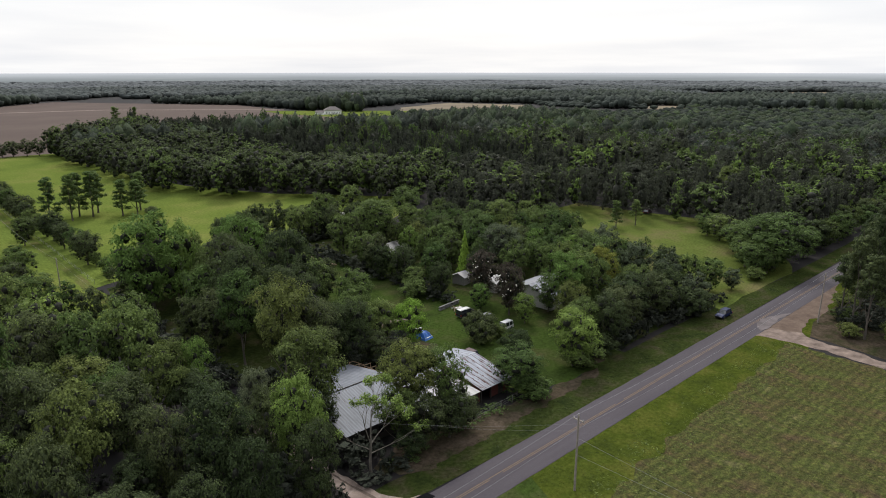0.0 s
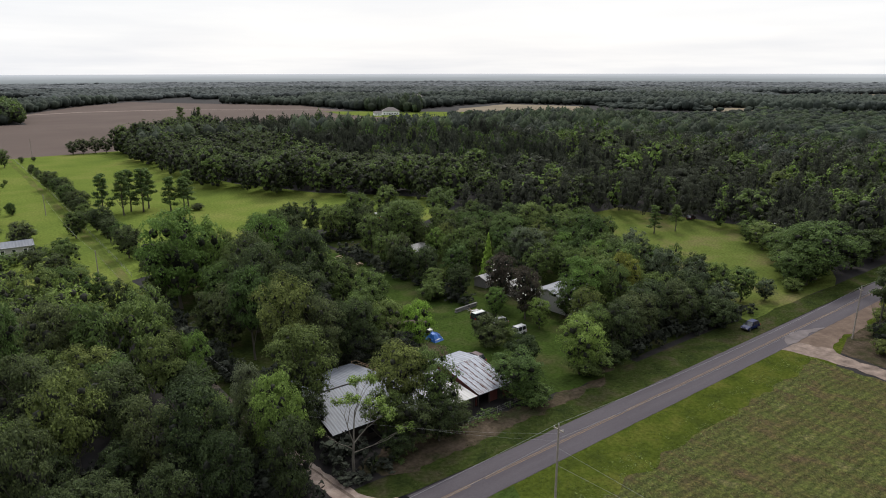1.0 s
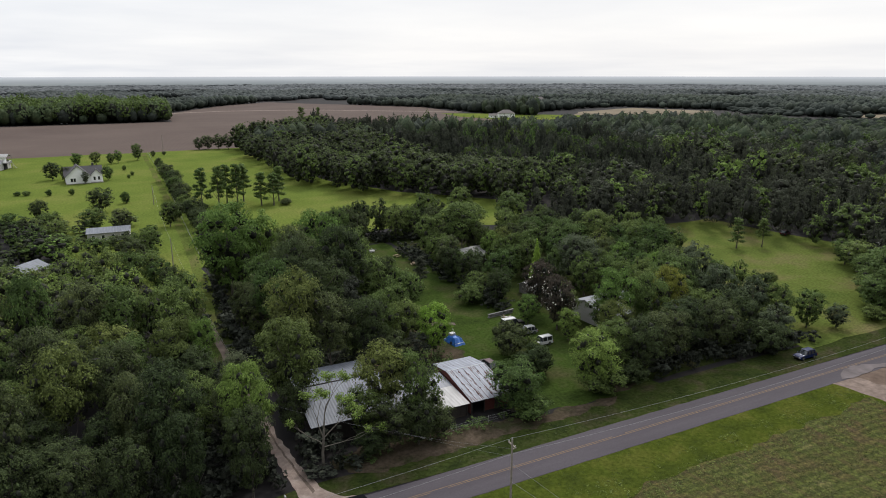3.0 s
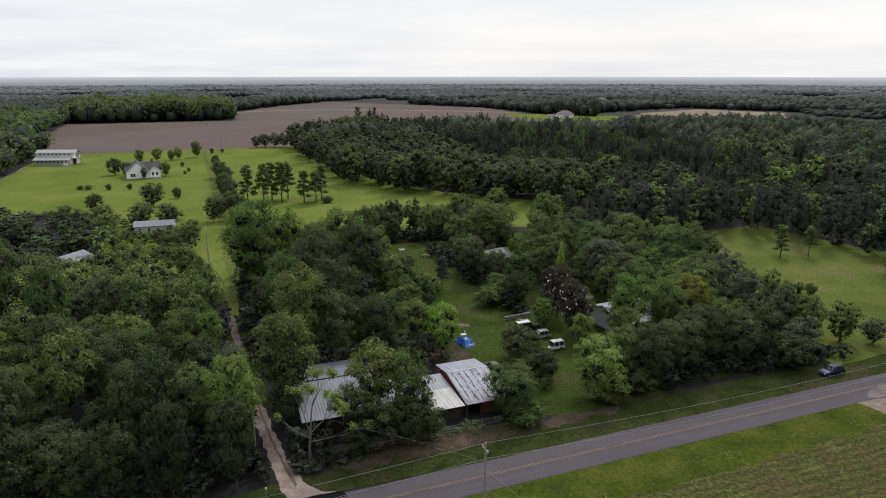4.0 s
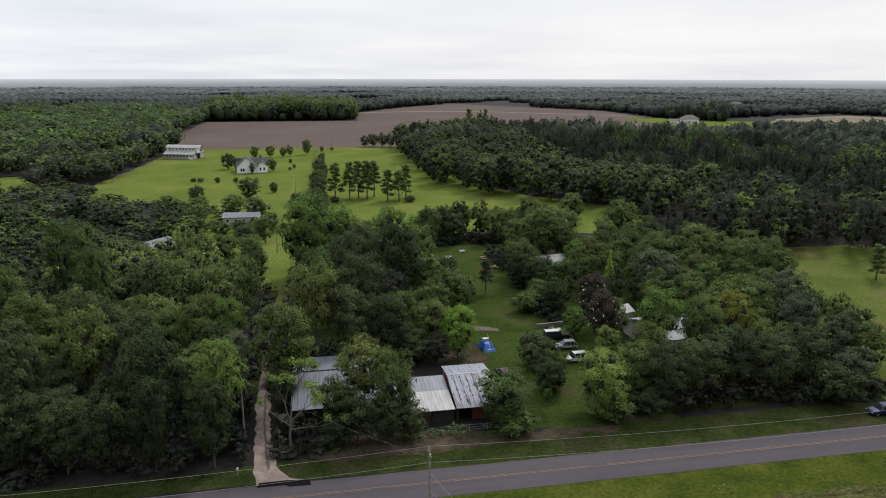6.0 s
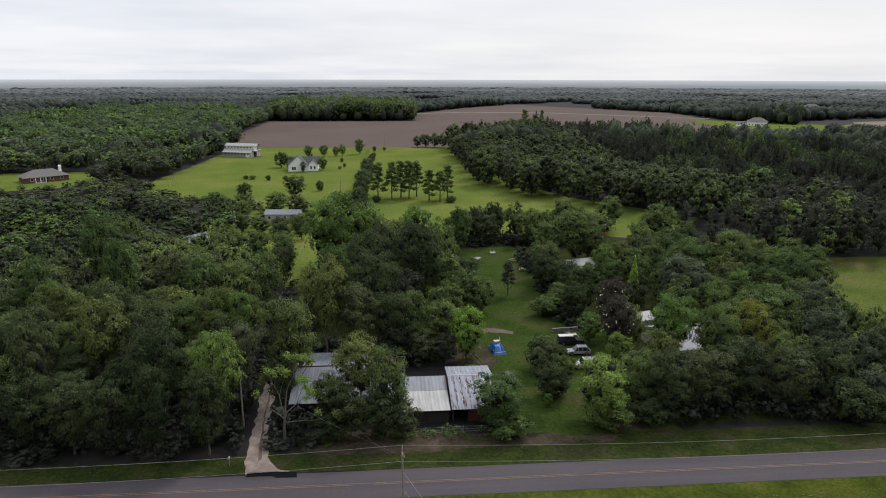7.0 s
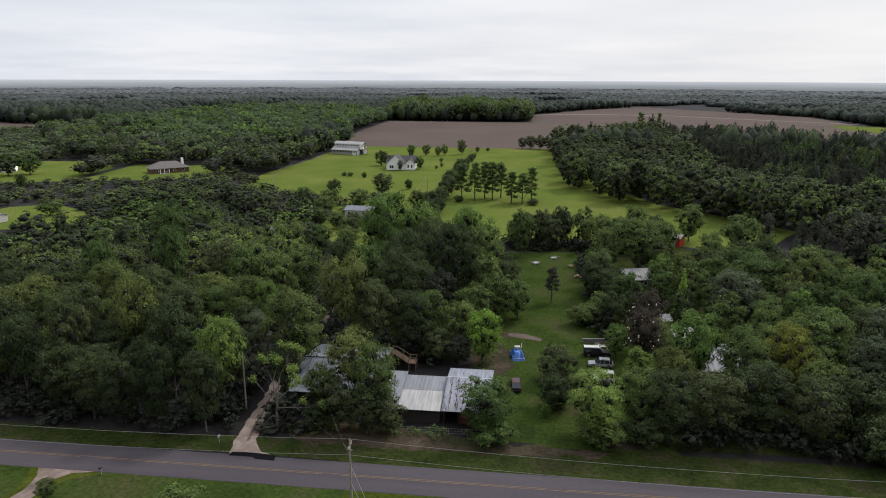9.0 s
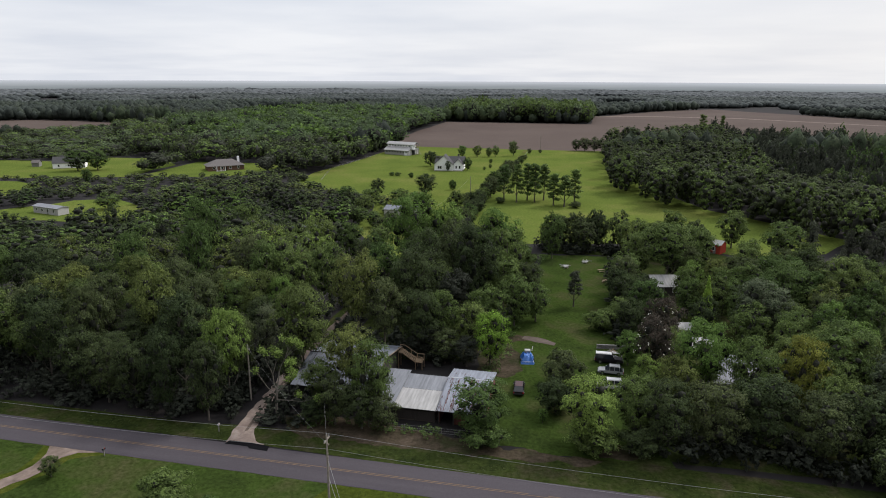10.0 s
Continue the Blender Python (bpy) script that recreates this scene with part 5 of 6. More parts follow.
gable_house("red_shed", 129.6, 190.6, -34, 5.0, 4.0, 3.0, 4.0, TIN_WHITE, RED_PAINT, "small red shed with white roof at the wood's edge", "shed", 1, 0.4)
gable_house("field_shed", -15.5, 806, 0, 7.5, 6.0, 3.6, 5.6, TIN_PALE, WHITE_WALL, "small white shed at the far edge of the field", "shed", 1, 0.5)
hip_house("farmhouse", 454, 691, -28, 20, 13, 4.8, 9.0, SHINGLE_GREY, WHITE_WALL, "large white farmhouse with grey hip roof beside the field", False, 6)
hip_house("farmhouse", 712, 1004, -30, 26, 16, 5.6, 11.0, SHINGLE_GREY, BRICK, "large brown brick house far off among trees", False, 5)
gable_house("garage", 440, 689, -28, 10, 8, 3.0, 5.0, SHINGLE_GREY, WHITE_WALL, "white garage beside the large farmhouse", "garage", 2)


# ---- vehicles ----
def paint(name, c, rough=0.5):
    k = Mat(name, rough, 0.0, 0.12)
    k.base(k.ramp(k.noise(2.0, 4), (0.3, tuple(v * 0.85 for v in c)), (0.7, c)))
    k.bsdf.inputs["Coat Weight"].default_value = 0.02
    return k.m


RUBBER = plain("tyre_rubber", (0.015, 0.015, 0.016), 0.85)
CHROME = plain("bright_metal", (0.5, 0.5, 0.52), 0.25, 0.9)
LAMP = plain("headlamp_glass", (0.22, 0.22, 0.22), 0.25)
TAIL = plain("red_tail_lamp", (0.30, 0.015, 0.012), 0.25)
BLACK_TRIM = plain("black_plastic", (0.02, 0.02, 0.021), 0.6)


def extrude_profile(pts, half, inset=0.0):
    """A body from a side outline (x, z), wide as half on both sides; inset narrows the top."""
    bm = bmesh.new()
    zs = [z for _, z in pts]
    lo, hi = min(zs), max(zs)
    left = [bm.verts.new((x, -half + inset * (z - lo) / max(hi - lo, 1e-6), z)) for x, z in pts]
    right = [bm.verts.new((x, half - inset * (z - lo) / max(hi - lo, 1e-6), z)) for x, z in pts]
    bm.faces.new(left)
    bm.faces.new(list(reversed(right)))
    n = len(pts)
    for i in range(n):
        bm.faces.new((left[i], right[i], right[(i + 1) % n], left[(i + 1) % n]))
    bmesh.ops.recalc_face_normals(bm, faces=bm.faces)
    bmesh.ops.bevel(bm, geom=list(bm.edges), offset=0.05, segments=2, affect="EDGES", profile=0.6)
    return bm


def vehicle(name, x, y, turn, body, roof, length, height, style, label):
    """A car whose nose points along its own +x: body, cabin, panes, wheels, lamps, bumpers."""
    c = thing(name, x, y, 0.06, turn, label, "car")
    L, w = length / 2, 0.9
    belt = height * 0.55
    hood = belt - 0.06
    part("body", extrude_profile([(-L, 0.35), (L, 0.35), (L, hood - 0.22), (L - 0.25, hood - 0.05), (L * 0.42, belt), (-L, belt)], w, 0.06), body, c)
    if style == "boxy":
        cab = [(L * 0.40, belt - 0.03), (L * 0.18, height), (-L + 0.12, height), (-L + 0.04, belt - 0.03)]
    else:
        cab = [(L * 0.45, belt - 0.03), (L * 0.12, height), (-L * 0.72, height - 0.04), (-L + 0.08, belt - 0.03)]
    part("cabin", extrude_profile(cab, w - 0.06, 0.14), GLASS, c, "dark glass cabin sides")
    xa, xb = cab[1][0], cab[2][0]
    part("roof", block(xb + 0.02, xa - 0.02, -w + 0.2, w - 0.2, height - 0.05, height + 0.03, bevel=0.03), roof, c)
    for s in (-1, 1):
        for xp in ((xa + xb) / 2, xb + 0.12, xa - 0.1):
            part("pillar", bar((xp, s * (w - 0.05), belt), (xp, s * (w - 0.19), height), 0.05, None, 5), body, c)
    for xw in (L * 0.64, -L * 0.62):
        for s in (-1, 1):
            tyre = part("wheel", bar((xw, s * (w - 0.2), 0.34), (xw, s * (w + 0.03), 0.34), 0.36, None, 18), RUBBER, c, "black rubber tyre")
            part("rim", bar((xw, s * (w + 0.0), 0.34), (xw, s * (w + 0.045), 0.34), 0.2, None, 12), CHROME, tyre)
    for s in (-1, 1):
        part("headlight", block(L - 0.2, L + 0.015, s * 0.62 - 0.16, s * 0.62 + 0.16, hood - 0.35, hood - 0.18, bevel=0.02), LAMP, c)
        part("tail_light", block(-L - 0.015, -L + 0.1, s * 0.78 - 0.1, s * 0.78 + 0.1, belt - 0.35, belt - 0.1, bevel=0.02), TAIL, c)
        part("mirror", block(L * 0.34, L * 0.40, s * (w + 0.08) - 0.08, s * (w + 0.08) + 0.08, belt, belt + 0.14, bevel=0.02), body, c)
    part("bumper", block(L - 0.08, L + 0.07, -w + 0.05, w - 0.05, 0.38, 0.56, bevel=0.03), BLACK_TRIM, c)
    part("bumper", block(-L - 0.07, -L + 0.08, -w + 0.05, w - 0.05, 0.38, 0.56, bevel=0.03), BLACK_TRIM, c)
    part("grille", block(L - 0.05, L + 0.012, -0.42, 0.42, hood - 0.42, hood - 0.2), BLACK_TRIM, c)
    for s in (-1, 1):
        part("roof_rail", bar((xb + 0.2, s * 0.6, height + 0.07), (xa - 0.25, s * 0.6, height + 0.07), 0.025, None, 6), BLACK_TRIM, c)
    return c


NAVY, WHITE_CAR = paint("dark_blue_paint", (0.005, 0.011, 0.048)), paint("white_car_paint", (0.42, 0.42, 0.42))
SILVER, MAROON = paint("silver_paint", (0.22, 0.225, 0.23)), paint("dark_maroon_paint", (0.035, 0.012, 0.014))
BLACK_CAR, FADED = paint("black_car_paint", (0.014, 0.012, 0.014)), paint("faded_roof_paint", (0.060, 0.036, 0.040), 0.5)
vehicle("parked_car", 139.3, 58.7, 178, NAVY, NAVY, 4.6, 1.65, "suv", "dark blue crossover parked on the roadside grass")
vehicle("parked_car", 98.3, 86.4, 182, WHITE_CAR, WHITE_CAR, 4.4, 1.75, "boxy", "white boxy off-roader parked on the grass yard")
vehicle("parked_car", 98.8, 92.6, 178, SILVER, SILVER, 4.5, 1.6, "suv", "silver crossover parked on the grass yard")
vehicle("parked_car", 98.6, 97.6, 0, BLACK_CAR, WHITE_CAR, 5.2, 1.85, "boxy", "black estate van with white roof on the grass yard")
vehicle("parked_car", 83.2, 82.0, 94, BLACK_CAR, FADED, 4.7, 1.65, "suv", "black car with faded dark red roof on the grass yard")
vehicle("parked_car", 234.4, 102.8, 60, WHITE_CAR, WHITE_CAR, 4.5, 1.8, "boxy", "white van parked under far pines")
vehicle("parked_car", 225.0, 127.5, 10, MAROON, MAROON, 4.5, 1.6, "suv", "dark red car parked under pines")


# ---- poles and wires ----
def utility_pole(x, y, h, label, arm=1.6, turn=0.0, lean=0.0):
    p = thing("utility_pole", x, y, 0, turn, label, "utility pole", "poles")
    part("post", bar((0, 0, -0.3), (lean, 0, h), 0.16, 0.10, 10), WOOD_POLE, p)
    if arm:
        part("crossarm", block(-0.07 + lean, 0.07 + lean, -arm / 2, arm / 2, h - 0.75, h - 0.62), WOOD_POLE, p)
        for s in (-1, 1):
            part("insulator", bar((lean, s * arm * 0.44, h - 0.62), (lean, s * arm * 0.44, h - 0.42), 0.05, 0.07, 8), LAMP, p)
        part("bracket", block(lean - 0.05, lean + 0.28, -0.05, 0.05, h - 1.35, h - 1.2), WOOD_POLE, p)
    part("insulator", bar((lean, 0, h), (lean, 0, h + 0.22), 0.05, 0.07, 8), LAMP, p)
    return p


def wire(a, b, sag, r=0.016, label="thin overhead power line", name="overhead_wire"):
    """One sagging strand, as a closed tube of square section."""
    a, b = Vector(a), Vector(b)
    n = 14 if sag else 1
    side = (b - a).cross(Vector((0, 0, 1))).normalized() * r
    v, p = [], []
    for i in range(n + 1):
        c = a.lerp(b, i / n) - Vector((0, 0, sag * 4 * (i / n) * (1 - i / n)))
        v += [c + side, c + Vector((0, 0, r)), c - side, c - Vector((0, 0, r))]
    for i in range(n):
        for k in range(4):
            p.append((i * 4 + k, i * 4 + (k + 1) % 4, i * 4 + 4 + (k + 1) % 4, i * 4 + 4 + k))
    p += [(3, 2, 1, 0), (n * 4, n * 4 + 1, n * 4 + 2, n * 4 + 3)]
    return tagged(faces(name, v, p, WIRE), label, "wire", "wires")


utility_pole(63.9, 43.4, 10.8, "weathered wooden utility pole on the roadside verge")
utility_pole(150.4, 43.2, 11.0, "leaning wooden utility pole beside the dirt junction", 0.8, 0, 0.5)
utility_pole(40.0, 68.8, 9.7, "wooden utility pole beside the sandy driveway", 0.7, 90)
utility_pole(-24.0, 43.6, 10.6, "wooden utility pole on the roadside verge")
utility_pole(38.2, 177.7, 8.3, "slim wooden pole beside the grass lane", 0)
utility_pole(40.2, 279.5, 8.0, "slim wooden pole on the lawn", 0)
utility_pole(58.9, 464.9, 13.0, "tall pole at the edge of the ploughed field", 1.2)
utility_pole(-87.0, 488.0, 12.5, "tall pale pole at the edge of woods", 1.2)
utility_pole(240.0, 43.4, 10.6, "wooden utility pole on the roadside verge")
for off, z in ((0.0, 11.0), (0.0, 8.9)):
    wire((-24, 43.6 + off, z - 0.2), (63.9, 43.4 + off, z), 1.1)
    wire((63.9, 43.4 + off, z), (150.9, 43.2 + off, z + 0.1), 1.1)
    wire((150.9, 43.2 + off, z + 0.1), (240, 43.4 + off, z - 0.2), 1.0)
wire((63.9, 43.4, 9.6), (40.0, 68.8, 9.4), 0.8, 0.007)
wire((63.9, 43.4, 8.6), (52.5, 69.8, 3.6), 0.5, 0.007)
wire((40.0, 68.8, 9.3), (38.2, 177.7, 8.1), 2.2, 0.009)
wire((38.2, 177.7, 8.1), (40.2, 279.5, 7.8), 2.0)
for dz, gx, gy in ((7.6, 73.5, 30.5), (5.2, 71.5, 33.5)):
    wire((63.9, 43.4, dz), (gx, gy, 0.0), 0.0, 0.02, "taut guy wire from pole to the field", "guy_wire")


# ---- things in the yard and along the road ----
BLUE = plain("blue_tarpaulin", (0.012, 0.075, 0.26), 0.45, 0, 0.4, 0.3, 1.5)
PALE_STUFF = plain("pale_plastic", (0.26, 0.26, 0.255), 0.5)
STONE = plain("grey_stone", (0.15, 0.145, 0.14), 0.95, 0, 0.1, 0.3)


def draped(w, d, h, seed):
    """A sheet thrown over a heap: crumpled, reaching the ground."""
    bm = bmesh.new()
    n = 16
    grid = [[None] * (n + 1) for _ in range(n + 1)]
    for i in range(n + 1):
        for j in range(n + 1):
            u, v = i / n * 2 - 1, j / n * 2 - 1
            edge = max(abs(u), abs(v))
            z = h * (1 - max(0, edge - 0.55) / 0.45) * (0.85 + 0.3 * noise.noise(Vector((u * 2, v * 2, seed)))) + 0.07 * noise.noise(Vector((u * 6, v * 6, seed)))
            grid[i][j] = bm.verts.new((u * w / 2 * (1 + 0.08 * noise.noise(Vector((u * 3, v * 3, seed + 9)))), v * d / 2, max(0.01, z)))
    for i in range(n):
        for j in range(n):
            bm.faces.new((grid[i][j], grid[i + 1][j], grid[i + 1][j + 1], grid[i][j + 1]))
    return bm


heap = thing("covered_trailer", 83.4, 95.4, 0, 8, "heaped trailer under a crumpled blue tarpaulin", "trailer")
part("tarpaulin", draped(2.6, 4.4, 1.5, 4), BLUE, heap, "crumpled blue tarpaulin")
part("frame", block(-1.1, 1.1, -1.9, 1.9, 0.25, 0.45), STEEL, heap)
for _s in (-1, 1):
    part("wheel", bar((_s * 1.12, -0.6, 0.32), (_s * 1.32, -0.6, 0.32), 0.32, None, 16), RUBBER, heap)
part("box", block(-0.5, 0.6, 0.4, 1.3, 1.3, 1.75, bevel=0.04), PALE_STUFF, heap, "pale box on the heap")
part("rail", bar((0.9, 1.2, 1.4), (1.1, 2.2, 1.9), 0.05), PALE_STUFF, heap)


def low_wall():
    w = thing("stone_wall", 96.4, 103.9, 0, 6, "low wall of piled grey stones in the yard", "wall")
    rng = random.Random(7)
    for row in range(3):
        x = 0.15 * (row % 2)
        while x < 6.6:
            ln = rng.uniform(0.35, 0.7)
            part("stone", block(x, x + ln - 0.03, rng.uniform(-0.05, 0.05), 0.42 + rng.uniform(-0.05, 0.05), row * 0.3 + 0.005, row * 0.3 + 0.29, bevel=0.04), STONE, w)
            x += ln
    return w


low_wall()


def picnic_table(x, y, turn, label):
    t = thing("picnic_table", x, y, 0, turn, label, "table")
    for k in range(4):
        part("board", block(-0.9, 0.9, -0.36 + k * 0.185, -0.19 + k * 0.185, 0.72, 0.76), BOARD_TAN, t)
    for s in (-1, 1):
        part("bench", block(-0.9, 0.9, s * 0.75 - 0.14, s * 0.75 + 0.14, 0.42, 0.46), BOARD_TAN, t)
        part("leg", bar((s * 0.65, -0.7, 0), (s * 0.65, 0.2, 0.72), 0.05, None, 4), BOARD_TAN, t)
        part("leg", bar((s * 0.65, 0.7, 0), (s * 0.65, -0.2, 0.72), 0.05, None, 4), BOARD_TAN, t)
    return t


picnic_table(99.0, 150.0, 75, "weathered wooden picnic table beside the grass yard")
picnic_table(98.0, 160.0, 20, "weathered wooden picnic table under trees")


def scrap(x, y, turn, label, seed):
    """A low heap of boards, pipes and pale sheets."""
    s = thing("scrap_heap", x, y, 0, turn, label, "scrap heap")
    rng = random.Random(seed)
    for k in range(9):
        a, ln = rng.uniform(0, 3.14), rng.uniform(0.8, 2.4)
        px, py, z = rng.uniform(-1.4, 1.4), rng.uniform(-1.0, 1.0), 0.08 + 0.07 * k
        part("board", bar((px - math.cos(a) * ln / 2, py - math.sin(a) * ln / 2, z), (px + math.cos(a) * ln / 2, py + math.sin(a) * ln / 2, z + rng.uniform(0, 0.2)), 0.07, None, 4), rng.choice((BOARD_GREY, PALE_STUFF, BOARD_TAN)), s)
    part("sheet", block(-0.9, 0.7, -0.6, 0.5, 0.5, 0.54), PALE_STUFF, s, "pale sheet on the heap")
    return s


def board_fence(x, y, turn, label):
    f = thing("board_fence", x, y, 0, turn, label, "fence")
    for k in range(3):
        part("post", block(k * 2.2, k * 2.2 + 0.1, 0, 0.1, 0, 1.1), BOARD_GREY, f)
    for z in (0.35, 0.75):
        part("rail", block(-0.2, 4.7, -0.04, 0.0, z, z + 0.12), BOARD_TAN, f)
    return f


board_fence(96.6, 67.2, -22, "short weathered board fence by a bare patch")
scrap(93.6, 168.8, 10, "heap of pale boards at the end of the yard", 3)
scrap(88.2, 162.5, 40, "scattered boards on the grass yard", 5)
scrap(100.2, 101.6, 0, "heap of garden scrap beside the stone wall", 8)


def mailbox(x, y, label, material):
    m = thing("mailbox", x, y, 0, 0, label, "mailbox", "mailboxes")
    part("post", block(-0.05, 0.05, -0.05, 0.05, 0, 1.05), BOARD_GREY, m)
    bm = block(-0.12, 0.12, -0.26, 0.26, 1.05, 1.22)
    rod(bm, (0, -0.26, 1.22), (0, 0.26, 1.22), 0.12, None, 12)
    part("box", bm, material, m)
    part("flag", block(0.125, 0.14, -0.05, 0.02, 1.2, 1.42), TAIL, m)


mailbox(40.2, 58.3, "white mailbox on a post beside the driveway", PALE_STUFF)
mailbox(28.0, 48.6, "dark mailbox on a post beside the road", BLACK_TRIM)
mailbox(82.2, 63.6, "grey mailbox on a post beside the fence", BOARD_GREY)


def wire_fence(points, label, gap=2.5, h=1.1):
    f = thing("wire_fence", 0, 0, 0, 0, label, "fence")
    for (x0, y0), (x1, y1) in zip(points, points[1:]):
        n = max(1, int(math.hypot(x1 - x0, y1 - y0) / gap))
        for k in range(n):
            x, y = x0 + (x1 - x0) * k / n, y0 + (y1 - y0) * k / n
            part("post", bar((x, y, -0.1), (x, y, h + 0.1), 0.045, 0.04, 6), BOARD_GREY, f)
        for z in (0.3, 0.7, h):
            part("strand", bar((x0, y0, z), (x1, y1, z), 0.012, None, 4), WIRE, f)


wire_fence([(62, 64.4), (79, 64.8)], "low wire fence with grey posts in front of the yard")
wire_fence([(46.0, 178), (47.5, 250), (49.5, 330), (50, 480)], "wire fence along the grass lane", 6)
wire_fence([(-42, 300), (-54, 345), (-50, 420)], "wire fence along the edge of the lawn", 4)


# ---- lawn trees, hedges and undergrowth ----
LAWN = "standing on the wide lawn"
for x, y, h, r, tone in ((-0.5, 372, 7.5, 4.0, "dark"), (5.5, 362, 6.5, 2.2, "dark"), (14.5, 351.5, 5.0, 1.6, "grey"), (24.5, 360, 6.0, 2.6, "mid"), (9, 425, 6.4, 3.2, "bright"), (19, 428, 6.4, 3.2, "mid"), (31, 432, 6.4, 2.4, "bright"), (27, 428, 5.4, 2.4, "mid"), (42, 440, 8.5, 3.6, "mid"), (21.0, 271, 8.0, 4.4, "dark"), (1.0, 262, 6.8, 3.2, "dark"), (42.4, 233, 7.4, 3.4, "olive"), (45.6, 243, 5.6, 2.8, "dark")):
    tree(x, y, h * 1.25, r * 1.15, "broad", tone, LAWN, group="lawn trees")
for x, y, h, r in ((-12, 328, 2.0, 1.6), (-8.5, 327, 2.2, 1.8), (0.5, 322, 3.0, 1.4), (9.5, 320, 3.0, 1.3), (33, 395, 3.0, 1.2), (36, 372, 2.6, 1.0), (30, 288, 5.0, 2.0), (34, 362, 2.2, 0.9)):
    tree(x, y, h, r, "bush", "mid", LAWN, group="lawn shrubs")
for x, y, h in ((57.5, 266, 12.5), (63.5, 262, 13.2), (67.5, 268, 13.0), (71.0, 264, 13.4), (74.5, 270, 12.6), (79.5, 258, 11.0), (84.0, 256, 10.6), (88.0, 264, 12.0)):
    tree(x, y, h * 1.28, 4.6, "pine", "mid", "in a small group on the meadow", group="meadow pines")
tree(57.0, 258, 3.0, 2.2, "bush", "dark", "under meadow pines", group="meadow pines")
tree(88.5, 255, 2.8, 2.6, "bush", "dark", "under meadow pines", group="meadow pines")
for k in range(34):
    rng_k = random.Random(k + 300)
    y = 178 + k * 7.2 + rng_k.uniform(-2, 2)
    hh = rng_k.uniform(6.0, 10.0) if 195 < y < 350 else rng_k.uniform(3, 5.5)
    tree(51.0 + rng_k.uniform(-1.4, 1.6), y, hh, hh * 0.42, "broad", rng_k.choice(("dark", "mid", "dark")), "in the hedge beside the grass lane", group="lane hedge", name="hedge_tree")
BY_HOME = "beside a pale mobile home"
tree(33.6, 191.0, 9.0, 3.6, "broad", "mid", BY_HOME)
tree(35.0, 206.0, 7.0, 3.0, "broad", "mid", BY_HOME)
tree(9.6, 205.0, 7.0, 3.6, "broad", "dark", BY_HOME)
tree(106.2, 128.4, 9.4, 2.8, "broad", "dark", HIDDEN)
for x, y, h, r, tone in ((6, 237, 8.0, 4.2, "mid"), (0.5, 229, 8.6, 4.4, "dark"), (-6, 240, 8.0, 4.6, "mid"), (12, 204, 6.4, 3.6, "mid"), (15, 211, 4.0, 2.4, "dark"), (23, 209, 4.0, 2.6, "mid"), (28.6, 211, 4.6, 2.6, "dark"), (19, 200, 6.0, 3.6, "mid"), (26, 198, 6.4, 3.6, "dark"), (31.4, 201, 7.0, 3.2, "mid")):
    tree(x, y, h, r, "broad", tone, BY_HOME)
tree(27.0, 229.0, 8.8, 4.4, "broad", "dark", BY_HOME)
tree(18.6, 236.0, 8.6, 4.8, "broad", "mid", BY_HOME)
tree(8.0, 223.0, 8.0, 4.0, "broad", "mid", BY_HOME)
tree(29.0, 179.0, 9.0, 4.0, "broad", "dark", "beside the grass lane")
tree(31.6, 167.0, 8.6, 4.0, "broad", "mid", "beside the grass lane")
tree(33.6, 155.0, 9.2, 3.6, "broad", "mid", "beside the grass lane")
tree(35.4, 142.0, 10.4, 3.4, "broad", "dark", "beside the grass lane")
tree(26.0, 157.0, 11.4, 4.4, "broad", "mid", "beside the grass lane")
for x, y, h, r in ((84, 484, 9, 4.5), (90, 486, 10, 5), (97, 483, 11, 5), (103, 480, 11, 5), (59, 462, 2.6, 1.6), (52, 455, 4, 1.8)):
    tree(x, y, h, r, "broad", "dark", "at the corner of meadow and field", group="lawn trees")
# pines beside the dirt junction
for x, y, h in ((147.5, 33.5, 18), (152.5, 37.5, 20), (157, 31, 22), (161, 38.5, 20), (166, 32, 23), (151, 25, 21), (159, 22, 23), (171, 39, 21), (179, 42, 19), (178, 31, 22), (188, 40, 21), (200, 42, 19), (170, 20, 22), (165, 10, 21), (156, 40.6, 15), (184, 45, 16), (195, 46.4, 17), (208, 47, 18), (216, 47.5, 18)):
    tree(x, y, h, 4.0, "tall_pine", "dark", "beside the dirt junction", group="junction pines")
for x, y, h, r in ((146.5, 36, 3.2, 2.2), (150.5, 29, 4.0, 2.6), (156, 40, 3.0, 2.4), (164, 42, 4.0, 3.0), (176, 43, 4.5, 3.0), (190, 44, 5, 3.2)):
    tree(x, y, h, r, "bush", "olive", "under pines beside the dirt junction", group="junction pines")
tree(24.6, 42.6, 3.2, 1.5, "broad", "olive", "on the grass beside a sandy drive", group="lawn shrubs")
tree(43.6, 40.2, 4.8, 3.3, "bush", "mid", "on the roadside grass", group="lawn shrubs")
tree(49.5, 38.5, 3.0, 2.4, "bush", "mid", "on the roadside grass", group="lawn shrubs")
tree(88.0, 71.6, 2.6, 0.9, "broad", "bright", "on the grass yard", group="lawn shrubs")
tree(95.6, 65.0, 4.6, 3.6, "bush", "mid", "under a roadside tree", group="yard shrubs")
tree(102.4, 66.0, 4.4, 3.4, "bush", "dark", "under a roadside tree", group="yard shrubs")
tree(80.2, 63.4, 3.6, 3.2, "bush", "mid", "under a roadside tree", group="yard shrubs")
tree(97.5, 114.5, 5.0, 3.4, "bush", "mid", "beside the grass yard", group="yard shrubs")
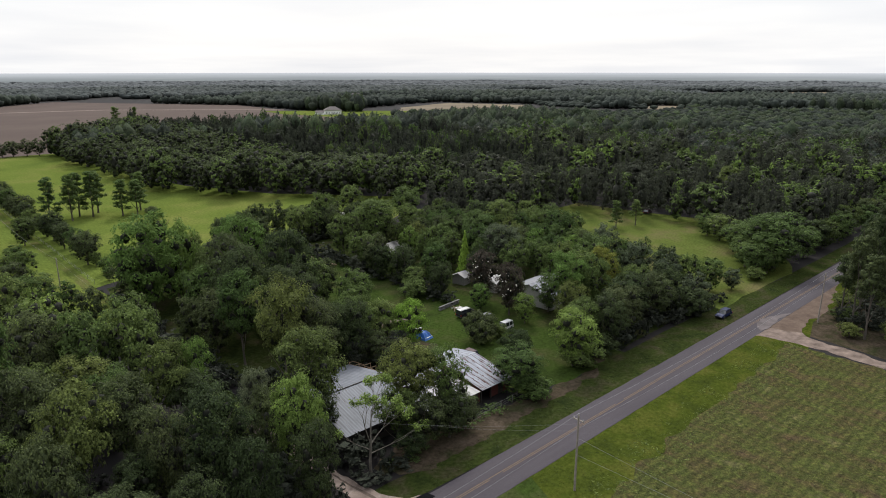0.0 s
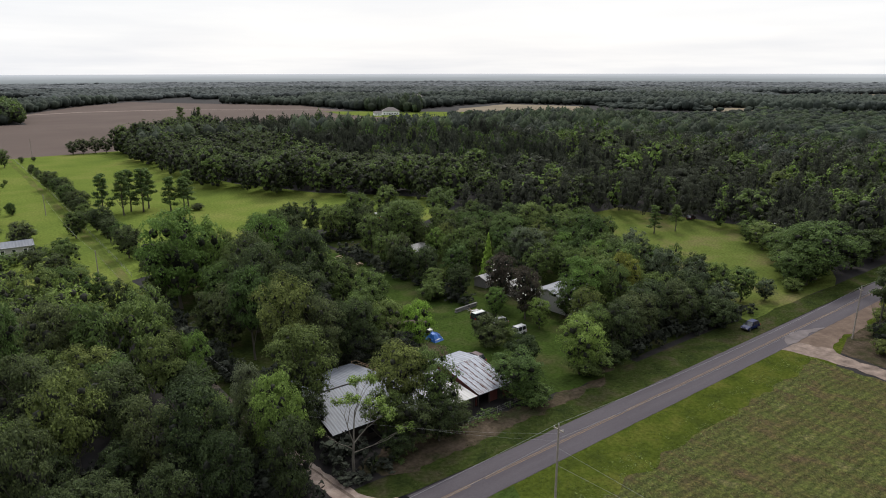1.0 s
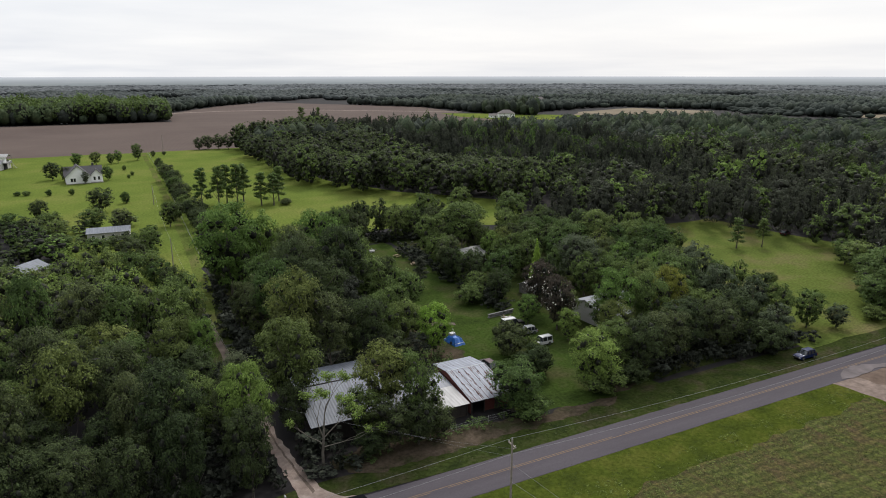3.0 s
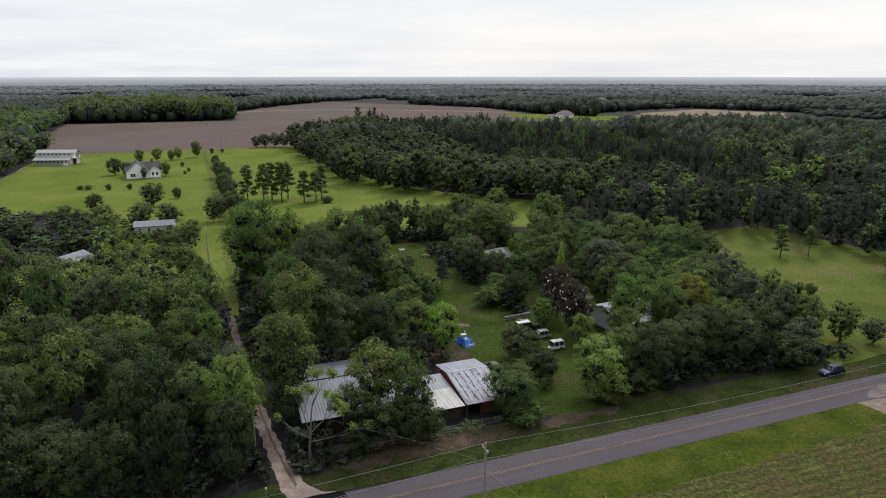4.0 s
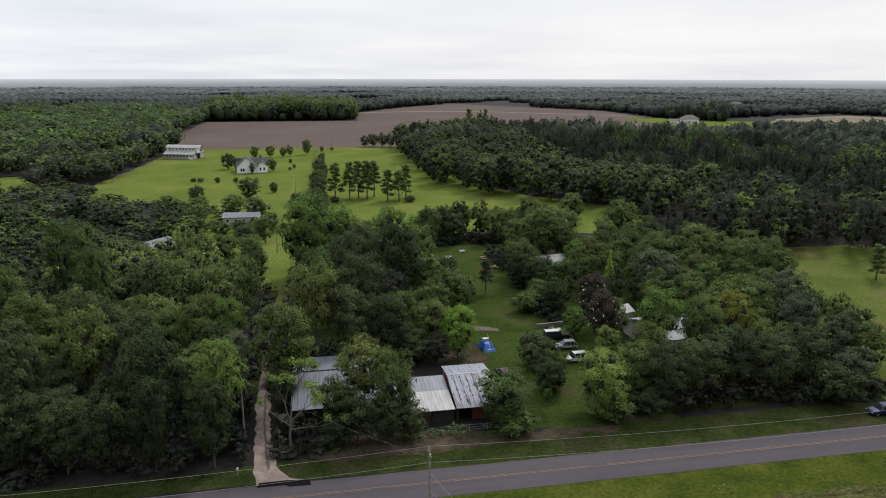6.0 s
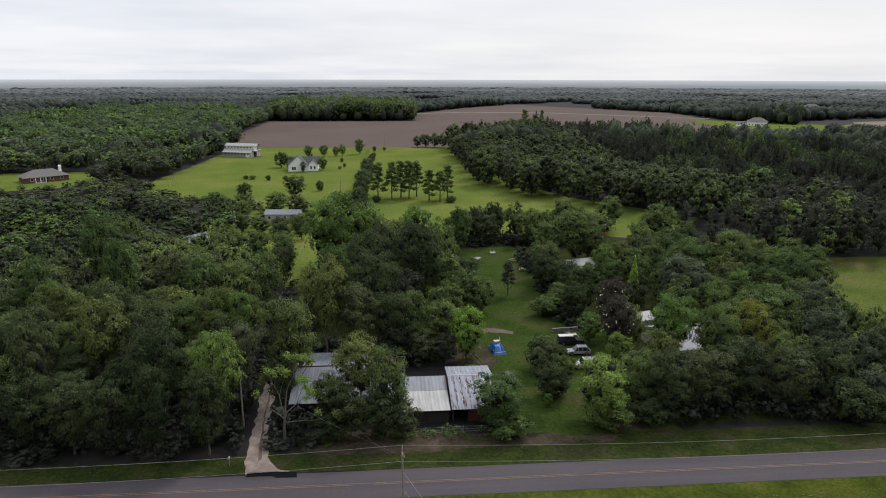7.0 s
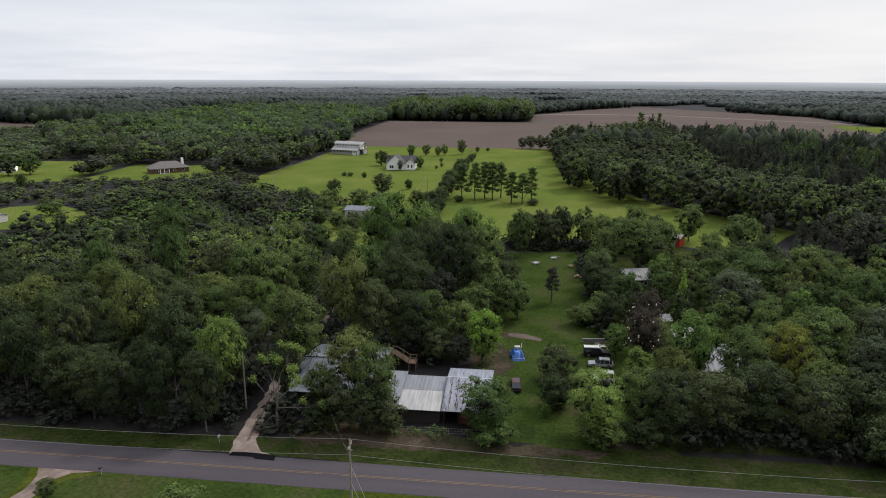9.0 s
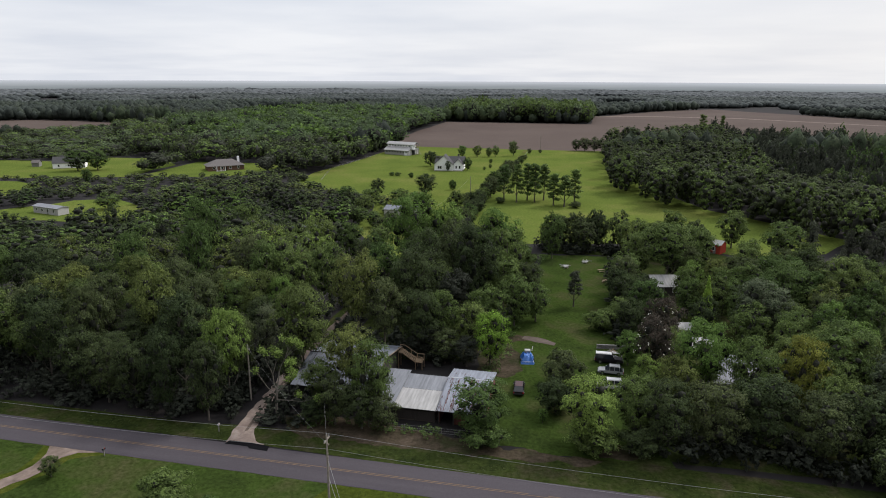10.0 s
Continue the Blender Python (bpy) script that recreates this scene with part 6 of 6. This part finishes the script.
tree(101.5, 118.0, 6.5, 3.6, "broad", "mid", "beside the grass yard", group="yard shrubs")
tree(102.0, 97.0, 7.0, 2.6, "broad", "bright", "beside the grass yard", group="yard shrubs")
tree(104.5, 86.0, 7.0, 2.6, "broad", "bright", "beside the grass yard", group="yard shrubs")
tree(101.0, 131.0, 9.5, 3.0, "broad", "dark", "beside the grass yard", group="yard shrubs")
tree(104.0, 139.0, 10.0, 3.4, "broad", "mid", "beside the grass yard", group="yard shrubs")
tree(189.0, 601.0, 23.0, 6.0, "pine", "mid", "above far woods", group="tall far trees")
tree(205.0, 603.0, 22.0, 4.0, "pine", "mid", "above far woods", group="tall far trees")
for x, y, h, r in ((-190, 303, 12, 6.5), (-181, 308, 12, 6.5), (-96, 208, 7, 5.0), (-150, 262, 8, 3)):
    tree(x, y, h, r, "broad", "mid", "on a distant lawn", group="distant lawn trees")


def bare_tree(x, y, h, seed):
    """A half-dead tree: pale forked limbs with a few tufts of fresh leaves."""
    t = thing("half_dead_tree", x, y, 0, 0, "half-dead pale tree with bright green tufts by the roadside", "tree")
    rng = random.Random(seed)
    bm = bmesh.new()
    tips = []

    def grow(p, d, ln, r, depth, spread):
        """A crooked limb in two pieces, with twigs from its end."""
        mid = p + d * ln * 0.5 + Vector((rng.uniform(-1, 1), rng.uniform(-1, 1), 0)) * ln * 0.07
        q = p + d * ln
        rod(bm, p, mid, r, r * 0.8, 6)
        rod(bm, mid, q, r * 0.8, r * 0.6, 6)
        if depth == 0:
            tips.append(q)
            return
        for k in range(2 if depth > 1 else 3):
            nd = (d + Vector((rng.uniform(-1, 1) * spread, rng.uniform(-1, 1) * spread, rng.uniform(-0.15, 0.4)))).normalized()
            grow(q, nd, ln * rng.uniform(0.55, 0.82), r * 0.56, depth - 1, spread)

    fork = Vector((0.2, 0.1, h * 0.34))
    rod(bm, Vector((0, 0, -0.2)), fork * 0.5 + Vector((-0.12, 0, 0)), 0.24, 0.19, 9)
    rod(bm, fork * 0.5 + Vector((-0.12, 0, 0)), fork, 0.19, 0.16, 9)
    grow(fork, Vector((0.12, 0.1, 1)).normalized(), h * 0.27, 0.13, 4, 0.5)
    grow(fork, Vector((-0.25, 0.1, 1)).normalized(), h * 0.22, 0.10, 4, 0.6)
    grow(fork, Vector((0.8, -0.1, 0.75)).normalized(), h * 0.2, 0.10, 4, 0.6)
    grow(fork * 0.7, Vector((1.0, -0.3, 0.22)).normalized(), h * 0.22, 0.085, 4, 0.55)
    grow(fork * 0.8, Vector((-0.8, 0.2, 0.6)).normalized(), h * 0.16, 0.07, 3, 0.6)
    part("trunk", bm, PALE_BARK, t)
    nrng = np.random.default_rng(seed)
    high = [v for v in tips if v.z > h * 0.62][::3][:26] + [v for v in tips if v.z <= h * 0.62][::9]
    pos = np.concatenate([np.array(v) + unit(nrng.normal(0, 1, (120, 3))) * nrng.uniform(0.1, 0.75, (120, 1)) for v in high])
    mesh_object("crown", quads_mesh("crown", sprays(pos, nrng.normal(0, 0.4, pos.shape) + np.array([0, 0, 0.7]), 0.12, nrng)), LEAF["bright"], t)
    taken.append((x, y, 2.5))


bare_tree(46.9, 64.2, 13.0, 11)


def thicket(name, plots, h, r, material, seed, label, size=0.4, cards=90, gap=2.6):
    rng = np.random.default_rng(seed)
    protos = [crown_broad(seed * 17 + k, 10, 5, max(10, cards // 9), 8, size * 1.6, 7, 0.0)[0] for k in range(6)]
    out = []
    for poly in plots:
        for x, y in scatter(poly, gap, seed):
            if rng.uniform() < 0.22:
                continue
            p = protos[rng.integers(6)].reshape(-1, 3)
            a = rng.uniform(0, 6.283)
            s, hh = rng.uniform(*r) / 5, rng.uniform(*h) / 10
            m = np.array([[math.cos(a) * s, math.sin(a) * s, 0], [-math.sin(a) * s, math.cos(a) * s, 0], [0, 0, hh]])
            out.append((p @ m + np.array([x, y, 0])).astype(np.float32))
    ob = mesh_object(name, quads_mesh(name, np.concatenate(out)), material)
    return tagged(ob, label, "undergrowth", "", "stuff")


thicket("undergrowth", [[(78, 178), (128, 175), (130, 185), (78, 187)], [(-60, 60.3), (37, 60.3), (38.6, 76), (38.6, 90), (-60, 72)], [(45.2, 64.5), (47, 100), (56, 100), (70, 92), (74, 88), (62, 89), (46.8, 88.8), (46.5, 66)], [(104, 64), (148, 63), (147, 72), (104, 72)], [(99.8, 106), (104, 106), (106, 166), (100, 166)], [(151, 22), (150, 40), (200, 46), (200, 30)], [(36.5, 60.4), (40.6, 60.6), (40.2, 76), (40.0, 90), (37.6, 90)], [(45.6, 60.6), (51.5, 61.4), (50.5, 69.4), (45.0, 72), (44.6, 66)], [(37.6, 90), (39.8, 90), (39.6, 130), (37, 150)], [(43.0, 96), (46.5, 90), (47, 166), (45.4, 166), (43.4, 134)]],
        (1.2, 4.2), (1.2, 2.6), LEAF["understorey"], 41, "undergrowth in shade-dark leaves along the edge of the woods", 0.42, 110, 2.4)
thicket("roadside_weeds", [[(50, 62.5), (78, 63.2), (78, 65.2), (50, 66)], [(76, 84), (79, 84), (80, 118), (77, 118)], [(78, 120), (82, 120), (82, 174), (78, 174)]],
        (0.4, 1.5), (0.6, 1.4), LEAF["mid"], 42, "low weeds and vines by fence and yard edge", 0.3, 40, 1.5)


def tufts(name, poly, count, h, material, seed, label):
    """Grass and weed tufts: narrow upright blades leaning all ways."""
    rng = np.random.default_rng(seed)
    xs, ys = [p[0] for p in poly], [p[1] for p in poly]
    p = np.stack([rng.uniform(min(xs), max(xs), count), rng.uniform(min(ys), max(ys), count)], 1)
    clump = np.array([noise.noise(Vector((a / 3.5, b / 3.5, seed))) + 0.5 * noise.noise(Vector((a / 0.9, b / 0.9, seed))) for a, b in p])
    p = p[np.array([inside(a, b, poly) and not (41.0 < a < 50.0 and b > 55.8) and not (9 < a < 28.5 and b < 50) for a, b in p]) & (clump > -0.05)]
    n = len(p)
    a = rng.uniform(0, 6.283, n)
    hh = rng.uniform(*h, n)[:, None]
    side = np.stack([np.cos(a), np.sin(a), np.zeros(n)], 1) * hh * rng.uniform(0.3, 0.7, (n, 1))
    top = np.stack([rng.normal(0, 0.8, n), rng.normal(0, 0.8, n), np.full(n, 0.45)], 1) * hh
    b = np.concatenate([p, np.full((n, 1), 0.03)], 1)
    ob = mesh_object(name, quads_mesh(name, np.stack([b - side, b + side, b + side * 0.7 + top, b - side * 0.7 + top * 0.9], 1)), material)
    return tagged(ob, label, "grass", "", "stuff")


WEED = foliage("field_weeds", (0.050, 0.052, 0.020), (0.110, 0.112, 0.042))
BLADE = foliage("verge_grass_blades", (0.032, 0.044, 0.011), (0.062, 0.080, 0.018))
tufts("field_weeds", [(132, 42), (133, 33), (150, -10), (60, -10), (54, 28), (60, 37), (70, 40), (100, 41)], 90000, (0.06, 0.19), WEED, 51, "weeds and dry stalks in the rough crop field")
tufts("verge_grass", [(-20, 49.6), (132, 49.6), (131, 44), (100, 42), (70, 41), (58, 38), (20, 30), (-20, 34)], 22000, (0.05, 0.14), BLADE, 52, "longer grass on the roadside verge")
# these blades get the roadside shade put into their green
tufts("north_verge_grass", [(-20, 56.4), (180, 56.4), (180, 60.5), (-20, 60.5)], 6000, (0.06, 0.2), foliage("shaded_grass_blades", (0.020, 0.028, 0.010), (0.044, 0.056, 0.018)), 53, "longer grass beside the road in a shaded green")
tufts("field_edge_weeds", [(56, 33.0), (60, 40.5), (70, 44.4), (100, 45.6), (134, 47.0), (134.4, 39.0), (100, 37.4), (70, 35.8)], 12000, (0.06, 0.2), LEAF["olive"], 54, "taller weeds along the edge of the crop field")


def blossoms(x, y, h, r, seed):
    """White flowers on a magnolia's crown."""
    rng = np.random.default_rng(seed)
    d = unit(rng.normal(0, 1, (60, 3)))
    d[:, 2] = np.abs(d[:, 2]) * 0.9 - 0.2
    pos = d * np.array([r, r, h * 0.46]) * 1.02 + np.array([x, y, h * 0.52])
    ob = mesh_object("magnolia_flowers", quads_mesh("magnolia_flowers", sprays(pos, d, 0.17, rng, 0.9)), PETAL)
    return tagged(ob, "white flowers scattered over a dark magnolia crown", "flowers", "", "stuff")


PETAL = plain("white_petals", (0.55, 0.52, 0.46), 0.7, 0, 0.1)
blossoms(105.8, 91.6, 12.4, 3.6, 71)
blossoms(108.4, 102.2, 12.4, 4.0, 72)


# ---- woods too many to count ----
def mixed_mesh(name, *a):
    return mesh_object(name, mixed_data(name, *a), None)


def crown_lump(rng, form):
    """A far crown as one uneven lump, 10 m high and 4 m in radius."""
    bv, bt = form
    w = 0.98 + 0.16 * np.sin(bv[:, :1] * 4 + rng.uniform(0, 6)) * np.sin(bv[:, 1:2] * 4 + rng.uniform(0, 6)) + rng.uniform(-0.12, 0.12, (len(bv), 1))
    return bv * w * np.array([4.0, 4.0, 5.2]) + np.array([0, 0, 4.8]), bt


def crown_dome(rng, cards, size, squat):
    """A rounded, lumpy crown of leaf sprays over a closed dome, 10 m high and 4 m in radius."""
    ph = rng.uniform(0, 6.283, 8)

    def swell(d):
        a = np.sin(3.3 * d[:, 0] + ph[0]) * np.sin(3.7 * d[:, 1] + ph[1]) * 0.20
        b = np.sin(6.3 * d[:, 0] + ph[2]) * np.sin(6.7 * d[:, 1] + ph[3]) * np.sin(5.2 * d[:, 2] + ph[4]) * 0.26
        c = np.sin(11.1 * d[:, 0] + ph[5]) * np.sin(10.3 * d[:, 1] + ph[6]) * np.sin(9.7 * d[:, 2] + ph[7]) * 0.14
        return (1 + a + b + c)[:, None]

    d = unit(rng.normal(0, 1, (cards, 3)))
    d[:, 2] = np.where(d[:, 2] < -0.62, -d[:, 2], d[:, 2])
    scale = np.array([4.0, 4.0, 5.0 * squat])
    mid = np.array([0, 0, 10 - 5.0 * squat])
    pos = d * swell(d) * scale * (1.06 - 0.3 * rng.uniform(0, 1, (cards, 1)) ** 2.2) + mid
    eps = 0.09
    tilt = np.concatenate([swell(unit(d + eps * np.eye(3)[k])) - swell(unit(d - eps * np.eye(3)[k])) for k in range(3)], 1) / (2 * eps)
    q = sprays(pos, d - 0.75 * tilt, size, rng)
    bv, bt = BALL_ROUGH
    v = bv * swell(bv) * scale * np.array([0.72, 0.72, 0.8]) + mid
    v[:, 2] = np.maximum(v[:, 2], 0.0)
    return v, bt, q.reshape(-1, 3)


def crown_lobed(rng, seed, cards, size):
    """A crown of leaf masses with sprays over dark shade lumps, 10 m high and 4 m in radius."""
    q, lb = crown_broad(seed, 10, 4, cards // 10, 9, size, 15 + seed % 5, 0.04, 0.72)
    v, t = cores(lb, 0.62, rng)
    return v, t, q.reshape(-1, 3)


def crown_needles(rng, seed, cards, size):
    """A pine's crown of tufted boughs round a thin core, 10 m high."""
    q = crown_pine(seed, 10, 3.4, cards, size, 0.16)
    v, t = cores([(0, 0, 4.4, 1.6, 3.0), (0, 0, 7.2, 0.9, 2.0)], 0.8, rng)
    return v, t, q.reshape(-1, 3)


def cloud(name, plots, label, size, cards, tones, seed, kinds=("broad",), h=(9, 13), r=(3.2, 4.8)):
    """One mesh of many trees over some plots: ((corners, gap), ...)."""
    rng = np.random.default_rng(seed)
    protos = [crown_needles(rng, 300 + seed * 20 + k, cards, size) if kinds[k % len(kinds)] == "pine" else crown_lobed(rng, 400 + seed * 20 + k, cards, size) if cards > 280 else crown_dome(rng, cards, size, rng.uniform(0.72, 1.0)) for k in range(12)]
    names = tones.split()
    V, T, Q, TT, QT, n = [], [], [], [], [], 0
    for poly, gap in plots:
        for x, y in scatter(poly, gap, seed + int(gap * 10)):
            if any((x - a) ** 2 + (y - b) ** 2 < (0.6 * (4 + c)) ** 2 for a, b, c in taken) or any(inside(x, y, p) for p in CLEAR):
                continue
            k = int(rng.integers(len(protos)))
            v, t, q = protos[k]
            a = rng.uniform(0, 6.283)
            u = rng.uniform(0, 1)
            s = (r[0] + (r[1] - r[0]) * u ** 1.6) / 4
            hh = (h[0] + (h[1] - h[0]) * (0.6 * u + 0.4 * rng.uniform(0, 1))) / 10 * (1 + 0.35 * noise.noise(Vector((x / 40, y / 40, seed))))
            if inside(x, y, LOW_WEST) or inside(x, y, LOW_LAWN):
                hh *= 0.5
            m = np.array([[math.cos(a) * s, math.sin(a) * s, 0], [-math.sin(a) * s, math.cos(a) * s, 0], [0, 0, hh]])
            stand = noise.noise(Vector((x / 34, y / 34, seed + 3))) + rng.uniform(-0.6, 0.6)
            tone = 0 if kinds[k % len(kinds)] == "pine" else int(min(len(names) - 1, max(0, (stand + 0.55) / 1.1 * len(names))))
            V.append(v @ m + np.array([x, y, 0]))
            Q.append(q @ m + np.array([x, y, 0]))
            T.append(t + n)
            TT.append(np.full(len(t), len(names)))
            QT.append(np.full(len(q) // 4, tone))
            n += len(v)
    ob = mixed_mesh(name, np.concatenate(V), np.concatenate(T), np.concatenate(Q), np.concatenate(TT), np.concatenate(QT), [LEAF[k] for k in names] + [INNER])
    return tagged(ob, label, "woods", "", "stuff")


def canopy(name, r0, r1, gap, h, r, materials, seed, open_from, label, form, cards=0, size=0.5):
    """Far canopy over a wide sector: uneven crowns, with sprays where they are near enough to tell; stands of one tone lie in belts."""
    rng = np.random.default_rng(seed)
    protos = []
    for k in range(12):
        v, t = crown_lump(rng, form)
        q = np.zeros((0, 3))
        if cards:
            d = unit(rng.normal(0, 1, (cards, 3)))
            d[:, 2] = np.abs(d[:, 2])
            q = sprays(d * rng.uniform(0.92, 1.1, (cards, 1)) * np.array([4, 4, 5.2]) + np.array([0, 0, 4.8]), d, size, rng).reshape(-1, 3)
        protos.append((v, t, q))
    V, T, TT, Q, QT, n = [], [], [], [], [], 0
    rad = r0
    while rad < r1:
        m = int(radians(136) * rad / gap)
        for k in range(m):
            a = radians(-56) + radians(136) * (k + rng.uniform(0, 1)) / m
            d = rad + rng.uniform(-0.5, 0.5) * gap
            x, y = 60 + d * math.sin(a), d * math.cos(a)
            if y < 40 or any(inside(x, y, p) for p in OPEN + CLEAR):
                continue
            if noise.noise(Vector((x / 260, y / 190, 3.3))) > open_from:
                continue
            s = rng.uniform(*r) / 4
            hh = rng.uniform(*h) / 10 * (1 + 0.4 * noise.noise(Vector((x / 160, y / 160, 7))))
            if inside(x, y, LOW_STUBBLE) or inside(x, y, LOW_EAST) or inside(x, y, LOW_WEST):
                hh *= 0.45
            v, t, q = protos[rng.integers(12)]
            V.append(v * np.array([s, s, hh]) + np.array([x, y, max(0.0, rad - 2500) * 0.0075]))
            Q.append(q * np.array([s, s, hh]) + np.array([x, y, 0]))
            T.append(t + n)
            patch = noise.noise(Vector((x / 170, y / 120, 11))) + rng.uniform(-0.22, 0.22)
            tone = int(min(len(materials) - 1, max(0, (patch + 0.6) / 1.2 * len(materials))))
            TT.append(np.full(len(t), tone))
            QT.append(np.full(len(q) // 4, tone))
            n += len(v)
        rad += gap * 0.9
    ob = mixed_mesh(name, np.concatenate(V), np.concatenate(T), np.concatenate(Q), np.concatenate(TT), np.concatenate(QT), materials)
    return tagged(ob, label, "woods", "", "stuff")


# clearings round the houses to the west
CLEAR = [[(640, 880), (740, 950), (770, 1020), (700, 1040)], LAWN_B, LAWN_C, LAWN_D, LAWN_E, FIELD_W, PASTURE_W, *FAR_FIELDS]
# stands kept low so the camera sees fields and lawns behind them
LOW_STUBBLE = [(470, 470), (700, 400), (880, 640), (780, 720), (668, 560), (560, 660), (470, 600)]
LOW_LAWN = [(-150, 136), (-70, 136), (-66, 190), (-160, 190)]
LOW_WEST = [(-140, 290), (-260, 290), (-470, 500), (-385, 585)]
LOW_EAST = [(480, 150), (700, 130), (900, 220), (860, 520), (640, 430), (480, 400)]
# open plots that far canopy keeps off, partly cleared for the camera's view
OPEN = [
    [(-80, 480), (105, 480), (420, 430), (480, 560), (490, 690), (480, 800), (480, 960), (300, 1260), (185, 1120), (90, 945), (92, 795), (-80, 795)],
    [(430, 800), (520, 700), (548, 760), (760, 830), (830, 680), (710, 520), (600, 520), (570, 590), (420, 640), (420, 730)],
    [(-60, 180), (-60, 490), (110, 490), (130, 190)],
    [(-62, 330), (-82, 800), (-200, 880), (-300, 900), (-420, 560), (-420, 400), (-260, 300)],
]
cloud("woods_behind_meadow", [([(106, 478), (104, 380), (105, 300), (123, 264), (142, 247), (166, 212), (190, 190), (215, 235), (180, 330), (200, 470), (190, 600)], 9.0)], "dense green broadleaf woods behind the meadow", 0.34, 480, "dark mid dark mid dark", 5, ("broad",), (8, 19), (3.6, 7.0))
cloud("woods_pine", [([(215, 235), (250, 180), (330, 300), (300, 430), (190, 600), (200, 470), (180, 330)], 6.6)], "dull green pine woods", 0.54, 180, "pine dark pine olive mid", 15, ("pine", "pine", "pine", "broad"), (11, 19), (2.6, 4.8))
cloud("woods_east", [([(152, 170), (174, 150), (206, 144), (215, 122), (221, 104), (207, 82), (192, 70), (260, 62), (340, 62), (340, 300), (330, 300), (250, 180), (215, 235), (190, 190)], 7.4)], "dense dark pine and oak woods", 0.38, 400, "pine dark mid dark olive mid bright", 6, ("pine", "broad", "pine"), (9, 20), (3.0, 6.6))
cloud("woods_far_east", [([(340, 62), (480, 62), (480, 420), (330, 420), (340, 300)], 8.6)], "mixed woods beyond the meadow", 0.55, 170, "pine dark far dark dark mid", 16, ("pine", "broad", "broad"), (8, 15), (3.4, 7.0))
cloud("woods_west", [([(-60, 62), (-60, 118), (-25, 128), (10, 160), (-20, 165), (-60, 168), (-150, 165), (-260, 150), (-260, 62)], 7.4)], "mixed broadleaf woods", 0.36, 330, "dark mid dark mid olive olive", 7, ("broad", "broad", "pine"), (6, 15), (3.0, 6.4))
cloud("woods_beyond_lane", [([(-45, 112), (37.0, 112), (33, 132), (24, 150), (10, 158), (-25, 128)], 6.0)], "mixed broadleaf trees west of the lane", 0.22, 900, "dark mid olive mid mid bright", 29, ("broad",), (8, 14.5), (3.2, 5.2))
cloud("thickets_west", [([(-60, 168), (-20, 165), (10, 160), (20, 154), (20, 172), (8, 198), (3, 225), (-70, 225)], 6.8)], "young trees and thickets beside the woods", 0.36, 300, "dark mid dark olive mid bright", 17, ("broad",), (4, 11.5), (2.0, 5.6))
cloud("scrub_west", [([(-62, 168), (-72, 225), (-260, 225), (-260, 150), (-150, 165)], 9.0)], "low scrub and young trees round small lawns", 0.36, 300, "dark mid dark olive", 19, ("broad",), (1.6, 5.5), (2.0, 4.6))
cloud("thickets_north_west", [([(33, 225), (33, 240), (2, 258), (-44, 286), (-62, 330), (-120, 300), (-260, 300), (-260, 225)], 7.4)], "low thickets before the far lawns", 0.42, 284, "dark dark mid olive mid", 18, ("broad",), (1.2, 4.4), (1.8, 4.2))
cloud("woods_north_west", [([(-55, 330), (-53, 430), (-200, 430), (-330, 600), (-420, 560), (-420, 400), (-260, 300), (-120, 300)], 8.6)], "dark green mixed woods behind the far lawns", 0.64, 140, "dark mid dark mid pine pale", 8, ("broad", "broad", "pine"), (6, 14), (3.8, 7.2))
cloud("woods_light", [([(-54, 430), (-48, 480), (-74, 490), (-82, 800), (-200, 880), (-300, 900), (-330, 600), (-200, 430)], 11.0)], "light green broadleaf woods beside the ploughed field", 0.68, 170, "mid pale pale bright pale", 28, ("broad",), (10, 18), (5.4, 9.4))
cloud("woods_beyond_field", [([(-82, 800), (92, 800), (96, 945), (-82, 960)], 10.5)], "block of broadleaf trees beyond the ploughed field", 0.7, 200, "mid pale mid", 9, ("broad",), (17, 25), (6.5, 10))
canopy("woods_middle_distance", 450, 900, 9.4, (10, 19), (3.8, 6.4), MID_WOODS, 11, 0.3, "distant mixed woods with small clearings", BALL_PLAIN, 24, 0.75)
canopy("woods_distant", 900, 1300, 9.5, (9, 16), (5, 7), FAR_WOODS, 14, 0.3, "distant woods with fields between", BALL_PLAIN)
canopy("woods_far", 1300, 1900, 13, (8, 12), (7.5, 11), HAZE_GREY, 12, 0.35, "far woods with grey haze in their colour", BALL_PLAIN)
canopy("woods_farthest", 1900, 2700, 19, (8, 11), (12, 17), HAZE_PALE_WOODS, 13, 0.45, "woods near the horizon with pale haze in their colour", BALL_PLAIN)


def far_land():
    """The last land: woods and fields on a belt raised to the camera's skyline."""
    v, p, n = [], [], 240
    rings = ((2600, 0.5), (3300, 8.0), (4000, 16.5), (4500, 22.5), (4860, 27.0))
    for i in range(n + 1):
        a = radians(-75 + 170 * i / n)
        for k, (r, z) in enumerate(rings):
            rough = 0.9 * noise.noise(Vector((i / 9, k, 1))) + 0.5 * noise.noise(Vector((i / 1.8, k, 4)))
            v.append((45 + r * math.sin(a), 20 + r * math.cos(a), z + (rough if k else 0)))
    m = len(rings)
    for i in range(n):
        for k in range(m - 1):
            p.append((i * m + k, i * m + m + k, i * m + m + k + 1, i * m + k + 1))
    return tagged(faces("backdrop", v, p, HAZE_DISTANCE), "woods and fields towards the horizon with haze painted in", "backdrop", "", "structure")


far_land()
